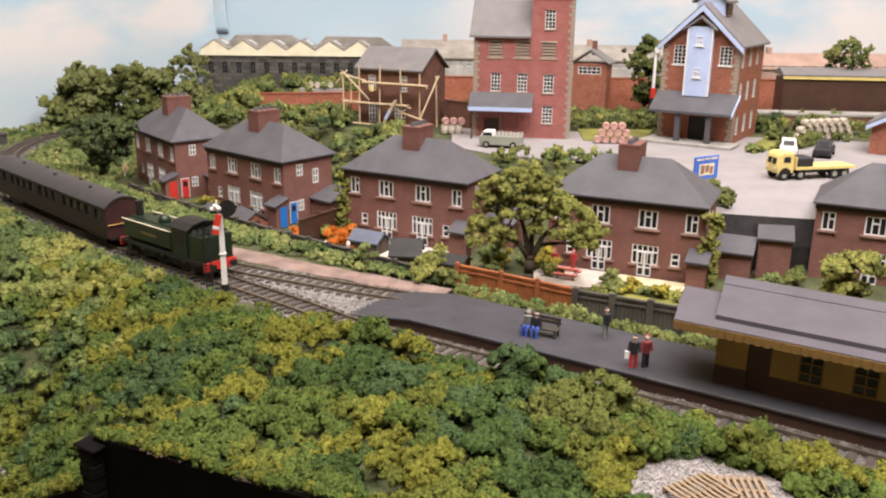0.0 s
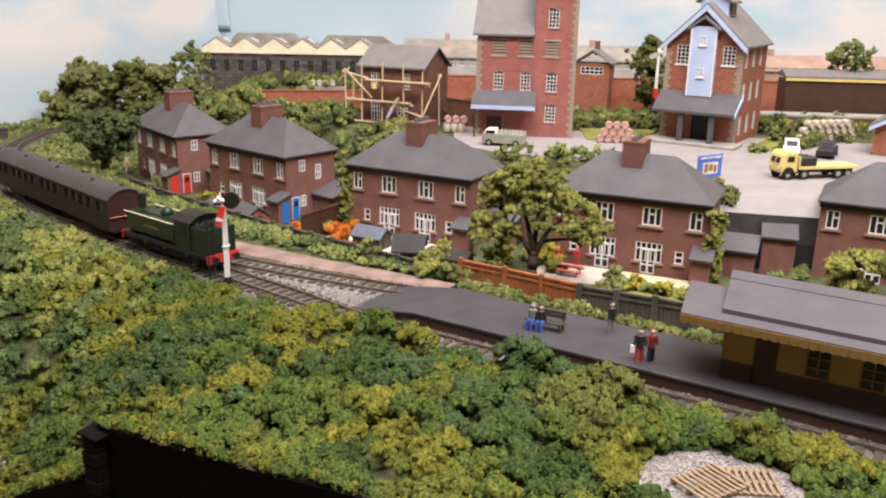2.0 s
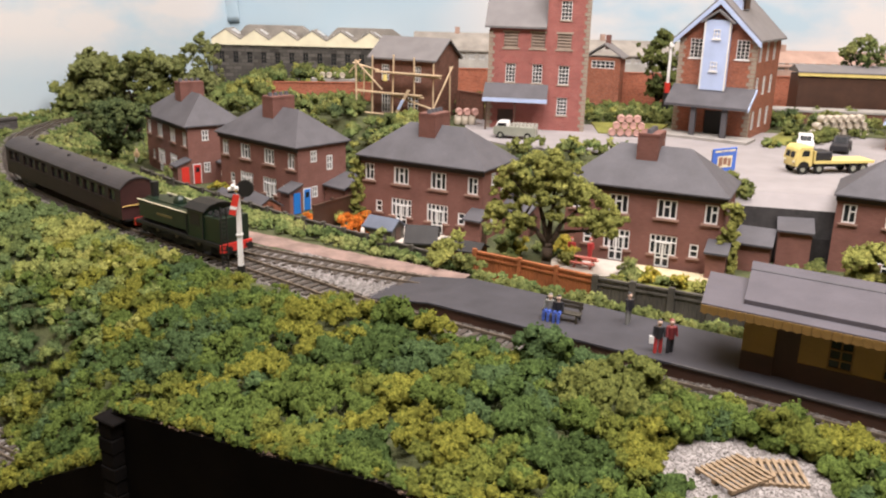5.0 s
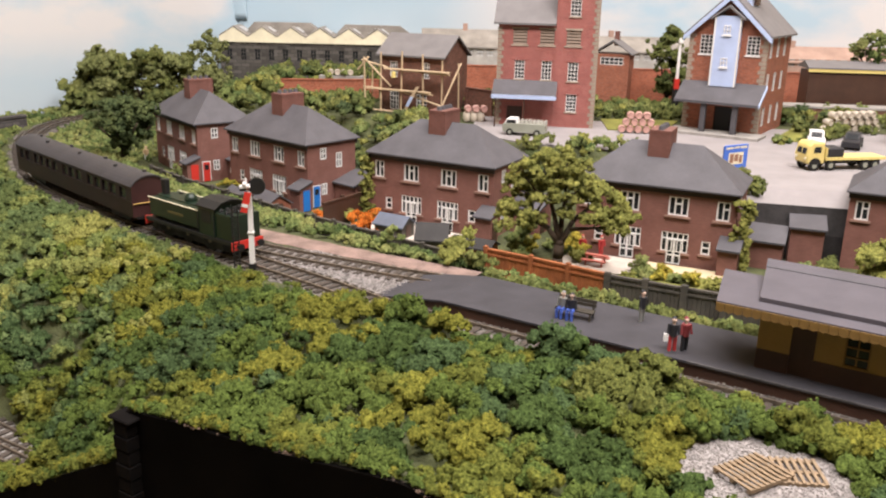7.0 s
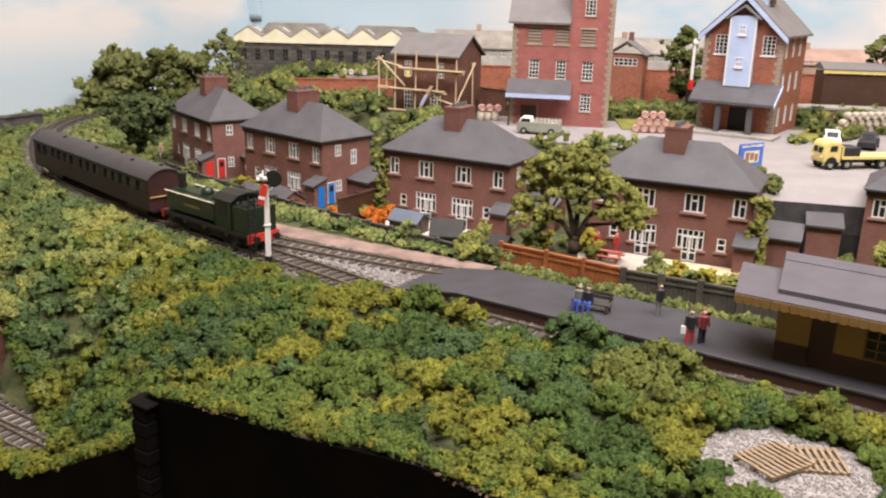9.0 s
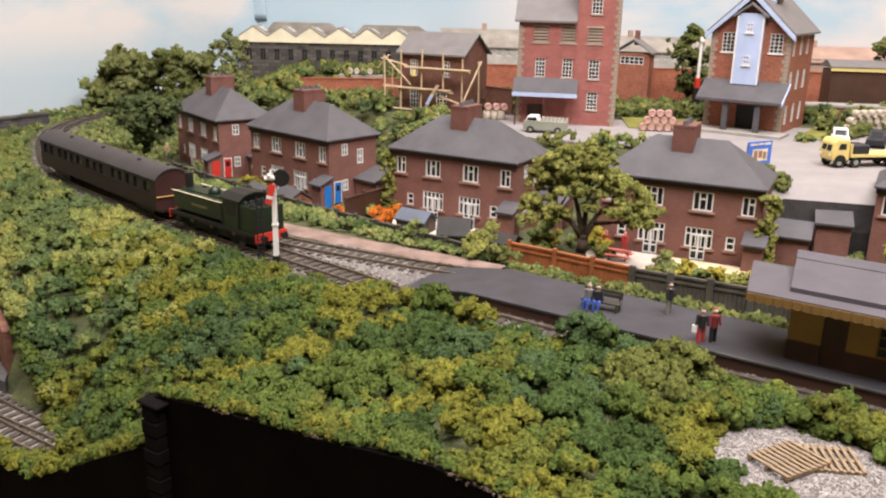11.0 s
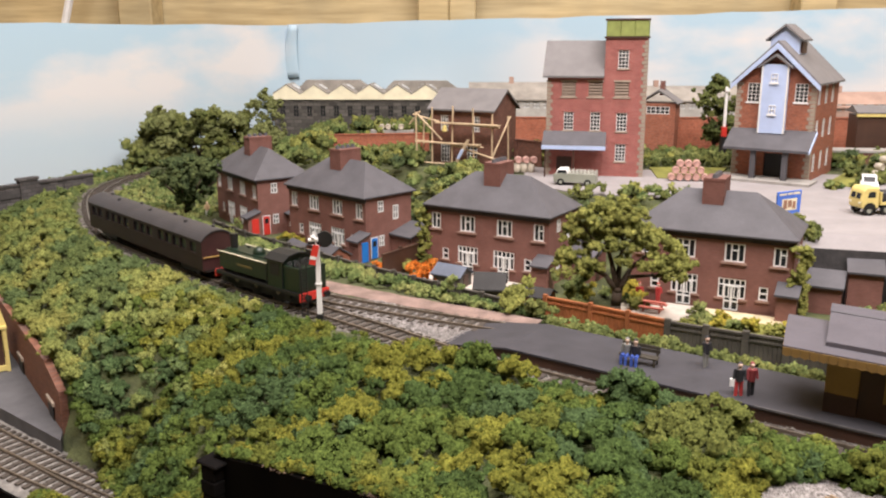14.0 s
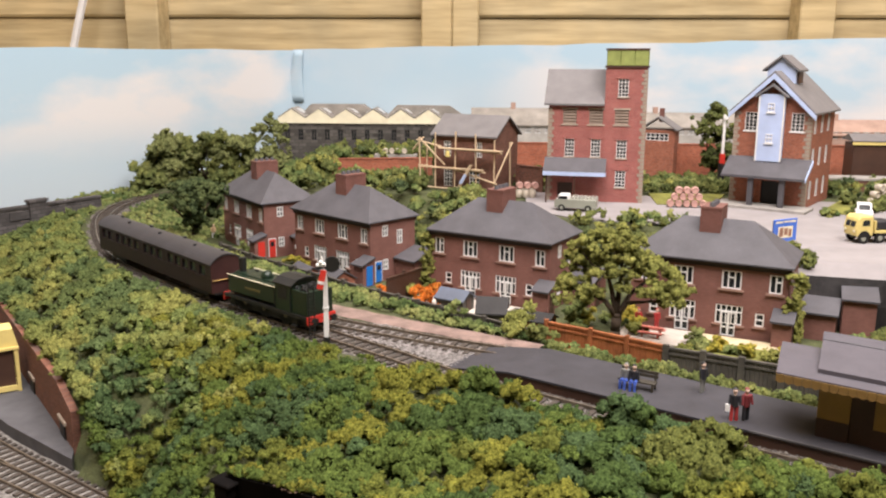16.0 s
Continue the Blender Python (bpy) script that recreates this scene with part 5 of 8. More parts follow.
# rounded single bushes standing up from the mound: x, y, top, radius, tint
for (x, y, z, r, t) in ((3.4, 33.9, 2.5, 1.1, 3), (2.9, 33.4, 2.1, 0.9, 4), (8.2, 30.3, 1.9, 0.8, 1), (9.3, 30.8, 1.8, 0.8, 2), (7.4, 29.6, 2.0, 0.75, 2), (10.4, 30.3, 1.9, 0.7, 1), (-3.2, 38.3, 3.45, 0.48, 2), (-3.15, 38.3, 2.9, 0.55, 2), (-3.3, 38.2, 2.3, 0.7, 2), (3.45, 34.4, 3.65, 0.85, 4), (4.1, 34.0, 3.35, 0.7, 3), (2.8, 34.8, 3.2, 0.75, 4), (3.5, 34.3, 2.9, 0.95, 4), (6.6, 32.25, 3.5, 0.75, 5), (7.1, 31.9, 3.3, 0.8, 5), (-1.5, 37.4, 3.05, 0.6, 0), (-0.9, 37.1, 2.85, 0.6, 0), (6.8, 31.8, 2.6, 1.0, 5), (4.4, 31.0, 2.5, 1.0, 5), (5.8, 30.2, 2.9, 1.1, 5), (10.6, 31.2, 2.1, 0.8, 1), (12.0, 30.4, 1.6, 0.8, 1), (9.4, 32.0, 1.8, 0.7, 3), (7.2, 25.4, 1.7, 0.8, 3), (6.6, 25.0, 1.5, 0.7, 3)):
    put_clump(front, x, y, z - r * 0.6, r, t)
for nm, st, tints, lab, kw in (("hedge_foliage", front, FOAM_TINTS, "green, blue-green and yellow foam bushes covering the front bank", dict(lobes=10, crumbs_each=7, grain=0.062, lobe_r=0.38, fine=True)), ("hillside_foliage", hill, FOAM_TINTS, "mixed green and yellow foam bushes on the railway hillside", dict(lobes=10, crumbs_each=7, grain=0.075, lobe_r=0.35)), ("bank_bushes", left, BANK_TINTS, "green foam bushes covering the curved railway bank", dict(lobes=8, crumbs_each=6, grain=0.095, lobe_r=0.41))):
    tagged(new(nm, clump_mesh(nm, *st, tints, 5, **kw)), lab, "bushes", kind="stuff")

# low growth between the railway and the garden fences
mid_c, mid_r = [], []
a = -98.0
while a < 6:
    b = track_b(a) + 1.8
    while b < fence_b(a) - 0.25:
        aa, bb = a + rg.uniform(-0.4, 0.4), b + rg.uniform(-0.4, 0.4)
        b += 0.8
        x, y = ab(aa, bb)
        if not (clear(MAIN_XY, x, y, 2.1) and clear(LOOP_XY, x, y, 1.9) and clear(PATH_XY, x, y, 1.6)):
            continue
        if aa > -31 and bb < PB1 + 0.35:
            continue
        if x < -31 and y > 100:
            continue
        r = rg.uniform(0.32, 0.65) * (1.0 + 0.5 * noise.noise(Vector((x, y, 5)) * 0.4))
        mid_c.append((x, y, terrain(x, y) + 0.1 + 0.35 * smooth_step(bb - fence_b(aa), -3.0, -0.6) + max(0, 0.5 * noise.noise(Vector((x, y, 7)) * 0.5)))), mid_r.append(r)
    a += 0.8
foam("lineside_growth", mid_c, mid_r, FOAM_MID, 7, "light green rough growth between track and garden fence", "undergrowth", lobes=6, crumbs_each=6, grain=0.09, lobe_r=0.42)

# rough ground inside the curve and on the far side of the curve
cur_c, cur_r = [], []
for x in np.arange(-62, -29, 1.0):
    for y in np.arange(72, 128, 1.0):
        xx, yy = x + rg.uniform(-0.5, 0.5), y + rg.uniform(-0.5, 0.5)
        aa, bb = to_ab(xx, yy)
        if not clear(MAIN_XY, xx, yy, 2.3) or bb < track_b(aa) + 2 and yy < 90:
            continue
        if ((xx + 26.85) ** 2 + (yy - 88.5) ** 2) < 81 or yy > 143 + 1.26 * (xx + 36.6):
            continue
        cur_c.append((xx, yy, terrain(xx, yy) + 0.02)), cur_r.append(rg.uniform(0.35, 0.7))
foam("curve_growth", cur_c, cur_r, FOAM_MID, 8, "light green growth around the curve of the railway", "undergrowth", lobes=4, crumbs_each=4, grain=0.12, lobe_r=0.52)

# bushes behind the houses and round the yard
back_c, back_r = [], []
def scatter(box_, n, zadd, rlo, rhi, seed, c=back_c, r=back_r, keep=None):
    g = random.Random(seed)
    for _ in range(n):
        x, y = g.uniform(box_[0], box_[1]), g.uniform(box_[2], box_[3])
        if keep and not keep(x, y):
            continue
        rr = g.uniform(rlo, rhi)
        c.append((x, y, terrain(x, y) + g.uniform(0, zadd))), r.append(rr)


scatter((-33, -11, 97, 110), 150, 1.4, 0.6, 1.2, 1)
scatter((-34, -24, 106, 124), 120, 2.6, 0.8, 1.5, 2)
scatter((-18, -3, 86, 97), 150, 1.0, 0.5, 1.0, 3)
scatter((-28, -8, 118, 130), 130, 3.0, 0.8, 1.5, 4)
scatter((3, 16, 75.5, 82.5), 80, 0.8, 0.5, 0.9, 5, keep=lambda x, y: to_ab(x, y)[1] > 70 and y < 90 - 0.62 * x)
scatter((15.5, 27, 103, 113), 130, 0.9, 0.5, 0.9, 6)
scatter((0, 5, 104, 114), 40, 1.5, 0.6, 1.1, 7)
scatter((31.6, 33.0, 86.0, 87.6), 9, 0.5, 0.45, 0.7, 8)
scatter((37, 50, 99, 106), 70, 1.2, 0.6, 1.0, 9)
BACK_TINTS = [FOAM_MID, FOAM_DARK, FOAM_DEEP, FOAM_TREE]
back_t = [1 if noise.noise(Vector(c) * 0.35) > 0.05 else 2 if noise.noise(Vector(c) * 0.6) < -0.22 else 3 if noise.noise(Vector(c) * 0.9) > 0.15 else 0 for c in back_c]
tagged(new("shrubbery", clump_mesh("shrubbery", back_c, [r * 0.9 for r in back_r], back_t, BACK_TINTS, 9, lobes=6, crumbs_each=4, grain=0.13, lobe_r=0.46)), "mixed green shrubs behind the houses and round the yard", "shrubs", kind="stuff")

dk_c, dk_r = [], []
scatter((16, 29.5, 101.0, 102.2), 60, 0.9, 0.45, 0.65, 10, dk_c, dk_r)
scatter((-54, -33, 115, 121), 130, 3.4, 0.9, 1.5, 13, dk_c, dk_r, keep=lambda x, y: clear(MAIN_XY, x, y, 2.6))
scatter((25.0, 27.6, 110.6, 112.4), 34, 7.0, 0.6, 1.1, 15, dk_c, dk_r)
scatter((36, 47, 93, 94.5), 30, 0.9, 0.45, 0.6, 12, dk_c, dk_r)
g = random.Random(4)
for k in range(22):
    t = k / 21
    dk_c.append((34.2 + 6.3 * t, 86.2 + 5.6 * t, YARD_Z + 0.4)), dk_r.append(g.uniform(0.5, 0.7))
    dk_c.append((34.4 + 6.3 * t, 86.5 + 5.6 * t, YARD_Z + 0.8)), dk_r.append(g.uniform(0.4, 0.6))
g = random.Random(14)
wd_c, wd_r = [], []
for k in range(420):
    x, y = g.uniform(-53.5, -37.5), g.uniform(117.0, 121.5)
    top = min(7.4, 1.0 + (x + 53.2) * 3.0) + 1.8 * noise.noise(Vector((x, 0, 3)) * 0.5)
    if clear(MAIN_XY, x, y, 1.6):
        wd_c.append((x, y, top * (1 - g.random() ** 1.5 * 0.9))), wd_r.append(g.uniform(0.7, 1.3))
wd_t = [3 if c[0] < -47.5 or noise.noise(Vector(c) * 0.4) > 0.1 else 1 for c in wd_c]
tagged(new("woodland_edge", clump_mesh("woodland_edge", wd_c, wd_r, wd_t, BACK_TINTS[:3] + [FOAM_OLIVE], 14, lobes=7, crumbs_each=7, grain=0.12, lobe_r=0.4, low=-1.0)), "dense olive green wood against the sky board", "woodland", kind="stuff")
foam("clipped_hedge", dk_c, dk_r, FOAM_DARK, 10, "dark green clipped hedges beside the yard", "hedge", lobes=4, crumbs_each=5, grain=0.1, lobe_r=0.5)

# lawns
for nm, pts in (("lawn", [(15.5, 92.6), (21.6, 92.2), (25, 100.4), (16, 100.6)]), ("lawn", [(31.9, 88.8), (34.3, 87.3), (41.5, 93.0), (37.2, 97.0)])):
    bm = bmesh.new()
    prism(bm, pts, "z", YARD_Z - 0.3, YARD_Z + 0.12)
    tagged(part(nm, bm, LAWN), "yellow-green lawn beside the brewery yard", "lawn", kind="structure")


def tree(name, x, y, z, trunk_h, spread, height, mat, seed, label, trunk_r=0.35, count=30, clumps=60, limbs=7, crown_low=0.35):
    """Tapered trunk, bent limbs, and a broken crown of foam clumps on their ends."""
    g = random.Random(seed)
    t = thing(name, x, y, z, 0, label, "tree")
    bm = bmesh.new()
    last, pr = Vector((0, 0, -0.3)), trunk_r * 1.4
    for k in range(4):
        nx = Vector((g.uniform(-0.12, 0.12), g.uniform(-0.12, 0.12), trunk_h * (k + 1) / 4))
        r1 = trunk_r * (1.1 - 0.15 * k)
        rod(bm, last, nx, pr, r1, 9)
        last, pr = nx, r1
    part("trunk", bm, BARK, t, smooth=True)
    cs, rs = [], []
    for k in range(limbs):
        ang = 2 * math.pi * (k + g.uniform(-0.25, 0.25)) / limbs
        rad = spread * g.uniform(0.55, 0.85)
        h = trunk_h + (height - trunk_h) * g.uniform(0.25, 0.75)
        tip = Vector((rad * math.cos(ang), rad * math.sin(ang), h))
        mid = last.lerp(tip, 0.5) + Vector((0, 0, -0.25))
        bm = bmesh.new()
        rod(bm, last - Vector((0, 0, 0.2)), mid, pr * 0.6, pr * 0.38, 7)
        rod(bm, mid, tip, pr * 0.38, pr * 0.15, 6)
        part("limb", bm, BARK, t, smooth=True)
        for _ in range(clumps // limbs):
            o = Vector((g.gauss(0, 1), g.gauss(0, 1), g.gauss(0, 0.6))) * spread * 0.27
            p = tip + o
            p.z = min(height, max(trunk_h * (0.75 + crown_low), p.z))
            cs.append(p[:]), rs.append(spread * g.uniform(0.12, 0.24))
    for _ in range(clumps // 3):
        u = g.uniform(0, 2 * math.pi)
        q = spread * math.sqrt(g.random()) * 0.6
        cs.append((q * math.cos(u), q * math.sin(u), height - (q / spread) ** 2 * (height - trunk_h) * 0.7 - g.uniform(0.1, 0.5))), rs.append(spread * g.uniform(0.14, 0.24))
    o = new("crown", clump_mesh("crown", cs, rs, [0] * len(cs), [mat], seed, lobes=9, crumbs_each=count, grain=0.1, low=-1.0, lobe_r=0.36))
    o.parent = t
    return t


# clusters of the oak's crown: x, y, z, radius, about the foot of the trunk
OAK = [(0.3, 0, 7.9, 1.05), (-1.2, 0.3, 7.5, 1.0), (-2.5, 0, 6.9, 1.05), (-3.2, 0.3, 6.1, 0.85), (1.3, 0.5, 7.2, 0.85), (-2.9, -0.5, 4.2, 1.15), (-1.9, -0.9, 4.0, 0.95), (-3.7, -0.2, 4.6, 0.75), (-1.2, -0.3, 5.7, 0.95), (0.4, -0.6, 6.0, 1.0), (1.4, -0.2, 6.4, 0.85), (-0.4, 0.5, 6.8, 1.05), (3.0, -0.3, 5.4, 1.1), (4.2, 0, 5.0, 0.95), (2.5, -0.9, 4.1, 1.05), (3.6, -0.8, 3.9, 0.95), (4.8, -0.2, 4.1, 0.75), (0.4, -0.9, 4.8, 0.6), (0, 2, 6.6, 1.2), (-2, 1.8, 5.7, 1.1), (2.4, 1.8, 5.5, 1.1)]


def oak(x, y, z):
    """A forked trunk, limbs that part once more, and a crown of separate foam clusters with gaps between them."""
    g = random.Random(21)
    t = thing("oak_tree", x, y, z, 0, "broad yellow-green oak tree with a bare forked trunk", "tree")
    bm = bmesh.new()
    way = [(0, 0, -0.3, 0.62), (0.02, 0, 0.25, 0.44), (0.06, 0, 1.2, 0.36), (0.12, 0, 2.2, 0.38), (0.1, 0, 2.5, 0.3)]
    for p, q in zip(way, way[1:]):
        rod(bm, p[:3], q[:3], p[3], q[3], 10)
    part("trunk", bm, BARK, t, smooth=True)
    forks = [((-0.75, -0.1, 3.4), (-1.9, -0.4, 4.0), (0, 5, 6, 7)), ((-0.3, 0.1, 4.1), (-0.7, 0.2, 5.4), (1, 2, 3, 8, 11, 19)), ((0.75, -0.1, 3.3), (1.9, -0.5, 3.5), (14, 15, 16)), ((1.0, 0.1, 3.9), (2.0, 0.1, 4.8), (12, 13, 20)), ((0.25, 0.3, 4.3), (0.4, 0.3, 5.6), (0, 4, 9, 10, 17, 18))]
    for knee, tip, ends in forks:
        bm = bmesh.new()
        rod(bm, (0.1, 0, 2.15), knee, 0.24, 0.17, 8)
        rod(bm, knee, tip, 0.17, 0.11, 7)
        for k in ends:
            e = Vector(OAK[k][:3])
            m = Vector(tip).lerp(e, 0.5) + Vector((g.uniform(-0.15, 0.15), g.uniform(-0.15, 0.15), -0.15))
            rod(bm, tip, m, 0.09, 0.06, 6)
            rod(bm, m, e, 0.06, 0.025, 5)
        part("limb", bm, BARK, t, smooth=True)
    cs, rs = [], []
    for cx, cy, cz, r in OAK:
        for k in range(9):
            u, v = g.uniform(0, 2 * math.pi), g.uniform(-0.55, 1.0)
            h = math.sqrt(1 - v * v)
            cs.append((cx + r * 0.85 * h * math.cos(u), cy + r * 0.85 * h * math.sin(u), cz + r * 0.8 * v)), rs.append(r * g.uniform(0.38, 0.55))
    o = new("crown", clump_mesh("crown", cs, rs, [0] * len(cs), [FOAM_TREE], 21, lobes=9, crumbs_each=12, grain=0.075, low=-1.0, lobe_r=0.4))
    o.parent = t


oak(6.15, 57.2, GARDEN + 0.2)
# a dense tree whose crown widens upwards like a wedge
g = random.Random(22)
bt_ = thing("bushy_tree", -34.7, 86.0, -0.6, 0, "dense dark green tree beside the railway curve", "tree")
bm = bmesh.new()
rod(bm, (0, 0, -0.3), (0.05, 0, 0.9), 0.55, 0.36, 9)
rod(bm, (0.05, 0, 0.9), (0.15, 0, 1.7), 0.36, 0.3, 9)
part("trunk", bm, BARK, bt_, smooth=True)
for k in range(8):
    u = 2 * math.pi * (k + g.uniform(-0.2, 0.2)) / 8
    bm = bmesh.new()
    knee = (0.15 + 1.2 * math.cos(u), 1.2 * math.sin(u), 2.7)
    rod(bm, (0.12, 0, 1.45), knee, 0.2, 0.13, 7)
    rod(bm, knee, (0.3 + 2.7 * math.cos(u), 2.7 * math.sin(u), 4.2 + g.uniform(-0.3, 0.4)), 0.13, 0.05, 6)
    part("limb", bm, BARK, bt_, smooth=True)
cs, rs = [], []
for k in range(140):
    h = 1.4 + 5.0 * math.sqrt(g.random())
    reach = float(np.interp(h, (1.4, 2.5, 4.1, 5.2, 6.0, 6.5), (0.8, 1.9, 3.5, 4.1, 3.2, 1.8))) * (0.75 + 0.25 * math.sin(9 * h + k))
    u, q = g.uniform(0, 2 * math.pi), math.sqrt(g.uniform(0.25, 1.0))
    cs.append((0.5 + reach * q * math.cos(u), reach * q * math.sin(u), h)), rs.append(g.uniform(0.42, 0.72))
o = new("crown", clump_mesh("crown", cs, rs, [0] * len(cs), [FOAM_DEEP], 22, lobes=9, crumbs_each=10, grain=0.08, low=-1.0, lobe_r=0.38))
o.parent = bt_
tree("round_tree", 52.2, 113, YARD_Z + 2, 3.2, 2.7, 8.2, FOAM_MID, 23, "round yellow-green tree behind the sidings", 0.3, count=6, clumps=60, crown_low=0.5)
tree("dark_tree", 26.2, 111.5, YARD_Z, 1.3, 2.5, 10.3, FOAM_DARK, 24, "tall dark green tree beside the malthouse", 0.3, count=6, clumps=110, crown_low=-0.1)
for k, (x, y, h, s) in enumerate(((-49.6, 119, 9.0, 2.0), (-44.6, 120, 8.4, 2.4), (-35.0, 121, 11.0, 2.5), (-34.6, 118.5, 6.6, 3.0), (-40.0, 119.5, 8.0, 2.4))):
    tree("woodland_tree", x, y, 0.0, h * 0.2, s, h, FOAM_OLIVE, 40 + k, "dark green woodland tree against the sky board", 0.3, count=6, clumps=70, limbs=7, crown_low=-0.6)

# garden planting
def plant(x, y, z, r, mat, seed, label, n=7, category="shrub"):
    g = random.Random(seed)
    cs = [(x + g.gauss(0, r * 0.5), y + g.gauss(0, r * 0.5), z + abs(g.gauss(0, r * 0.5)) + r * 0.2) for _ in range(n)]
    o = new("garden_shrub", clump_mesh("garden_shrub", cs, [r * g.uniform(0.4, 0.65) for _ in cs], [0] * len(cs), [mat], seed, lobes=7, crumbs_each=9, grain=0.085, lobe_r=0.42))
    return tagged(o, label, category, "garden shrubs")


P = [(8.1, 62.1, 1.1, FOAM_YELLOW), (4.8, 62.8, 0.7, FOAM_YELLOW), (3.9, 61.2, 0.6, FOAM_MID), (12.3, 58.6, 0.7, FOAM_MID), (-9.4, 70.0, 0.7, FOAM_ORANGE), (-8.4, 70.2, 0.7, FOAM_ORANGE), (-7.4, 70.8, 0.7, FOAM_ORANGE), (-1.0, 60.2, 0.9, FOAM_TREE), (1.2, 59.0, 1.0, FOAM_MID), (-0.2, 58.0, 0.9, FOAM_TREE), (2.6, 57.6, 0.7, FOAM_YELLOW), (3.4, 58.3, 0.6, FOAM_YELLOW), (8.4, 60.5, 0.8, FOAM_TREE), (7.4, 62.8, 1.1, FOAM_MID),
     (12.2, 57.5, 0.9, FOAM_MID), (13.4, 57.0, 0.7, FOAM_YELLOW), (14.4, 56.6, 0.6, FOAM_MID), (15.4, 56.0, 0.7, FOAM_YELLOW), (16.4, 55.4, 0.7, FOAM_TREE), (17.4, 54.8, 0.6, FOAM_YELLOW), (11.0, 56.2, 0.6, FOAM_TREE),
     (-9.0, 68.0, 0.8, FOAM_ORANGE), (-7.6, 67.4, 0.8, FOAM_ORANGE), (-6.8, 66.6, 0.6, FOAM_ORANGE), (-11.2, 71.3, 0.9, FOAM_TREE), (-12.4, 71.0, 0.6, FOAM_ORANGE), (-22.6, 81.4, 0.7, FOAM_YELLOW), (-21.6, 80.4, 0.6, FOAM_YELLOW), (-23.6, 82.2, 0.5, FOAM_YELLOW),
     (-2.6, 63.8, 0.7, FOAM_MID), (-1.4, 63.2, 0.6, FOAM_DARK), (27.0, 53.6, 1.3, FOAM_TREE), (26.2, 53.0, 1.1, FOAM_TREE), (27.2, 53.2, 1.2, FOAM_TREE), (24.0, 55.0, 0.8, FOAM_DARK), (22.4, 55.6, 0.7, FOAM_MID), (30.5, 50.6, 0.8, FOAM_MID), (23.6, 58.3, 0.8, FOAM_MID), (26.0, 59.0, 1.0, FOAM_DARK), (24.8, 58.0, 0.7, FOAM_DARK), (3.6, 62.6, 1.2, FOAM_MID), (4.6, 63.2, 1.0, FOAM_TREE), (-15, 76, 0.6, FOAM_MID), (-29.6, 86.5, 0.7, FOAM_MID), (-17.5, 76.6, 0.5, FOAM_MID)]
NAMES = {id(FOAM_TREE): "rounded olive green garden shrub", id(FOAM_MID): "leafy green garden shrub", id(FOAM_YELLOW): "yellow flowering garden shrub", id(FOAM_ORANGE): "bright orange flowering garden bed", id(FOAM_DARK): "dark evergreen garden shrub"}
for k, (x, y, r, m) in enumerate(P):
    plant(x, y, GARDEN if r < 1.2 else GARDEN + 0.8, r, m, 100 + k, NAMES[id(m)])
for k, (x, y, z) in enumerate(((22.0, 67.6, 3.0), (22.2, 66.4, 2.8), (22.45, 65.4, 2.3))):
    plant(x, y, z, 0.85, FOAM_DARK, 180 + k, "olive green bush on the bank below the yard", n=9)
plant(-0.8, 55.6, -0.1, 1.1, FOAM_TREE, 158, "tall straggling bush at the end of the orange fence", n=12)
plant(0.6, 53.6, -0.1, 0.9, FOAM_DARK, 159, "dark green bush beside the platform ramp", n=9)
plant(-5.6, 59.0, -0.2, 0.7, FOAM_MID, 161, "light green bush against the garden fence", n=9)
plant(27.0, 53.4, GARDEN + 2.6, 1.5, FOAM_TREE, 160, "tall olive green shrub beside the end house", n=14)
for k, (i, lx, h) in enumerate(((3, 6.25, 5.6), (2, -6.15, 5.4))):
    x, y = local(i, lx, -2.75)
    g = random.Random(k)
    cs = [(x + g.uniform(-0.6, 0.6), y + g.uniform(-0.35, 0.1), GARDEN + z * 0.3) for z in range(int(h / 0.3)) for _ in range(3)]
    tagged(new("creeper", clump_mesh("creeper", cs, [0.36] * len(cs), [0] * len(cs), [FOAM_TREE], 170 + k, lobes=6, crumbs_each=9, grain=0.09)), "green creeper climbing a brick house wall", "creeper")
# hedge along the back of the platform
cs = []
g = random.Random(8)
for k in range(70):
    cs.append((*ab(-25.5 + 0.42 * k, PB1 + 0.75 + g.uniform(-0.25, 0.35)), 0.25 + g.uniform(0, 0.35)))
foam("platform_hedge", cs, [g.uniform(0.35, 0.62) for _ in cs], FOAM_DARK, 12, "low mixed hedge along the back of the platform", "hedge", lobes=6, crumbs_each=10, grain=0.07)

# ---------------------------------------------------------------- fences


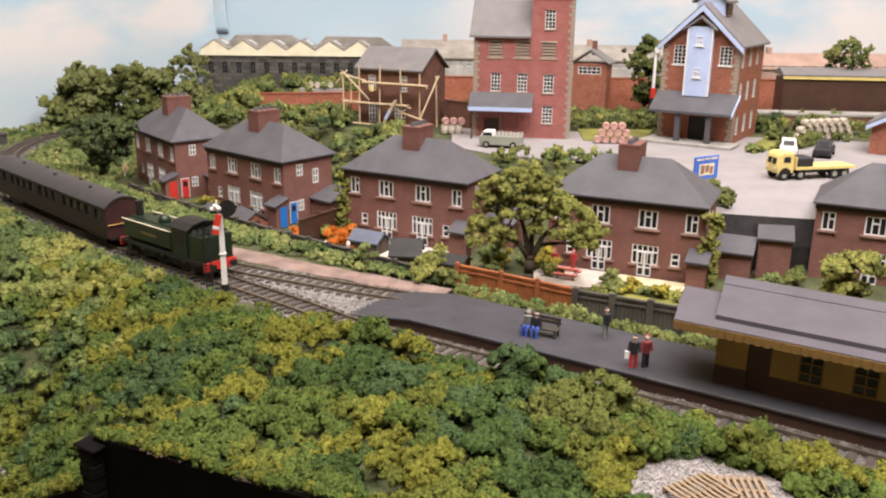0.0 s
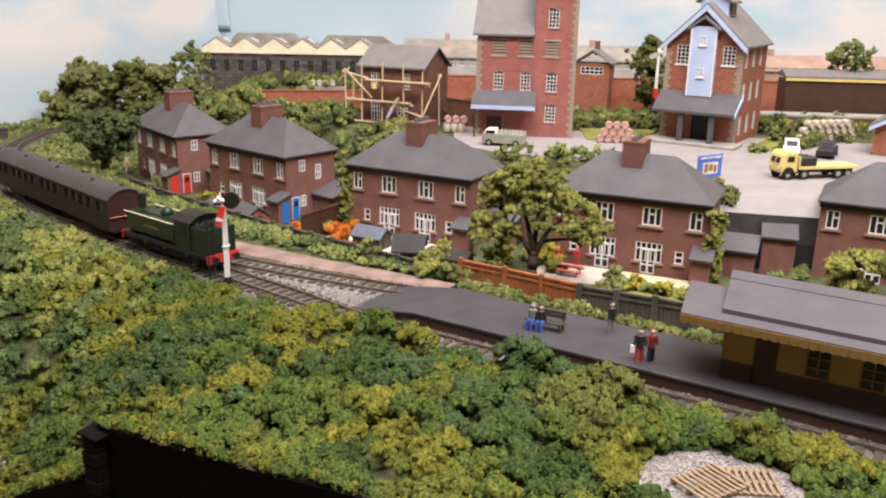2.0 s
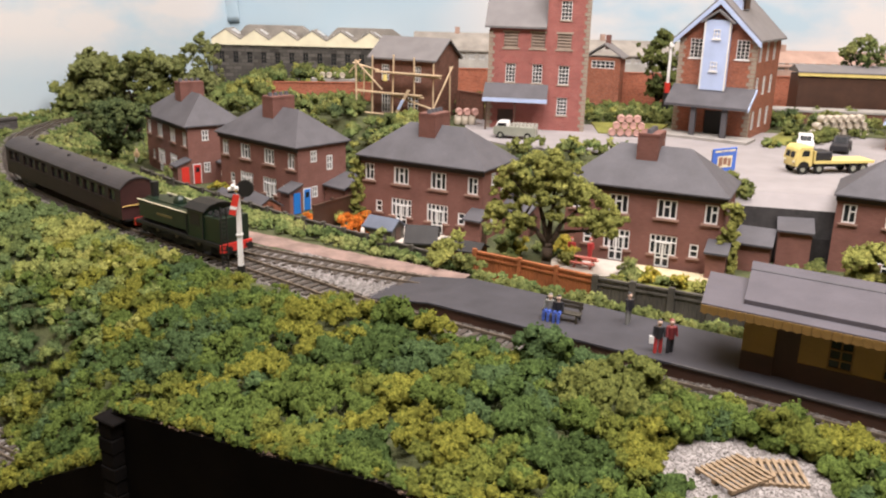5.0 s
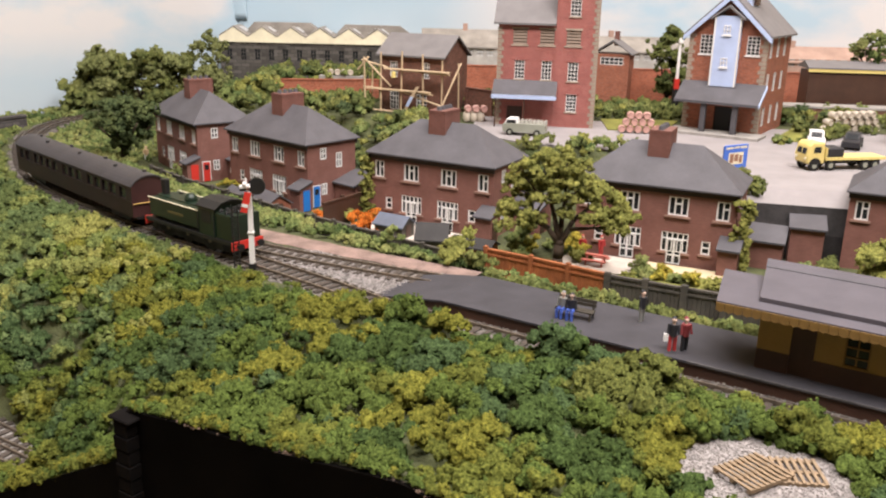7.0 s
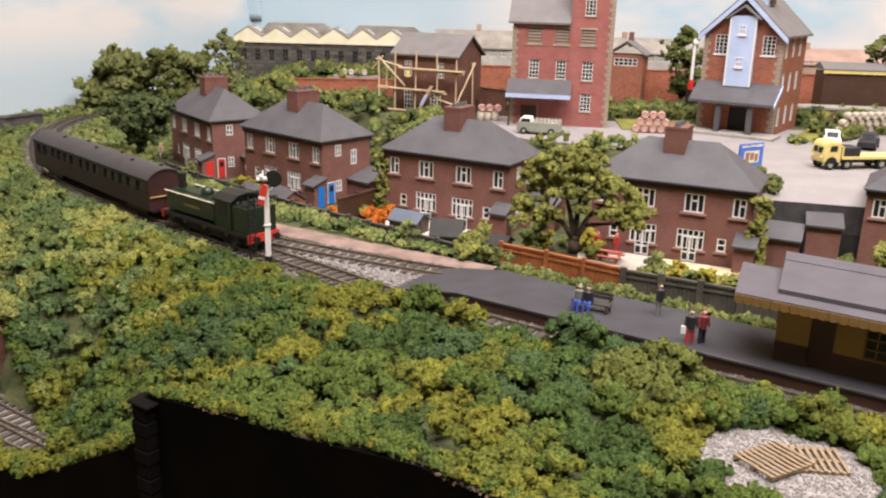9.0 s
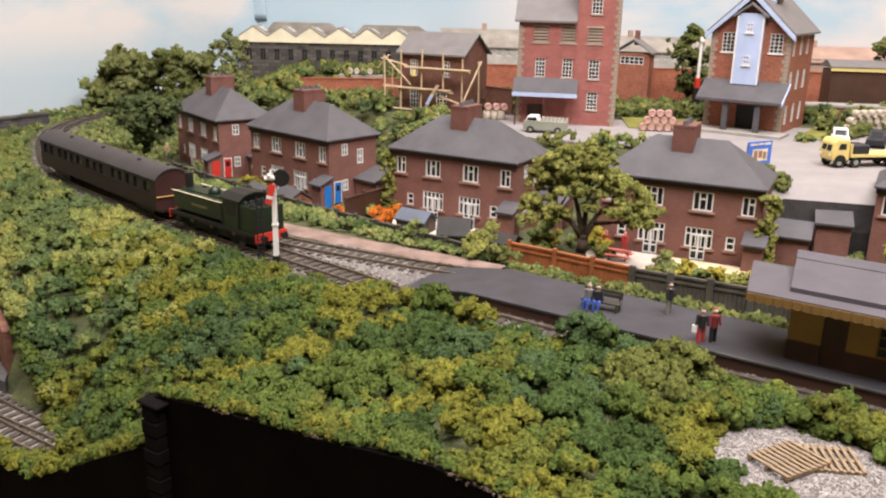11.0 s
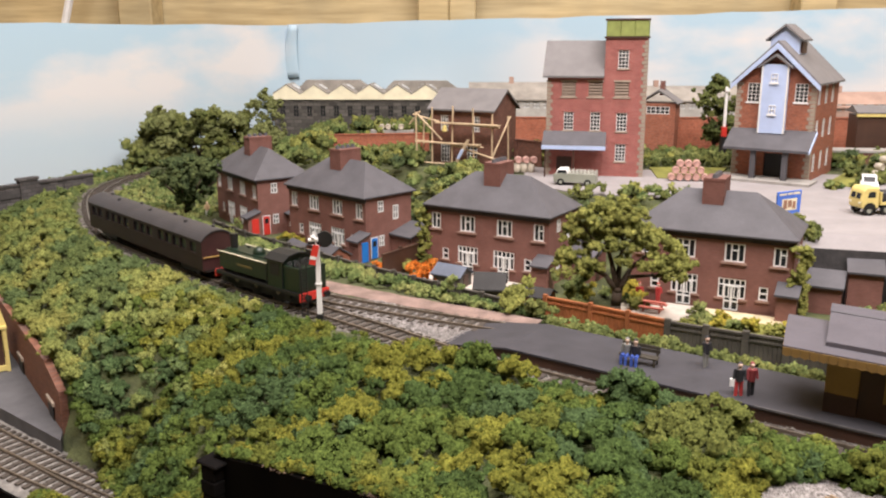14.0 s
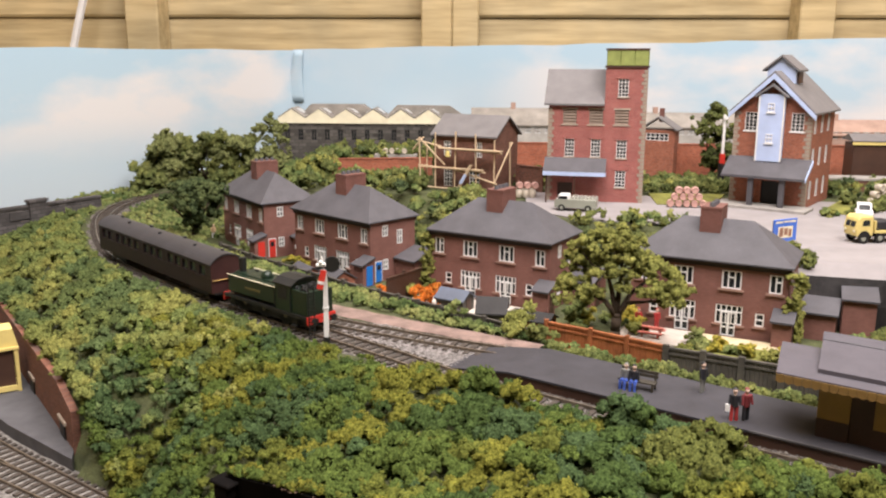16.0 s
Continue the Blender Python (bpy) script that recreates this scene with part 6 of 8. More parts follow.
def fence_run(pts, mat, label, top, height, panel=2.4, post=0.16, name="garden_fence"):
    f = thing(name, 0, 0, 0, 0, label, "fence", "garden fences")
    for p, q in zip(pts, pts[1:]):
        p, q = Vector((*p, 0)), Vector((*q, 0))
        n = max(1, round((q - p).length / panel))
        ang = math.atan2((q - p).y, (q - p).x)
        for k in range(n):
            u, w = p.lerp(q, k / n), p.lerp(q, (k + 1) / n)
            ln = (w - u).length
            base = (terrain(u.x, u.y) + terrain(w.x, w.y)) / 2 if top is None else top - height
            m = Matrix.Translation((u.x, u.y, base)) @ Matrix.Rotation(ang, 4, "Z")
            bm = bmesh.new()
            cnt = max(4, int(ln / 0.26))
            face = [(ln * (j + q) / cnt, -0.06 if q in (0.1, 0.9) else -0.02) for j in range(cnt) for q in (0.0, 0.1, 0.9)] + [(ln, -0.02), (ln, 0.04), (0, 0.04)]
            prism(bm, face, "z", -0.4, height - 0.1)
            bmesh.ops.transform(bm, matrix=m, verts=bm.verts)
            part("panel", bm, mat, f)
            bm = bmesh.new()
            box(bm, 0, -0.12, height - 0.14, ln, 0.1, height, m)
            box(bm, 0, -0.12, height - 0.5, ln, -0.05, height - 0.38, m)
            part("rail", bm, mat, f)
            bm = bmesh.new()
            box(bm, -post, -0.24, -0.5, post, 0.02, height + 0.16, m)
            part("post", bm, mat, f)
    return f


fence_run(FENCE[:8], FENCE_DARK, "weathered dark panel fence along the gardens", None, 1.35, panel=2.6)
fence_run(FENCE[7:10], FENCE_ORANGE, "orange-brown stained panel fence below the oak tree", 0.62, 1.65, panel=2.9, post=0.13)
fence_run(FENCE[9:], FENCE_DARK, "weathered dark panel fence behind the platform", 0.55, 1.6, panel=2.4, post=0.2)
fence_run([local(2, -6.6, -3.0), local(2, -6.9, -8.2)], BROWN_PAINT, "dark boundary fence between two gardens", None, 2.2, panel=2.6)

# patios, sheds and garden things


def patio(pts, mat, label):
    bm = bmesh.new()
    prism(bm, pts, "z", GARDEN - 0.3, GARDEN + 0.08)
    return tagged(part("patio", bm, mat), label, "patio", kind="structure")


PATIO = material("pale_patio", (0.52, 0.46, 0.4), 0.9, vary=0.15, coarse=1.0)
SAND = material("sandy_patio", (0.55, 0.45, 0.29), 0.9, vary=0.15, coarse=1.0)
patio([local(3, -5.8, -3.4), local(3, -6.0, -8.8), local(3, -0.6, -7.2), local(3, 0.0, -3.4)], PATIO, "pale paved patio behind a brick house")
patio([local(3, 0.1, -3.4), local(3, 0.1, -4.9), local(3, 5.8, -5.4), local(3, 5.8, -3.4)], SAND, "sandy terrace behind a brick house")
bm = bmesh.new()
prism(bm, [local(3, 0.1, -4.9), local(3, 0.1, -8.0), local(3, 5.8, -8.6), local(3, 5.8, -5.4)], "z", GARDEN - 0.3, GARDEN + 0.05)
tagged(part("garden_lawn", bm, LAWN), "small bright garden lawn", "lawn", kind="structure")
patio([local(2, -5.8, -3.4), local(2, -5.8, -8.0), local(2, 5.0, -8.0), local(2, 5.8, -3.4)], PATIO, "grey paved back garden")


def shed(x, y, turn, w, d, h, ridge, wall, roof, label):
    s = thing("garden_shed", x, y, GARDEN, turn, label, "shed", "garden sheds")
    bm = bmesh.new()
    prism(bm, [(-d / 2, -0.2), (-d / 2, h), (0, ridge), (d / 2, h), (d / 2, -0.2)], "x", -w / 2, w / 2)
    part("wall", bm, wall, s)
    for sy in (-1, 1):
        bm = bmesh.new()
        prism(bm, [(0, ridge + 0.1), (sy * (d / 2 + 0.18), h - 0.02), (sy * (d / 2 + 0.18), h - 0.14), (0, ridge - 0.02)], "x", -w / 2 - 0.15, w / 2 + 0.15)
        part("roof_slope", bm, roof, s)
    bm = bmesh.new()
    box(bm, w / 2, -0.35, 0, w / 2 + 0.04, 0.35, min(1.7, h))
    part("door", bm, BROWN_PAINT, s)
    return s


RED_SEAT = material("faded_red_paint", (0.55, 0.16, 0.12), 0.6, vary=0.2)
ROOF_BLUE = material("blue_grey_felt", (0.1, 0.115, 0.155), 0.7, vary=0.2)
ROOF_STATION = material("purple_grey_roof", (0.08, 0.072, 0.086), 0.75, vary=0.15, coarse=0.5)
ROOF_BLACK = material("black_felt", (0.03, 0.028, 0.028), 0.8, vary=0.3)
BRICK_SHED = brick_material("shed_brick", (0.3, 0.1, 0.06), (0.28, 0.14, 0.1))
shed(*local(2, -1.0, -6.6), -30, 2.6, 1.8, 1.1, 1.7, FENCE_DARK, ROOF_BLUE, "small shed with a blue-grey felt roof")
shed(*local(2, 3.0, -7.4), -5, 2.3, 2.0, 0.8, 1.8, FENCE_DARK, ROOF_BLACK, "low black roofed garden shed")
shed(*local(2, 7.3, -8.6), -25, 3.0, 1.7, 1.2, 1.6, FENCE_ORANGE, ROOF_BLACK, "garden shed with a flat black roof")
shed(*local(1, 4.7, -6.0), -52, 2.9, 2.2, 1.1, 1.8, BRICK_SHED, SLATE, "brick shed with a grey pitched roof")
shed(*local(1, 0.6, -6.4), -52, 2.9, 1.9, 1.0, 1.5, BRICK_SHED, SLATE, "low brick shed with a grey pitched roof")

DOLL = {"blue": material("doll_blue", (0.05, 0.1, 0.4), 0.7, vary=0.4, coarse=5.0), "black": material("doll_black", (0.02, 0.02, 0.025), 0.6), "red": material("doll_red", (0.45, 0.04, 0.04), 0.6), "grey": material("doll_grey", (0.2, 0.2, 0.19), 0.6), "skin": material("doll_pale", (0.6, 0.42, 0.33), 0.6), "white": WHITE, "tan": material("doll_tan", (0.6, 0.42, 0.25), 0.6), "maroon": material("doll_maroon", (0.2, 0.03, 0.035), 0.6)}


def figurine(x, y, z, turn, legs, coat, label, seated=False, extra=None):
    """A plain little model figure, one mesh."""
    bm = bmesh.new()
    tags = []

    def put(fn, mat):
        n = len(bm.faces)
        fn()
        tags.append((n, len(bm.faces), mat))

    hip = 0.5 if seated else 0.85
    for s in (-1, 1):
        if seated:
            put(lambda: rod(bm, (0.12 * s, 0, hip), (0.14 * s, -0.5, hip + 0.02), 0.13, 0.11, 7), legs)
            put(lambda: rod(bm, (0.14 * s, -0.5, hip), (0.14 * s, -0.52, 0), 0.1, 0.09, 7), legs)
        else:
            put(lambda: rod(bm, (0.11 * s, 0, hip), (0.14 * s, 0.05 * s, 0), 0.12, 0.1, 7), legs)
        put(lambda: rod(bm, (0.25 * s, 0, hip + 0.6), (0.3 * s, -0.12, hip + 0.08), 0.08, 0.07, 6), coat)
    put(lambda: rod(bm, (0, 0, hip - 0.05), (0, 0, hip + 0.62), 0.2, 0.24, 9), coat)
    put(lambda: rod(bm, (0, 0, hip + 0.62), (0, 0, hip + 0.72), 0.09, 0.08, 6), "skin")
    put(lambda: bmesh.ops.create_icosphere(bm, subdivisions=2, radius=0.14, matrix=Matrix.Translation((0, 0, hip + 0.84))), "skin")
    put(lambda: bmesh.ops.create_icosphere(bm, subdivisions=1, radius=0.15, matrix=Matrix.Translation((0, 0.03, hip + 0.9))), coat if extra != "pale" else "tan")
    if extra == "bag":
        put(lambda: box(bm, -0.5, -0.2, 0.55, -0.25, -0.05, 0.95), "white")
    bm.faces.ensure_lookup_table()
    names = sorted({m for _, _, m in tags})
    for lo, hi, m in tags:
        for f in bm.faces[lo:hi]:
            f.material_index = names.index(m)
    bmesh.ops.scale(bm, vec=(0.9, 0.9, 0.94), verts=bm.verts)
    me = finish(bm, "figurine", DOLL[names[0]])
    for m in names[1:]:
        me.materials.append(DOLL[m])
    o = new("figurine", me)
    o.matrix_world = at(x, y, z, turn)
    return tagged(o, label, "figurine", "model figures")


bx, by = 5.45, 43.1
figurine(4.78, 43.2, PZ, -32, "blue", "grey", "tiny painted figure in blue trousers sitting on a bench", seated=True)
figurine(5.2, 42.95, PZ, -20, "blue", "black", "tiny painted figure in blue and black on a bench", seated=True)
figurine(8.9, 42.7, PZ, 40, "grey", "black", "tiny painted figure in a dark coat on the platform")
figurine(9.6, 38.95, PZ, -10, "red", "black", "tiny painted figure with red trousers and pale bag", extra="bag")
figurine(10.2, 39.0, PZ, 15, "black", "maroon", "tiny painted figure in a maroon coat")
figurine(*local(3, -4.6, -4.8), GARDEN + 0.08, 0, "red", "red", "tiny painted red figure on a garden patio")
figurine(*local(3, -3.3, -4.3), GARDEN + 0.08, 30, "red", "red", "tiny painted red figure near french windows")
figurine(18.0, 34.9, PZ, 0, "tan", "tan", "tiny painted tan figure under the station canopy")
figurine(-22.9, 83.5, -1.5, 20, "white", "white", "tiny white painted figure beside a garden fence")
figurine(*local(0, -6.6, -3.9), GARDEN, 0, "white", "tan", "tiny pale painted figure beside an outhouse")

# low red picnic table beside the orange fence
seat = thing("picnic_table", 9.4, 60.2, GARDEN + 0.08, -25, "low red painted picnic table on the patio", "table")
for sy in (-0.55, 0.0, 0.55):
    bm = bmesh.new()
    h_ = 0.7 if sy == 0 else 0.4
    box(bm, -0.9, sy - 0.2, h_ - 0.08, 0.9, sy + 0.2, h_)
    part("plank", bm, RED_SEAT, seat)
for sx in (-0.6, 0.6):
    bm = bmesh.new()
    rod(bm, (sx, -0.6, 0), (sx, 0.05, 0.68), 0.06, n=6)
    rod(bm, (sx, 0.6, 0), (sx, -0.05, 0.68), 0.06, n=6)
    part("trestle", bm, RED_SEAT, seat)
bench = thing("platform_bench", bx, by, PZ, -27, "dark wooden platform bench with slatted back", "bench")
BENCH = material("dark_bench_wood", (0.05, 0.042, 0.03), 0.7, vary=0.3)
for k in range(3):
    bm = bmesh.new()
    box(bm, -1.05, -0.35 + 0.2 * k, 0.42, 1.05, -0.18 + 0.2 * k, 0.5)
    part("seat_slat", bm, BENCH, bench)
for k in range(2):
    bm = bmesh.new()
    box(bm, -1.05, 0.26, 0.62 + 0.22 * k, 1.05, 0.32, 0.8 + 0.22 * k)
    part("back_slat", bm, BENCH, bench)
for sx in (-0.9, 0.9):
    bm = bmesh.new()
    box(bm, sx - 0.05, -0.35, 0, sx + 0.05, -0.25, 0.45)
    box(bm, sx - 0.05, 0.24, 0, sx + 0.05, 0.34, 1.0)
    box(bm, sx - 0.05, -0.35, 0.36, sx + 0.05, 0.3, 0.43)
    part("leg_frame", bm, BENCH, bench)

# ---------------------------------------------------------------- station building
st = thing("station_building", *ab(-8.7, 38.6), PZ, -32, "ochre and brown station building with a wide flat canopy", "station")
SL, SDp, SH = 34.0, 2.7, 3.3
sholes = [(1.45 + 2.25 * k, 2.5 + 2.25 * k, 0.0 if k % 3 == 0 else 1.0, 2.4) for k in range(14)]
bm = bmesh.new()
pane_wall(bm, 0, SL, 0.95, SH, 0, 0.25, [(a, b, max(0.95, c), d) for a, b, c, d in sholes])
part("upper_wall", bm, OCHRE, st, "ochre painted upper wall")
bm = bmesh.new()
pane_wall(bm, 0, SL, 0, 0.95, -0.03, 0.25, [(a, b, c, 0.95) for a, b, c, d in sholes if c == 0])
part("dado", bm, BROWN_PAINT, st, "dark brown dado")
bm = bmesh.new()
box(bm, 0, 0.25, 0.95, 0.25, SDp, SH)
part("end_wall", bm, OCHRE, st)
bm = bmesh.new()
box(bm, -0.03, 0.25, 0, 0.25, SDp, 0.95)
part("end_dado", bm, BROWN_PAINT, st)
bm = bmesh.new()
box(bm, 0.25, SDp - 0.25, 0, SL, SDp, SH)
part("rear_wall", bm, OCHRE, st)
for a, b, c, d in sholes:
    if c == 0:
        bm = bmesh.new()
        box(bm, a, 0.1, 0, b, 0.2, d)
        part("door", bm, BROWN_PAINT, st)
    else:
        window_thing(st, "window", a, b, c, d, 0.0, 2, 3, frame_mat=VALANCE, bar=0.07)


def roof_slab(bm, rows, thick, end):
    """A roof running along x: rows of (left end x, y, z) from front to back, closed below."""
    top = [(bm.verts.new(r), bm.verts.new((end, r[1], r[2]))) for r in rows]
    low = [(bm.verts.new((r[0], r[1], r[2] - thick)), bm.verts.new((end, r[1], r[2] - thick))) for r in rows]
    for (a, b), (c, d) in zip(top, top[1:]):
        bm.faces.new((a, b, d, c))
    for (a, b), (c, d) in zip(low, low[1:]):
        bm.faces.new((c, d, b, a))
    for k in range(len(rows) - 1):
        bm.faces.new((top[k + 1][0], low[k + 1][0], low[k][0], top[k][0]))
        bm.faces.new((top[k][1], low[k][1], low[k + 1][1], top[k + 1][1]))
    bm.faces.new((top[0][0], low[0][0], low[0][1], top[0][1]))
    bm.faces.new((top[-1][1], low[-1][1], low[-1][0], top[-1][0]))
    bmesh.ops.recalc_face_normals(bm, faces=bm.faces)


bm = bmesh.new()
roof_slab(bm, [(-1.7, -1.48, 3.37), (-2.2, 1.0, 3.46), (-2.65, 3.4, 3.4)], 0.16, SL)
part("canopy_roof", bm, ROOF_STATION, st)
bm = bmesh.new()
roof_slab(bm, [(-0.05, -0.55, 3.62), (-0.55, 2.7, 4.1), (-0.65, 3.2, 4.28), (-0.7, 3.6, 4.28)], 0.22, SL)
part("raised_roof", bm, ROOF_STATION, st)
bm = bmesh.new()
roof_slab(bm, [(-0.56, 2.66, 4.13), (-0.58, 2.76, 4.17)], 0.05, SL)
part("roof_seam", bm, SLATE, st, "dark seam along the roof")
# valance boards, their shade painted in with the darker ochre
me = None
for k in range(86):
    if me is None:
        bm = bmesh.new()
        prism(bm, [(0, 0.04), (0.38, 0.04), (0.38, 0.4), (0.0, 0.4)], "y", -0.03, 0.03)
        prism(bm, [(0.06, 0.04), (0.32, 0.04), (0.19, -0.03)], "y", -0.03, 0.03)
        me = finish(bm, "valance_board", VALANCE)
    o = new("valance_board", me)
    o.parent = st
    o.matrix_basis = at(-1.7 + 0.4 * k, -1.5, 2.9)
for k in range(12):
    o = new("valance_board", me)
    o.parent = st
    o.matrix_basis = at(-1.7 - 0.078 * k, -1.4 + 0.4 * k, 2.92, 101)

# ---------------------------------------------------------------- signals


def signal(x, y, z, h, turn, label, ladder=True, name="semaphore_signal"):
    s = thing(name, x, y, z, turn, label, "signal", "semaphore signals")
    bm = bmesh.new()
    for z0, z1, w0, w1 in ((0.15, h * 0.45, 0.18, 0.165), (h * 0.45, h, 0.165, 0.135)):
        a, b = [bm.verts.new((sx * w0, sy * w0, z0)) for sx, sy in ((-1, -1), (1, -1), (1, 1), (-1, 1))], [bm.verts.new((sx * w1, sy * w1, z1)) for sx, sy in ((-1, -1), (1, -1), (1, 1), (-1, 1))]
        for i in range(4):
            bm.faces.new((a[i], a[(i + 1) % 4], b[(i + 1) % 4], b[i]))
        bm.faces.new(b)
    part("post", bm, WHITE, s, "white square wooden post")
    bm = bmesh.new()
    box(bm, -0.24, -0.24, -0.6, 0.24, 0.24, 0.2)
    part("base", bm, BLACK, s)
    bm = bmesh.new()
    box(bm, -0.23, -0.23, h * 0.45, 0.23, 0.23, h * 0.45 + 0.1)
    part("band", bm, WHITE, s)
    return s


sg = signal(-13.7, 51.35, 0.25, 5.6, 0, "white post signal with a drooping red arm and ladder")
sg.matrix_world = pose(U * -13.7, U * 51.35, U * 0.42) @ Matrix.Scale(0.85, 4)
bm = bmesh.new()
prism(bm, [(0.2, 5.6), (-0.25, 5.68), (-0.62, 4.2), (-0.14, 4.1)], "y", -0.4, -0.3)
arm = part("arm", bm, RED, sg, "red signal arm with a white stripe")
bm = bmesh.new()
prism(bm, [(-0.0, 4.74), (-0.47, 4.83), (-0.53, 4.6), (-0.06, 4.51)], "y", -0.43, -0.39)
part("stripe", bm, WHITE, arm)
bm = bmesh.new()
rod(bm, (0.55, -0.1, 6.05), (0.55, 0.15, 6.05), 0.62, 0.62, 20)
part("sighting_disc", bm, BLACK, sg)
bm = bmesh.new()
bmesh.ops.create_icosphere(bm, subdivisions=2, radius=0.19, matrix=Matrix.Translation((-0.25, -0.3, 6.25)))
rod(bm, (-0.15, -0.3, 6.4), (-0.15, -0.3, 6.7), 0.09, 0.06, 8)
rod(bm, (-0.6, -0.25, 6.0), (0.1, -0.25, 6.1), 0.16, 0.16, 8)
part("lamp", bm, WHITE, sg, "white signal lamp and fittings")
bm = bmesh.new()
rod(bm, (-0.62, -0.2, 5.85), (-0.2, -0.2, 5.9), 0.18, 0.18, 8)
part("lens_holder", bm, BLACK, sg)
bm = bmesh.new()
for sx in (-1.35, -0.92):
    box(bm, sx - 0.04, -0.05, -0.2, sx + 0.04, 0.05, 4.6)
for k in range(15):
    box(bm, -1.35, -0.03, 0.1 + 0.3 * k, -0.92, 0.03, 0.16 + 0.3 * k)
part("ladder", bm, BLACK, sg)

s2 = signal(26.2, 107.4, YARD_Z, 9.1, 0, "white and red post signal beside the malthouse")
bm = bmesh.new()
box(bm, -0.29, -0.3, 3.0, 0.29, 0.3, 4.2)
part("red_band", bm, RED, s2)
bm = bmesh.new()
box(bm, -0.34, -0.34, 0, 0.34, 0.34, 3.0)
part("dark_foot", bm, BLACK, s2)
bm = bmesh.new()
box(bm, -0.2, -0.3, 8.5, 0.32, 0.2, 8.85)
part("lamp", bm, WHITE, s2)

# ---------------------------------------------------------------- train
lens_ = [0.0]
for p, q in zip(MAIN, MAIN[1:]):
    lens_.append(lens_[-1] + (q - p).length)


def along(s):
    i = min(len(MAIN) - 2, max(0, int(np.searchsorted(lens_, s)) - 1))
    t = (s - lens_[i]) / (lens_[i + 1] - lens_[i])
    return MAIN[i].lerp(MAIN[i + 1], t)


S0 = lens_[min(range(len(MAIN)), key=lambda i: (MAIN[i] - Vector((-14.2, 53.3, 0))).length)]


def on_track(s0, s1):
    p, q = along(s0 + (s1 - s0) * 0.12), along(s0 + (s1 - s0) * 0.88)
    c = (p + q) / 2
    return c, math.degrees(math.atan2((p - q).y, (p - q).x))


def wheel(parent, x, y, r, mat):
    bm = bmesh.new()
    rod(bm, (x, y - 0.07, 0.3 + r), (x, y + 0.07, 0.3 + r), r, r, 18)
    w = part("wheel", bm, mat, parent)
    bm = bmesh.new()
    rod(bm, (x, y - 0.1, 0.3 + r), (x, y + 0.1, 0.3 + r), r * 0.3, r * 0.3, 8)
    part("hub", bm, RAIL, w)


# tank engine with pannier tanks, bunker leading towards the station
LL = 10.4
c, ang = on_track(S0, S0 + LL)
lo = thing("tank_engine", c.x, c.y, 0.0, ang, "small green pannier tank engine with red buffer beam", "locomotive")
h = LL / 2 - 0.35
bm = bmesh.new()
box(bm, -h, -1.25, 1.25, h, 1.25, 1.5)
part("running_plate", bm, BLACK, lo)
bm = bmesh.new()
box(bm, -h + 0.4, -0.75, 0.55, h - 0.4, 0.75, 1.25)
part("frame", bm, BLACK, lo)
for x in (-2.9, -0.6, 1.9):
    for sy in (-0.68, 0.68):
        wheel(lo, x, sy, 0.7, BLACK)
bm = bmesh.new()
rod(bm, (-h + 0.3, 0, 2.35), (1.0, 0, 2.35), 0.72, 0.74, 18)
part("boiler", bm, LOCO_GREEN, lo, smooth=False)
bm = bmesh.new()
rod(bm, (-h + 0.05, 0, 2.3), (-h + 0.35, 0, 2.3), 0.7, 0.74, 18)
part("smokebox_door", bm, BLACK, lo)
for sy in (-1, 1):
    bm = bmesh.new()
    box(bm, -h + 0.5, min(0.55 * sy, 1.18 * sy), 1.75, 1.4, max(0.55 * sy, 1.18 * sy), 3.0)
    bevel(bm, 0.07, 2)
    tk = part("pannier_tank", bm, LOCO_GREEN, lo)
    bm = bmesh.new()
    rod(bm, (-h + 0.4, 1.22 * sy, 3.02), (1.4, 1.22 * sy, 3.02), 0.035, n=6)
    part("handrail", bm, CREAM, tk, "pale handrail along the tank top")
bm = bmesh.new()
box(bm, -h + 0.5, -0.56, 2.7, 1.4, 0.56, 3.06)
part("tank_top", bm, LOCO_GREEN, lo)
bm = bmesh.new()
rod(bm, (-h + 0.75, 0, 3.0), (-h + 0.75, 0, 4.1), 0.26, 0.3, 12)
part("chimney", bm, BLACK, lo)
bm = bmesh.new()
bmesh.ops.create_uvsphere(bm, u_segments=14, v_segments=8, radius=0.46, matrix=Matrix.Translation((-1.1, 0, 3.15)))
part("dome", bm, LOCO_GREEN, lo, smooth=True)
bm = bmesh.new()
rod(bm, (0.9, 0, 3.05), (0.9, 0, 3.5), 0.12, n=8)
part("safety_valve", bm, COPPER, lo)
bm = bmesh.new()
prism(bm, [(-1.2, 1.5), (-1.2, 3.4), (-0.7, 3.7), (0, 3.8), (0.7, 3.7), (1.2, 3.4), (1.2, 1.5)], "x", 1.4, 3.1)
cab = part("cab", bm, LOCO_GREEN, lo)
bm = bmesh.new()
prism(bm, [(-1.3, 3.36), (-0.75, 3.7), (0, 3.82), (0.75, 3.7), (1.3, 3.36), (1.3, 3.44), (0.75, 3.8), (0, 3.92), (-0.75, 3.8), (-1.3, 3.44)], "x", 1.25, 3.35)
part("cab_roof", bm, BLACK, cab)
for sy in (-1, 1):
    bm = bmesh.new()
    box(bm, 1.75, min(1.19 * sy, 1.22 * sy), 2.35, 2.75, max(1.19 * sy, 1.22 * sy), 3.2)
    part("cab_opening", bm, BLACK, cab)
    bm = bmesh.new()
    box(bm, -2.2, min(1.18 * sy, 1.2 * sy), 2.25, -0.4, max(1.18 * sy, 1.2 * sy), 2.42)
    part("lettering_bar", bm, DULL_GILT, lo, "faded lettering bar on the tank side")
bm = bmesh.new()
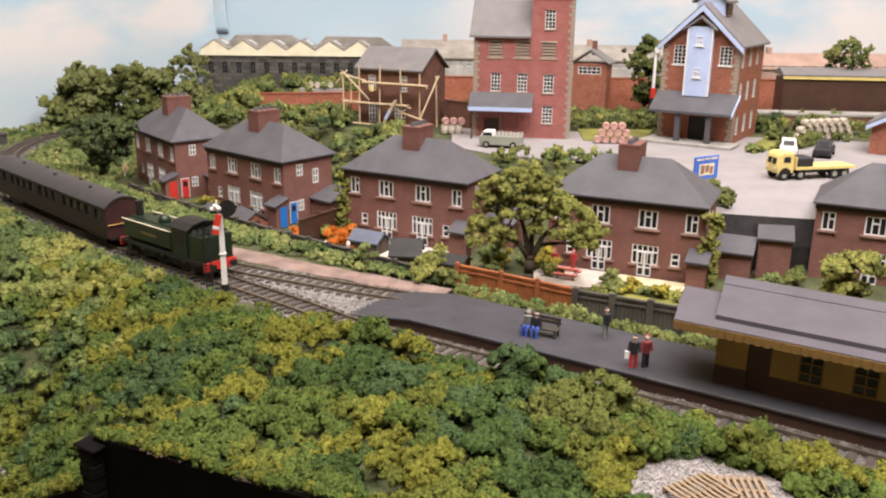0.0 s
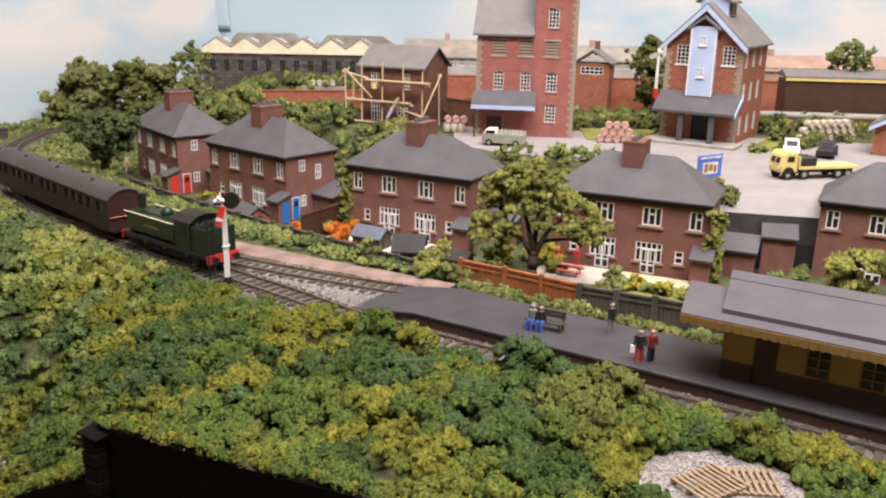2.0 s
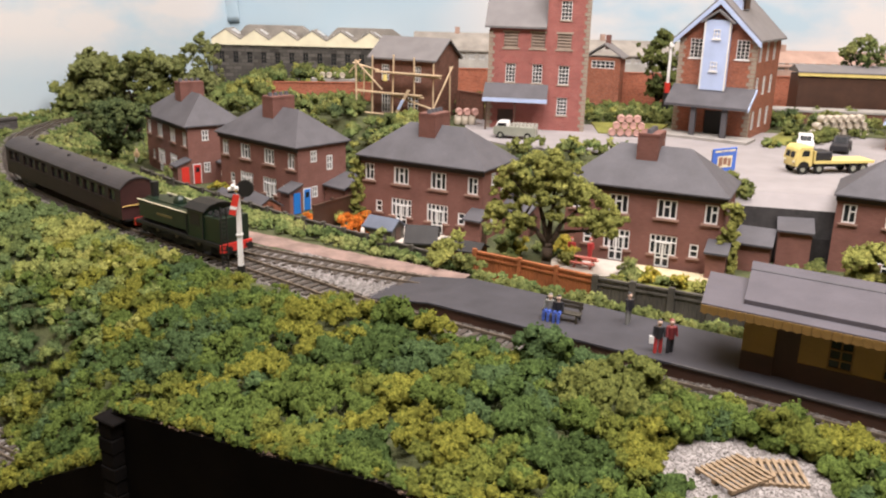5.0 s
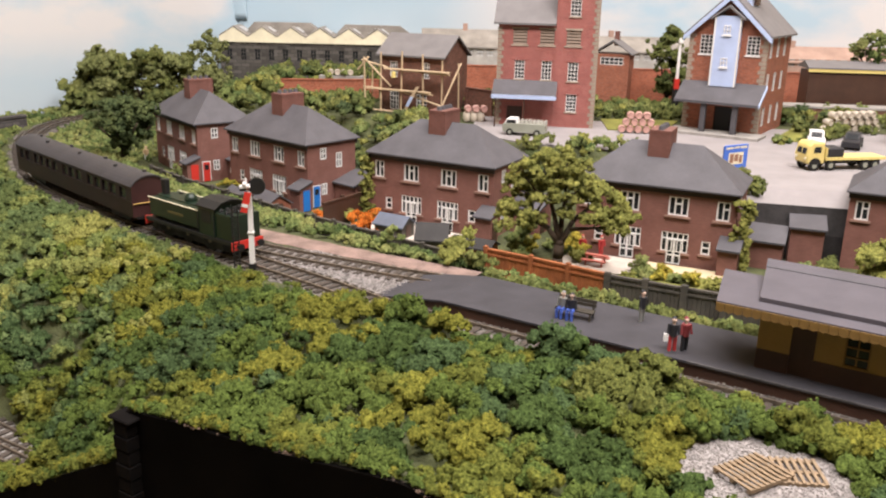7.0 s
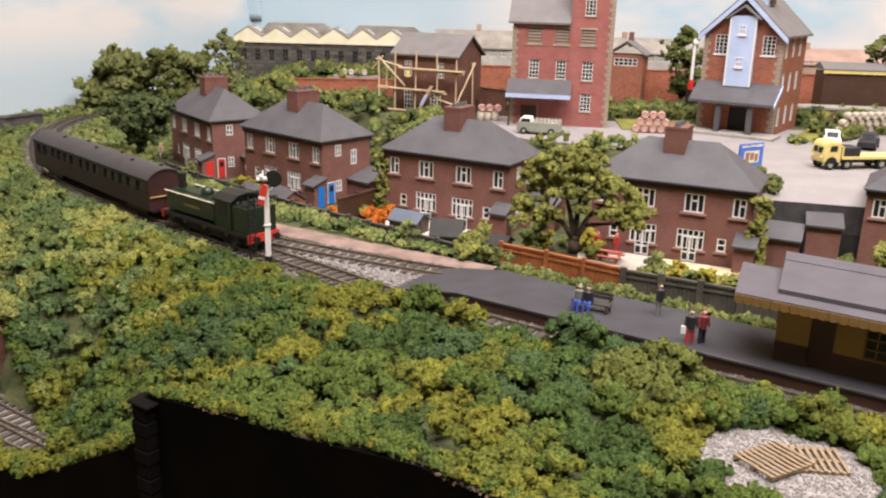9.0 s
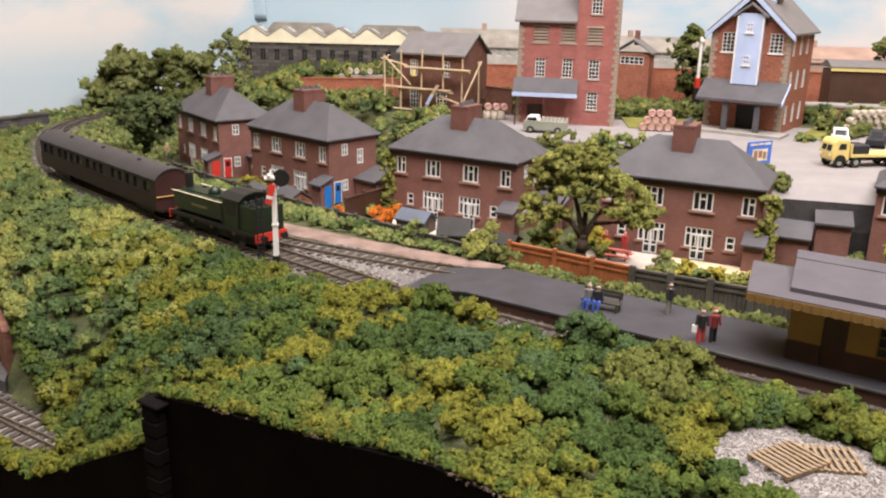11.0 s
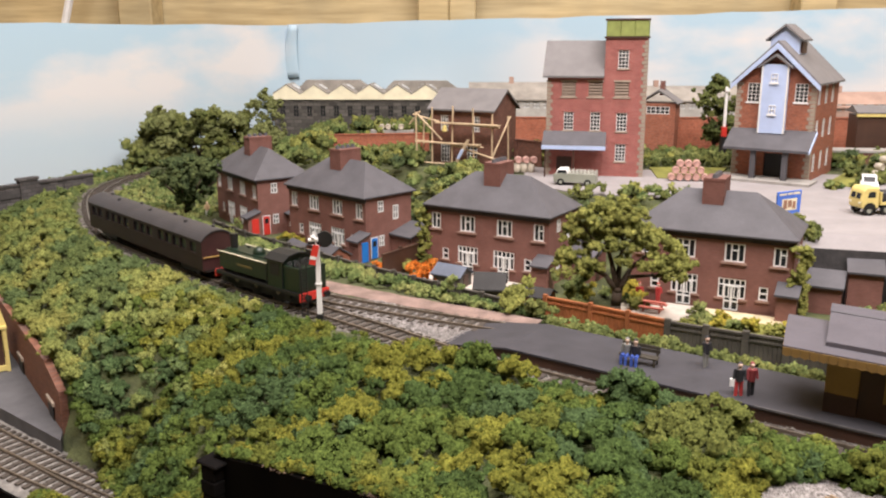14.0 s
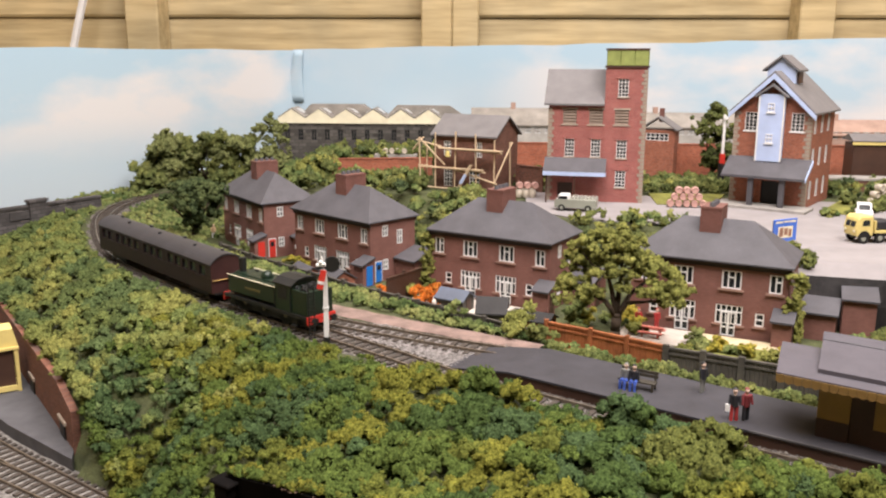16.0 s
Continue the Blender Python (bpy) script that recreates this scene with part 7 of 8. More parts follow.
box(bm, 3.1, -1.15, 1.5, h - 0.05, 1.15, 3.2)
bevel(bm, 0.08, 2)
bk = part("bunker", bm, LOCO_GREEN, lo)
for x in (-3.4, -2.3, 0.2):
    bm = bmesh.new()
    rod(bm, (x, 0.75, 3.0), (x, 0.75, 3.12), 0.16, 0.14, 10)
    part("tank_filler", bm, BLACK, lo)
for sy in (-1, 1):
    for x in (-4.1, 3.4):
        bm = bmesh.new()
        box(bm, x - 0.25, min(1.0 * sy, 1.28 * sy), 0.62, x + 0.25, max(1.0 * sy, 1.28 * sy), 0.68)
        box(bm, x - 0.25, min(1.0 * sy, 1.05 * sy), 0.62, x + 0.25, max(1.0 * sy, 1.05 * sy), 1.3)
        part("footstep", bm, BLACK, lo)
    bm = bmesh.new()
    rod(bm, (1.35, 1.26 * sy, 1.6), (1.35, 1.26 * sy, 3.0), 0.035, n=6)
    rod(bm, (3.12, 1.26 * sy, 1.6), (3.12, 1.26 * sy, 3.0), 0.035, n=6)
    part("cab_handrail", bm, BLACK, cab)
for sy in (-0.55, 0.55):
    bm = bmesh.new()
    rod(bm, (3.1, sy, 2.95), (3.14, sy, 2.95), 0.26, n=14)
    part("cab_spectacle", bm, GLASS_DARK, cab)
COAL = material("coal", (0.012, 0.012, 0.013), 0.5, vary=0.4, coarse=4.0, bump=1.0, depth=0.3)
bm = bmesh.new()
gg = random.Random(2)
for _ in range(60):
    bmesh.ops.create_icosphere(bm, subdivisions=1, radius=gg.uniform(0.08, 0.18), matrix=Matrix.Translation((gg.uniform(3.3, h - 0.3), gg.uniform(-0.95, 0.95), 3.2 + gg.uniform(0, 0.2))))
part("coal", bm, COAL, bk, kind="stuff")
for sx in (-1, 1):
    bm = bmesh.new()
    box(bm, min(h * sx, (h + 0.12) * sx), -1.25, 0.95, max(h * sx, (h + 0.12) * sx), 1.25, 1.5)
    bb_ = part("buffer_beam", bm, RED, lo, "red buffer beam")
    for sy in (-0.8, 0.8):
        bm = bmesh.new()
        rod(bm, ((h + 0.1) * sx, sy, 1.22), ((h + 0.45) * sx, sy, 1.22), 0.1, n=8)
        rod(bm, ((h + 0.42) * sx, sy, 1.22), ((h + 0.5) * sx, sy, 1.22), 0.24, n=12)
        part("buffer", bm, BLACK, bb_)

# auto coach
CL = 22.6
c, ang = on_track(S0 + LL + 0.7, S0 + LL + 0.7 + CL)
co = thing("passenger_coach", c.x, c.y, 0.0, ang, "dark brown passenger coach with a curved grey roof", "coach")
h = CL / 2 - 0.3
wins = [(x0 + 1.3 * k, x0 + 1.0 + 1.3 * k, 2.32, 3.12) for x0, n in ((-h + 0.8, 2), (-h + 4.0, 4), (-h + 9.9, 3), (-h + 14.6, 4), (h - 1.9, 1)) for k in range(n)]
for sy in (-1, 1):
    bm = bmesh.new()
    pane_wall(bm, -h, h, 1.1, 3.4, -0.05, 0.05, wins)
    sd = part("side", bm, COACH_BODY, co)
    sd.matrix_basis = at(0, 1.3 * sy, 0)
    bm = bmesh.new()
    box(bm, -h + 0.1, 1.22 * sy - 0.01, 2.3, h - 0.1, 1.22 * sy + 0.01, 3.2)
    part("glazing", bm, GLASS_DARK, sd).matrix_basis = at(0, -1.3 * sy, 0)
    for zz in (2.2, 3.2):
        bm = bmesh.new()
        box(bm, -h, -0.08, zz, h, 0.08, zz + 0.06)
        part("moulding", bm, COACH_BODY, sd)
for sx in (-1, 1):
    bm = bmesh.new()
    prism(bm, [(-1.34, 1.1), (-1.34, 3.4), (-1.0, 3.72), (-0.5, 3.92), (0, 3.98), (0.5, 3.92), (1.0, 3.72), (1.34, 3.4), (1.34, 1.1)], "x", min(h * sx, (h - 0.1) * sx) + 0.001, max(h * sx, (h - 0.1) * sx) + 0.001)
    en = part("end", bm, material("maroon_coach_end", (0.045, 0.016, 0.015), 0.5, vary=0.2) if sx > 0 else COACH_BODY, co)
    bm = bmesh.new()
    rod(bm, ((h + 0.08) * sx, -1.3, 2.1), ((h + 0.08) * sx, 1.3, 2.1), 0.05, n=6)
    part("end_rail", bm, COPPER, en)
bm = bmesh.new()
arc = [(1.42 * math.sin(radians(t)) / math.sin(radians(60)), 3.38 + 0.72 * (math.cos(radians(t)) - 0.5) / 0.5) for t in range(-60, 61, 10)]
prism(bm, arc + [(p[0] * 0.97, p[1] - 0.09) for p in arc[::-1]], "x", -h - 0.1, h + 0.1)
rf = part("roof", bm, COACH_ROOF, co)
for k in range(7):
    bm = bmesh.new()
    rod(bm, (-h + 1.6 + 3.2 * k, 0.35 * (-1) ** k, 3.98), (-h + 1.6 + 3.2 * k, 0.35 * (-1) ** k, 4.22), 0.13, 0.16, 8)
    part("ventilator", bm, COACH_ROOF, rf)
bm = bmesh.new()
box(bm, -h, -1.1, 0.95, h, 1.1, 1.12)
part("underframe", bm, BLACK, co)
for sx in (-1, 1):
    bm = bmesh.new()
    box(bm, sx * h * 0.72 - 1.6, -0.85, 0.5, sx * h * 0.72 + 1.6, 0.85, 0.9)
    bg = part("bogie", bm, BLACK, co)
    for dx in (-1.1, 1.1):
        for sy in (-0.68, 0.68):
            bm = bmesh.new()
            rod(bm, (sx * h * 0.72 + dx, sy - 0.06, 0.75), (sx * h * 0.72 + dx, sy + 0.06, 0.75), 0.45, n=16)
            part("wheel", bm, BLACK, bg)

# ---------------------------------------------------------------- yard vehicles and loads


def road_wheel(parent, x, y, r):
    bm = bmesh.new()
    rod(bm, (x, y - 0.12, r), (x, y + 0.12, r), r, n=16)
    w = part("wheel", bm, BLACK, parent)
    bm = bmesh.new()
    rod(bm, (x, y - 0.14, r), (x, y + 0.14, r), r * 0.5, n=10)
    part("rim", bm, GREY_VAN, w)


ly = thing("flatbed_lorry", 33.2, 74.4, YARD_Z + 0.02, 12, "yellow flatbed lorry with a rounded cab in the yard", "lorry")
ly.matrix_world = at(32.3, 74.3, YARD_Z + 0.02, 12) @ Matrix.Scale(0.88, 4)
bm = bmesh.new()
prism(bm, [(-4.0, 0.7), (-4.1, 1.5), (-3.9, 2.5), (-3.6, 2.8), (-2.3, 2.8), (-2.2, 0.7)], "y", -1.1, 1.1)
bevel(bm, 0.27, 4)
cabp = part("cab", bm, YELLOW, ly)
for sy in (-1, 1):
    bm = bmesh.new()
    prism(bm, [(-3.5, 1.8), (-3.45, 2.25), (-3.3, 2.38), (-2.8, 2.38), (-2.7, 2.3), (-2.7, 1.8)], "y", min(1.09 * sy, 1.12 * sy), max(1.09 * sy, 1.12 * sy))
    part("side_window", bm, GLASS_DARK, cabp)
    bm = bmesh.new()
    prism(bm, [(-3.85, 0.66)] + [(-3.2 + 0.65 * math.cos(radians(u)), 0.66 + 0.65 * math.sin(radians(u))) for u in range(165, 0, -15)] + [(-2.55, 0.66)], "y", min(1.08 * sy, 1.115 * sy), max(1.08 * sy, 1.115 * sy))
    part("wheel_arch", bm, BLACK, cabp)
    bm = bmesh.new()
    rod(bm, (-4.06, 0.72 * sy, 1.25), (-4.16, 0.72 * sy, 1.25), 0.14, 0.12, 12)
    part("headlight", bm, CREAM, cabp)
for sy in (-0.4, 0.4):
    bm = bmesh.new()
    prism(bm, [(-4.11, 1.65), (-4.0, 2.2), (-3.95, 2.2), (-4.05, 1.65)], "y", sy - 0.32, sy + 0.32)
    part("windscreen", bm, GLASS_DARK, cabp)
bm = bmesh.new()
box(bm, -2.1, -1.15, 1.05, 4.6, 1.15, 1.3)
part("deck", bm, YELLOW, ly)
bm = bmesh.new()
box(bm, -2.15, -1.15, 1.3, -2.0, 1.15, 2.3)
part("headboard", bm, YELLOW, ly)
bm = bmesh.new()
box(bm, -3.7, -0.5, 0.6, 4.4, 0.5, 1.05)
part("chassis", bm, BLACK, ly)
bm = bmesh.new()
box(bm, -1.9, -0.95, 1.3, 0.0, 0.95, 2.2)
bevel(bm, 0.1)
part("load", bm, DOLL["black"], ly, "dark sheeted load")
for x in (-3.2, -1.4, 2.4, 3.5):
    for sy in (-0.95, 0.95):
        road_wheel(ly, x, sy, 0.52)

vn = thing("pickup_truck", 6.2, 88.2, YARD_Z + 0.02, -14, "grey-green pickup truck with a white cab roof", "pickup truck")
bm = bmesh.new()
prism(bm, [(-2.2, 0.35), (-2.25, 1.1), (-2.0, 1.25), (2.15, 1.25), (2.2, 0.35)], "y", -0.88, 0.88)
bevel(bm, 0.07, 2)
part("body", bm, GREY_VAN, vn)
bm = bmesh.new()
prism(bm, [(-2.05, 1.2), (-1.8, 1.7), (-0.8, 1.72), (-0.68, 1.2)], "y", -0.8, 0.8)
bevel(bm, 0.06)
cb = part("cab", bm, WHITE, vn)
for sy in (-1, 1):
    bm = bmesh.new()
    prism(bm, [(-1.88, 1.27), (-1.72, 1.58), (-0.9, 1.6), (-0.85, 1.27)], "y", min(0.81 * sy, 0.84 * sy), max(0.81 * sy, 0.84 * sy))
    part("side_window", bm, GLASS_DARK, cb)
for x in (-1.45, 1.35):
    for sy in (-0.82, 0.82):
        road_wheel(vn, x, sy, 0.36)
CRATE = material("grey_keg", (0.42, 0.4, 0.36), 0.5, vary=0.2)
for k in range(7):
    for sy in (-0.45, 0.45):
        bm = bmesh.new()
        rod(bm, (-0.35 + 0.4 * k, sy, 1.1), (-0.35 + 0.4 * k, sy, 1.55), 0.17, 0.15, 10)
        part("keg", bm, CRATE, vn)


def car(x, y, turn, mat, label):
    c = thing("motor_car", x, y, YARD_Z + 0.02, turn, label, "car", "parked cars")
    bm = bmesh.new()
    prism(bm, [(-2.0, 0.3), (-2.05, 0.85), (-0.9, 1.0), (1.9, 0.95), (2.05, 0.7), (2.0, 0.3)], "y", -0.8, 0.8)
    bevel(bm, 0.1, 2)
    part("body", bm, mat, c)
    bm = bmesh.new()
    prism(bm, [(-1.0, 0.95), (-0.55, 1.55), (1.0, 1.55), (1.6, 0.92)], "y", -0.68, 0.68)
    bevel(bm, 0.06)
    r = part("roof", bm, mat, c)
    for sy in (-1, 1):
        bm = bmesh.new()
        prism(bm, [(-0.75, 1.03), (-0.45, 1.42), (0.9, 1.42), (1.3, 1.03)], "y", min(0.67 * sy, 0.7 * sy), max(0.67 * sy, 0.7 * sy))
        part("side_window", bm, GLASS_DARK, r)
    bm = bmesh.new()
    prism(bm, [(-0.97, 1.03), (-0.62, 1.5), (-0.6, 1.45), (-0.93, 1.0)], "y", -0.52, 0.52)
    part("windscreen", bm, GLASS_DARK, r)
    for xx in (-1.25, 1.25):
        for sy in (-0.75, 0.75):
            road_wheel(c, xx, sy, 0.32)
    return c


car(35.0, 85.6, 70, WHITE, "small white car parked in the yard")
car(38.4, 85.0, 60, DOLL["black"], "black car parked in the yard")

bar_me = {}


def barrel(mat, axis="y", r=0.42, ln=0.95):
    key = (mat.name, axis)
    if key not in bar_me:
        bm = bmesh.new()
        prof = [(-0.42, 0.62), (-0.44, 0.66), (-0.5, 0.7), (-0.5, 0.8), (-0.46, 0.84), (-0.25, 0.95), (0, 1.0), (0.25, 0.95), (0.46, 0.84), (0.5, 0.8), (0.5, 0.7), (0.44, 0.66), (0.42, 0.62)]
        ring = lambda t, k: [((k * r * math.cos(a), t * ln, k * r * math.sin(a)) if axis == "y" else (k * r * math.cos(a), k * r * math.sin(a), t * ln)) for a in [2 * math.pi * i / 12 for i in range(12)]]
        solid(bm, [ring(t, k) for t, k in prof])
        bar_me[key] = finish(bm, "barrel", mat)
    return bar_me[key]


def barrel_at(x, y, z, turn, mat, label, axis="y"):
    o = new("barrel", barrel(mat, axis))
    o.matrix_world = at(x, y, z, turn)
    return tagged(o, label, "barrel", "stacked barrels")


for row in range(3):
    for k in range(5 - row):
        barrel_at(16.7 + 0.85 * k + 0.42 * row, 91.2 - 0.06 * k, YARD_Z + 0.46 + 0.72 * row, -6, BARREL_PINK, "pinkish wooden barrel lying in a stack")
for row in range(3):
    for k in range(8 - row):
        barrel_at(39.0 + 0.95 * k + 0.45 * row, 93.6 + 0.3 * k, YARD_Z + 0.5 + 0.78 * row + (0.9 if k > 20 else 0), 20, BARREL_PALE, "pale wooden barrel stacked by the hedge")
for k in range(4):
    barrel_at(41.5 + 1.05 * k, 94.6 + 0.3 * k, YARD_Z + 0.55 + 1.35, 20, BARREL_PALE, "pale wooden barrel on top of a stack")
for k in range(6):
    barrel_at(0.3 + 0.8 * (k % 3), 96.6 + 0.9 * (k // 3), YARD_Z + 0.5, 0, BARREL_PALE, "pale barrel standing beside the brewery", "z")
for k in range(3):
    barrel_at(0.4 + 0.9 * k, 96.9, YARD_Z + 1.42, 10, BARREL_PINK, "pinkish barrel lying on standing barrels")
for k in range(4):
    barrel_at(-18.0 + 0.9 * k, 118.5, 6.0, 10, BARREL_PALE, "pale barrel behind the brick wall")
bm = bmesh.new()
box(bm, -19.5, 117.6, 2.5, -13.5, 119.6, 5.55)
tagged(part("loading_bank", bm, CONCRETE), "low concrete loading bank behind the wall", "bank", kind="structure")

hb = thing("advert_hoarding", 22.6, 71.9, YARD_Z - 0.2, 30, "blue painted advert hoarding standing on posts", "hoarding")
bm = bmesh.new()
box(bm, -1.4, -0.06, 0.5, 1.4, 0.06, 2.5)
bevel(bm, 0.02)
HB = material("hoarding_blue", (0.06, 0.16, 0.6), 0.45, vary=0.08)
part("board", bm, HB, hb)
for sx in (-1.2, 1.2):
    bm = bmesh.new()
    box(bm, sx - 0.08, 0.07, 0, sx + 0.08, 0.2, 2.4)
    part("post", bm, FENCE_DARK, hb)
for x0, x1, z0, z1, m in ((-1.2, -0.35, 2.18, 2.34, CREAM), (-0.25, 0.35, 2.2, 2.36, CREAM), (0.45, 1.2, 2.18, 2.36, CREAM), (-0.85, 0.9, 0.85, 1.85, CREAM), (-0.7, -0.25, 1.0, 1.75, BARREL_BROWN), (-0.15, 0.3, 1.1, 1.7, BARREL_BROWN), (0.4, 0.75, 0.95, 1.6, BARREL_BROWN)):
    bm = bmesh.new()
    box(bm, x0, -0.075 - 0.006 * (m is BARREL_BROWN), z0, x1, -0.062, z1)
    part("printed_bar", bm, m, hb)

# ---------------------------------------------------------------- buildings along the back
def brick_run(name, p, q, z0, z1, mat, label, cope=True):
    t = thing(name, p[0], p[1], 0, math.degrees(math.atan2(q[1] - p[1], q[0] - p[0])), label, "wall", kind="structure")
    ln = math.hypot(q[0] - p[0], q[1] - p[1])
    bm = bmesh.new()
    box(bm, 0, 0, z0, ln, 0.35, z1)
    part("brickwork", bm, mat, t)
    bm = bmesh.new()
    box(bm, -0.05, -0.08, z1, ln + 0.05, 0.43, z1 + 0.15)
    part("coping", bm, mat, t)
    for k in range(int(ln / 4) + 1):
        bm = bmesh.new()
        box(bm, 4 * k, -0.14, z0, 4 * k + 0.5, 0.0, z1 - 0.1)
        part("pier", bm, mat, t)
    return t


brick_run("yard_wall", (-24.4, 111.6), (-11.0, 113.8), 2.0, 5.5, BRICK_WALL, "orange-red brick wall behind the workshop")
brick_run("back_wall", (-1.0, 119), (62, 119), 2.0, 7.2, BRICK_WALL, "long orange-red brick wall behind the brewery")
brick_run("lane_wall", (0.2, 104.5), (3.2, 101.5), 2.0, 5.8, BRICK_OLD, "dark brick wall joining workshop and brewery")

GREY_STONE = brick_material("grey_works_stone", (0.085, 0.078, 0.07), (0.06, 0.055, 0.05), bw=1.3, bh=0.55, vary=0.45, joint=0.05)
ROOF_WORKS = material("works_roof_sheet", (0.27, 0.245, 0.215), 0.85, vary=0.3, coarse=0.35)
SKYL = material("roof_light_glass", (0.5, 0.5, 0.49), 0.4, vary=0.1)
wk = thing("factory_works", -38.0, 137.5, 2.45, 0, "long grey factory with cream zigzag gables and sheet roofs", "factory")
GW, GN = 4.5, 6
bm = bmesh.new()
holes = [(1.0 + 2.2 * k, 1.9 + 2.2 * k, 3.2, 5.0) for k in range(12)]
pane_wall(bm, 0, GW * GN, -1.0, 6.3, 0, 0.4, holes)
part("front_wall", bm, GREY_STONE, wk)
for q in holes:
    window_thing(wk, "window", *q, 0.05, 2, 3, frame_mat=GREY_STONE, bar=0.08)
for k in range(GN):
    x0 = GW * k
    bm = bmesh.new()
    prism(bm, [(x0, 6.0), (x0 + GW, 6.0), (x0 + GW, 6.9), (x0 + GW / 2, 8.35), (x0, 6.9)], "y", -0.25, 0.1)
    part("gable_board", bm, CREAM, wk, "cream painted gable board")
    for sx in (-1, 1):
        cx = x0 + GW / 2
        bm = bmesh.new()
        prism(bm, [(cx, 8.3), (cx + sx * GW / 2, 6.85), (cx + sx * GW / 2, 7.05), (cx, 8.5)], "y", -0.3, 5.2)
        rf = part("roof_slope", bm, ROOF_WORKS, wk)
        bm = bmesh.new()
        prism(bm, [(cx + sx * 0.5, 8.26), (cx + sx * 1.6, 7.55), (cx + sx * 1.6, 7.6), (cx + sx * 0.5, 8.31)], "y", 1.5, 4.0)
        part("roof_light", bm, SKYL, rf)
for x0, x1, z in ((2.5, 16.5, 8.9), (17.0, 31.0, 8.8)):
    bm = bmesh.new()
    prism(bm, [(x0, 6.6), (x0 + 2.2, z), (x1 - 3.0, z), (x1, 6.8)], "y", 3.5, 5.6)
    part("rear_roof", bm, ROOF_WORKS, wk)

PALE_WORKS = material("pale_works_wall", (0.4, 0.38, 0.35), 0.9, vary=0.25, coarse=0.4)
TAN_WORKS = material("tan_works_wall", (0.36, 0.24, 0.19), 0.9, vary=0.2, coarse=0.4)
for x0, x1, y, zw, zr, m in ((-6, 14, 130, 9.0, 11.4, PALE_WORKS), (14, 40, 129, 8.9, 10.9, PALE_WORKS), (40, 66, 126, 8.2, 10.2, TAN_WORKS)):
    w = thing("works_building", x0, y, 3.0, 0, "pale works building with a long low roof" if m is PALE_WORKS else "tan works building with a long low roof", "works")
    ln = x1 - x0
    hs = [(0.6 + 1.5 * k, 1.6 + 1.5 * k, 4.6, 5.6) for k in range(int(ln / 1.5) - 1)]
    bm = bmesh.new()
    pane_wall(bm, 0, ln, -1, zw - 3, 0, 0.4, hs)
    part("front_wall", bm, m, w)
    for q in hs:
        window_thing(w, "window", *q, 0.05, 2, 2, frame_mat=PALE_WORKS, bar=0.07, glass=SKYL)
    bm = bmesh.new()
    prism(bm, [(-0.2, zw - 3), (3.2, zr - 3), (6.0, zw - 3), (6.0, zw - 3.2), (-0.2, zw - 3.2)], "x", -0.2, ln + 0.2)
    part("roof", bm, ROOF_WORKS if m is PALE_WORKS else TAN_WORKS, w)
    for k in range(2):
        bm = bmesh.new()
        box(bm, ln * (0.3 + 0.4 * k), 2.9, zr - 3.3, ln * (0.3 + 0.4 * k) + 0.7, 3.6, zr - 2.2)
        part("chimney", bm, TAN_WORKS, w)

sb = thing("signal_cabin", 19.9, 117.4, YARD_Z + 0.3, -22, "brick signal cabin with white windows and slate roof", "signal cabin")
bm = bmesh.new()
pane_wall(bm, -2.3, 2.3, -0.5, 6.0, 0, 0.3, [(-1.6, 1.5, 4.6, 5.6)])
box(bm, -2.3, 0.3, -0.5, 2.3, 3.4, 6.0)
part("wall", bm, BRICK_MALT, sb)
window_thing(sb, "window", -1.6, 1.5, 4.6, 5.6, 0.0, 5, 2, bar=0.08)
bm = bmesh.new()
prism(bm, [(-2.7, 5.95), (0, 7.7), (2.7, 5.95), (2.7, 6.1), (0, 7.9), (-2.7, 6.1)], "y", -0.4, 3.8)
part("roof", bm, SLATE_PALE, sb)
bm = bmesh.new()
box(bm, -0.3, 2.0, 7.0, 0.3, 2.6, 8.9)
part("chimney", bm, BRICK_CHIMNEY, sb)

ds = thing("carriage_shed", 43.6, 110.5, YARD_Z, -6, "long dark shed with a yellow eaves board", "shed")
bm = bmesh.new()
box(bm, 0, 0, -0.5, 24, 4, 5.3)
part("body", bm, BROWN_PAINT, ds)
bm = bmesh.new()
box(bm, -0.2, -0.25, 5.2, 24.2, 0.0, 5.75)
part("eaves_band", bm, YELLOW, ds)
bm = bmesh.new()
prism(bm, [(-0.3, 5.75), (2, 6.5), (4.3, 5.75), (4.3, 5.6), (-0.3, 5.6)], "x", -0.25, 24.2)
part("roof", bm, SLATE_PALE, ds)
bm = bmesh.new()
box(bm, -4, -5.5, -0.6, 22, -2.5, 1.3)
part("brick_dock", bm, BRICK_OLD, ds)
bm = bmesh.new()
box(bm, -4.1, -5.6, 1.3, 22, -2.4, 1.55)
part("dock_coping", bm, CONCRETE, ds)
# small slate roofed building with pale blue eaves at the yard's far corner
nb = thing("yard_office", 46.5, 84.5, YARD_Z, -34, "low yard building with slate roof and pale blue eaves", "office")
bm = bmesh.new()
prism(bm, [(-3.5, -0.3), (-3.5, 3.2), (0, 5.2), (3.5, 3.2), (3.5, -0.3)], "y", 0, 8)
part("wall", bm, BRICK_MALT, nb)
for sx in (-1, 1):
    bm = bmesh.new()
    prism(bm, [(0, 5.25), (sx * 4.0, 2.95), (sx * 4.0, 3.15), (0, 5.5)], "y", -0.5, 8.4)
    part("roof_slope", bm, SLATE_PALE, nb)
    bm = bmesh.new()
    prism(bm, [(0, 5.2), (sx * 4.0, 2.9), (sx * 4.0, 2.5), (0, 4.75)], "y", -0.62, -0.48)
    part("bargeboard", bm, BLUE_PALE, nb)

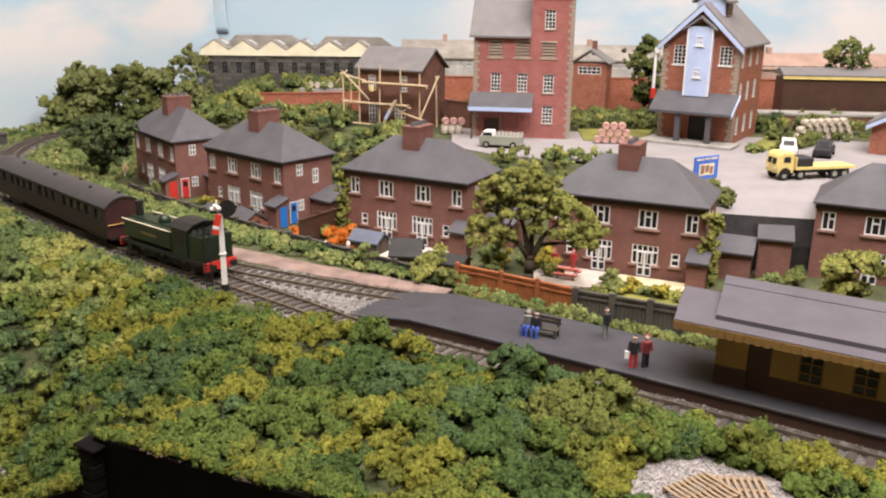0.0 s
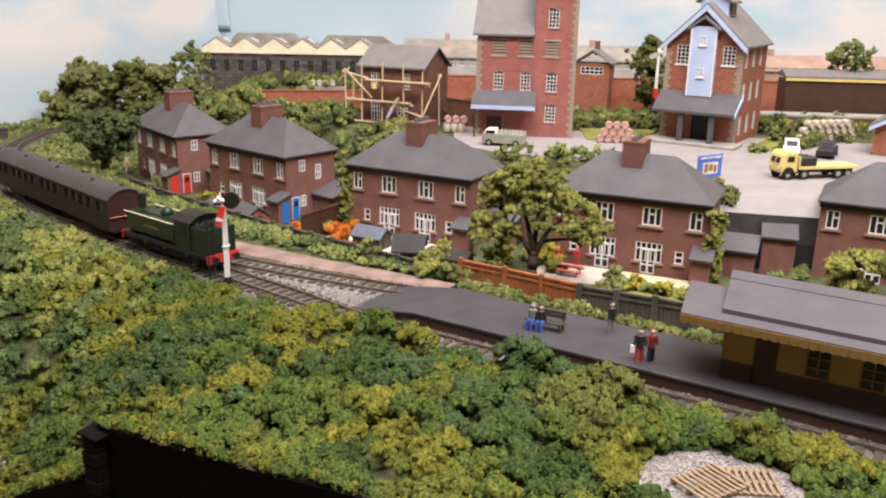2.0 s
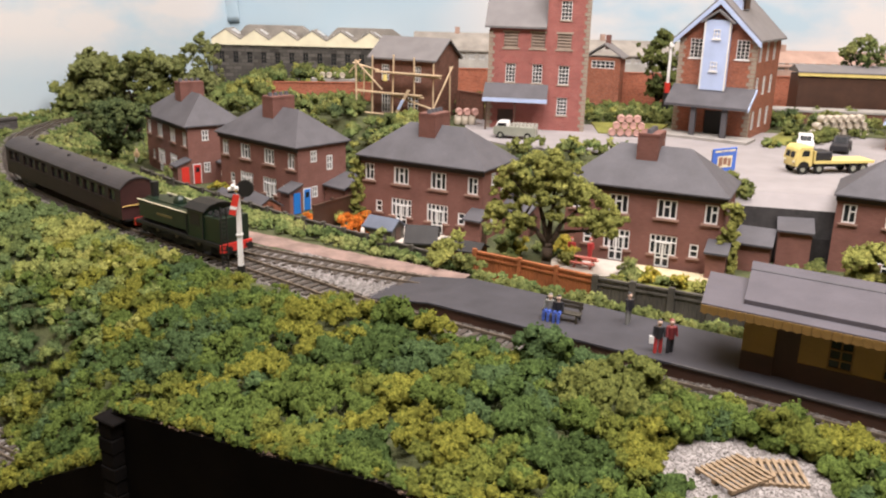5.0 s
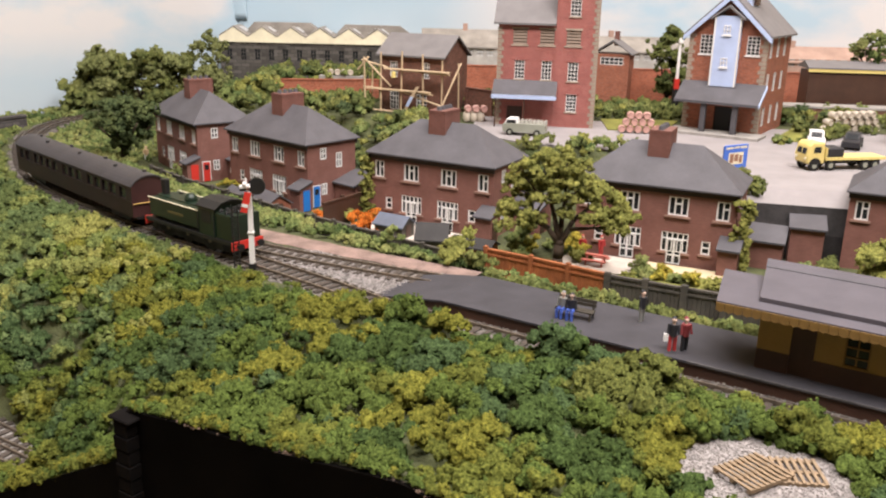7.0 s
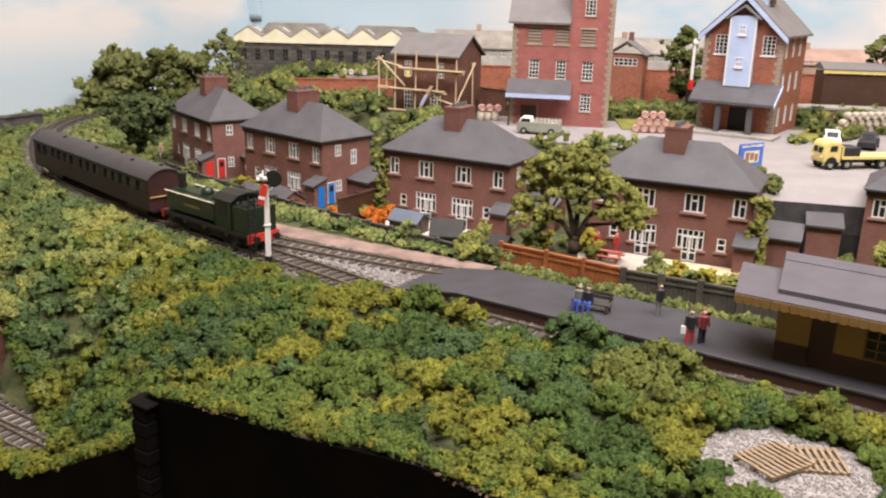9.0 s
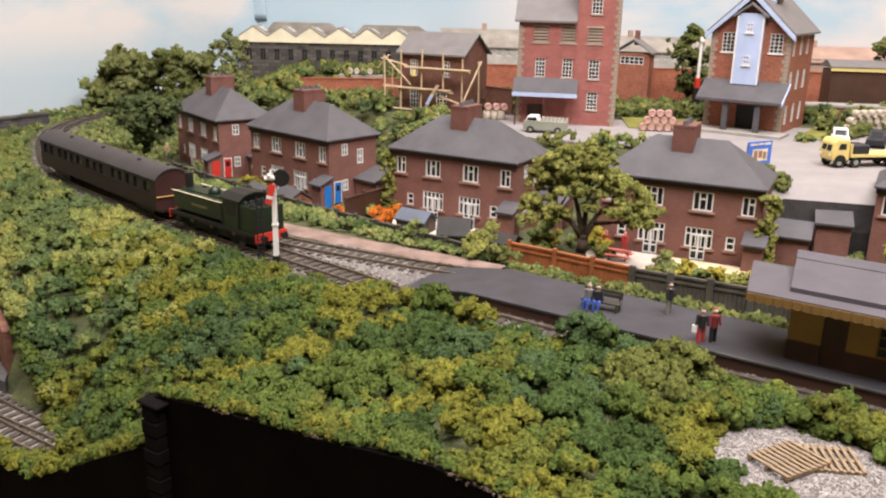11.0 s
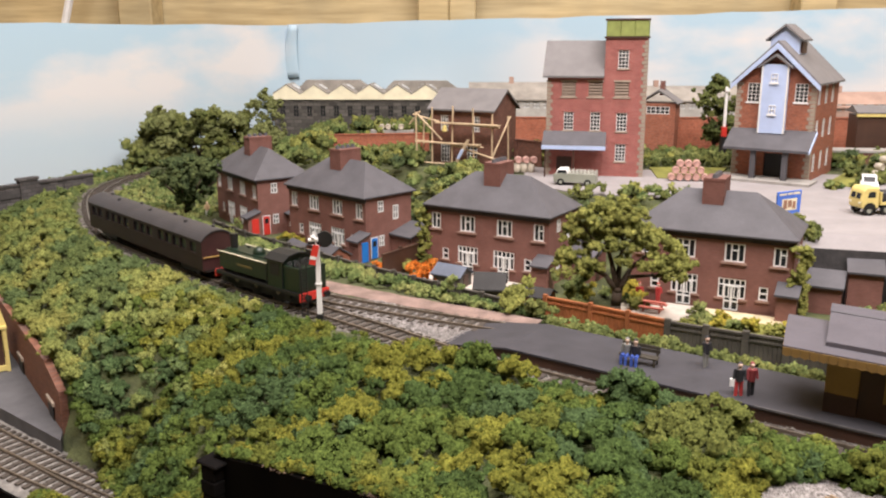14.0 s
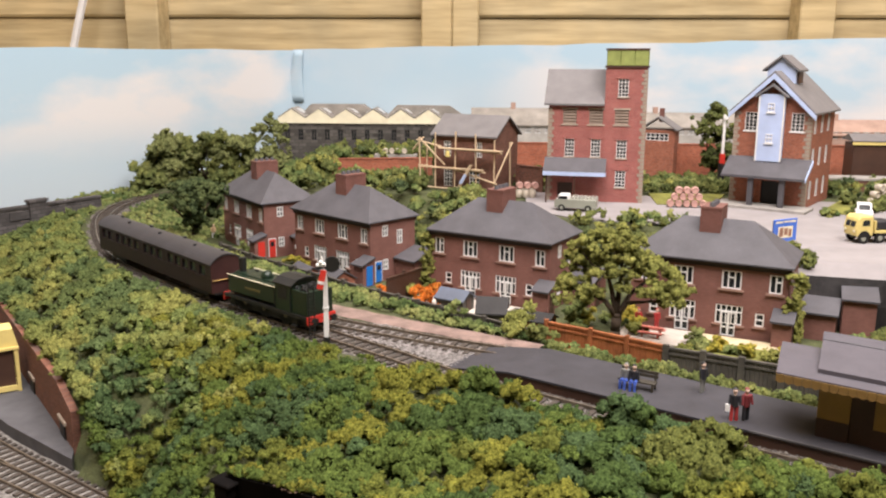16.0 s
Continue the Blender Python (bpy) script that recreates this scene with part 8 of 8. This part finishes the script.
# ---------------------------------------------------------------- left edge: stone parapet and low level
PARA = brick_material("dark_parapet_stone", (0.085, 0.078, 0.078), (0.05, 0.047, 0.047), bw=1.1, bh=0.45, vary=0.4, joint=0.05)
pw = thing("viaduct_parapet", -59.6, 92.0, 0, 58.0, "dark grey stone parapet with a raised pier", "parapet", kind="structure")
bm = bmesh.new()
box(bm, -24, 0, -9, 13, 0.6, 1.3)
part("wall", bm, PARA, pw)
bm = bmesh.new()
box(bm, -24, -0.12, 1.3, 13, 0.72, 1.6)
part("coping", bm, PARA, pw)
for x in (-14.0, 3.4):
    bm = bmesh.new()
    box(bm, x, -0.3, -9, x + 2.2, 0.5, 1.9)
    box(bm, x - 0.15, -0.4, 1.9, x + 2.35, 0.6, 2.2)
    part("pier", bm, PARA, pw)
for k in range(9):
    bm = bmesh.new()
    box(bm, -23 + 4 * k, -0.1, 0.0, -20.4 + 4 * k, 0.0, 1.0)
    part("panel", bm, PARA, pw)

BRICK_LOW = brick_material("retaining_brick", (0.2, 0.085, 0.055), (0.17, 0.1, 0.08))
rw = thing("retaining_wall", *ab(-51.0, 25.0), LOW, 0, "brown brick retaining wall below the wooded bank", "retaining wall", kind="structure")
p0, p1 = Vector((*ab(-51.0, 25.0), 0)), Vector((*ab(-95, 40.0), 0))
ang = math.atan2((p1 - p0).y, (p1 - p0).x)
rw.matrix_world = at(p0.x, p0.y, LOW, math.degrees(ang))
bm = bmesh.new()
prism(bm, [(0, -0.4), (0, 3.6), (4, 4.6), (50, 5.2), (50, -0.4)], "y", -0.4, 0.1)
part("brickwork", bm, BRICK_LOW, rw)
for x in (2.0, 12, 22):
    bm = bmesh.new()
    box(bm, x, -0.1, 0, x + 1.4, 0.2, 2.0)
    part("recess_panel", bm, BLACK, rw, "dark doorway in the wall")
    bm = bmesh.new()
    box(bm, x - 0.3, 0.0, 2.0, x + 1.7, 0.25, 2.25)
    part("lintel", bm, STONE, rw)
lp = thing("low_platform", *ab(-50.5, 24.6), LOW, 0, "grey low level platform beside the retaining wall", "platform", kind="structure")
bm = bmesh.new()
q = [(-29.6, 46.9), (-36.6, 51.8), (-45, 58.8), (-62, 80.5), (-54, 83), (-45.4, 70.6), (-35.3, 57.6), (-30.2, 48.4)]
prism(bm, [(u - ab(-50.5, 24.6)[0], v - ab(-50.5, 24.6)[1]) for u, v in q], "z", -0.3, 0.9)
part("slab", bm, ROAD, lp)
yk = thing("yellow_kiosk", -40.9, 58.2, LOW + 0.9, 35, "yellow timber kiosk on the low platform", "kiosk")
for sx in (-1.3, 1.3):
    for sy in (-1.0, 1.0):
        bm = bmesh.new()
        box(bm, sx - 0.13, sy - 0.13, 0, sx + 0.13, sy + 0.13, 3.4)
        part("post", bm, YELLOW, yk)
bm = bmesh.new()
box(bm, -1.5, -1.2, 3.4, 1.5, 1.2, 3.6)
prism(bm, [(-1.5, 3.6), (1.5, 3.6), (1.2, 5.0), (-1.2, 5.0)], "y", -1.0, 1.0)
part("roof", bm, YELLOW, yk)
bm = bmesh.new()
box(bm, -1.4, -1.1, 0.1, 1.4, 1.1, 0.5)
part("base", bm, YELLOW, yk)
bm = bmesh.new()
box(bm, -1.1, -0.9, 0.5, 1.1, 0.9, 3.3)
part("cabin", bm, BROWN_PAINT, yk)

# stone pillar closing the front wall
# stone coloured almost black, so the pillar's shadow is in its colour
PILLAR = material("shadow_dark_pillar_stone", (0.006, 0.0052, 0.005), 0.95, vary=0.35, coarse=0.7, spec=0.05)
pl = thing("wall_pillar", *ab(-29.1, 19.9), -4.4, -32, "weathered stone pillar with a flat cap", "pillar")
for k in range(7):
    bm = bmesh.new()
    w = 0.42 + (0.04 if k % 2 else 0)
    box(bm, -w, -w - 0.6, 0.66 * k + 0.02, w, w, 0.66 * k + 0.64)
    bevel(bm, 0.04)
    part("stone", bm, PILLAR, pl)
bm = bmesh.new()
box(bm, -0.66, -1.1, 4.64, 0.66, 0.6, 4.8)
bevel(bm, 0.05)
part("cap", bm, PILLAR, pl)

# gravel patch with pallets
bm = bmesh.new()
gx, gy = ab(-5.8, 27.4)
ring = [bm.verts.new((gx + (3.4 + 0.3 * math.sin(3 * t)) * math.cos(t) * CA + 3.0 * math.sin(t) * SA, gy - (3.4 + 0.3 * math.sin(3 * t)) * math.cos(t) * SA + 3.0 * math.sin(t) * CA, 1.5)) for t in [2 * math.pi * i / 28 for i in range(28)]]
low = [bm.verts.new((v.co.x, v.co.y, -0.5)) for v in ring]
bm.faces.new(ring)
for i in range(28):
    bm.faces.new((low[i], low[(i + 1) % 28], ring[(i + 1) % 28], ring[i]))
tagged(part("gravel_patch", bm, GRAVEL), "patch of pale grey gravel on the bank", "gravel", kind="structure")
gr = np.random.default_rng(3)
t, q = gr.uniform(0, 2 * np.pi, 3800), np.sqrt(gr.uniform(0, 1, 3800))
ga, gb = 3.3 * q * np.cos(t), 2.9 * q * np.sin(t)
pts = np.stack([gx + ga * CA + gb * SA, gy - ga * SA + gb * CA, np.full(3800, 1.52)], 1)
tagged(new("gravel_stones", foam_mesh("gravel_stones", pts, gr.uniform(0.03, 0.062, 3800), GRAVEL, 3, False)), "loose pale gravel stones", "gravel", kind="stuff")
PALLET = material("pallet_wood", (0.24, 0.17, 0.105), 0.8, vary=0.3, coarse=1.5)


def pallet(x, y, z, turn, tilt, label):
    p = thing("wooden_pallet", x, y, z, turn, label, "pallet", "wooden pallets")
    p.matrix_world = pose(U * x, U * y, U * z, tilt, 0, turn)
    me = None
    for k in range(9):
        if me is None:
            bm = bmesh.new()
            box(bm, -0.058, -0.85, 0.12, 0.058, 0.85, 0.17)
            me = finish(bm, "top_board", PALLET)
        o = new("top_board", me)
        o.parent = p
        o.matrix_basis = at(-1.0 + 0.25 * k, 0, 0)
    for sy in (-0.75, 0, 0.75):
        bm = bmesh.new()
        box(bm, -1.06, sy - 0.08, 0.0, 1.06, sy + 0.08, 0.12)
        part("bearer", bm, PALLET, p)
    return p


pallet(9.3, 26.45, 1.6, 30, 0, "weathered wooden pallet lying on gravel")
pallet(10.7, 26.75, 1.5, -5, 0, "weathered wooden pallet leaning beside another pallet")
# pale pipe on the shed wall
bm = bmesh.new()
rod(bm, (-75.5, 161.3, 46), (-85.5, 161.3, 13), 0.75, n=8)
tagged(part("wall_pipe", bm, WHITE), "pale plastic pipe on the shed wall", "pipe")

# loose stones on the track beds
gr = np.random.default_rng(9)
pts = []
for path, w, zz, mat_n in ((MAIN[i0:], 1.7, 0.03, 17000), (LOOP, 1.6, 0.02, 6000)):
    xy = np.array([(p.x, p.y) for p in path])
    i = gr.integers(1, len(xy) - 1, mat_n)
    tg = xy[np.minimum(i + 1, len(xy) - 1)] - xy[i - 1]
    tg /= np.linalg.norm(tg, axis=1)[:, None]
    o = gr.uniform(-w, w, mat_n)
    pts.append(np.stack([xy[i, 0] - tg[:, 1] * o, xy[i, 1] + tg[:, 0] * o, zz + 0.03 - 0.02 * np.abs(o)], 1))
pts = np.concatenate(pts)
tagged(new("ballast_stones", foam_mesh("ballast_stones", pts, gr.uniform(0.04, 0.085, len(pts)), BALLAST_STONE, 9)), "loose grey and brown ballast stones", "ballast", kind="stuff")
xy = np.stack([gr.uniform(-13.5, -2.5, 9000), gr.uniform(46.5, 56, 9000)], 1)
keep = np.array([1.2 < np.sqrt(((MAIN_XY - q) ** 2).sum(1).min()) and np.sqrt(((LOOP_XY - q) ** 2).sum(1).min()) < 4.2 and near_track(*q) < 4.6 and np.dot(q, (SA, CA)) > track_b(q[0] * CA - q[1] * SA) for q in xy])
xy = xy[keep]
tagged(new("grey_ballast_stones", foam_mesh("grey_ballast_stones", np.column_stack([xy, np.full(len(xy), 0.05)]), gr.uniform(0.05, 0.1, len(xy)), GRAVEL, 10, False)), "pale loose stones between the tracks", "ballast", kind="stuff")

# chipped plaster along the top edge of the front board
gr = np.random.default_rng(12)
fa = np.concatenate([gr.uniform(-29, -9, 45), gr.normal(-13.2, 1.0, 150), gr.normal(-20.5, 0.5, 30), gr.normal(-25.5, 0.4, 25)])
fz = np.interp(fa, LIP_A, LIP_Z) - 0.06 - np.abs(gr.normal(0, 0.05, len(fa)))
fb = gr.uniform(19.42, 19.62, len(fa))
fr = 0.02 + 0.075 * gr.random(len(fa)) ** 2.5
tagged(new("plaster_flecks", foam_mesh("plaster_flecks", np.stack([fa * CA + fb * SA, -fa * SA + fb * CA, fz], 1), fr, material("chipped_plaster", (0.2, 0.13, 0.09), 0.95, vary=0.5, coarse=1.0, island=0.9), 12, False)), "chipped tan and white plaster along the board edge", "plaster", kind="stuff")
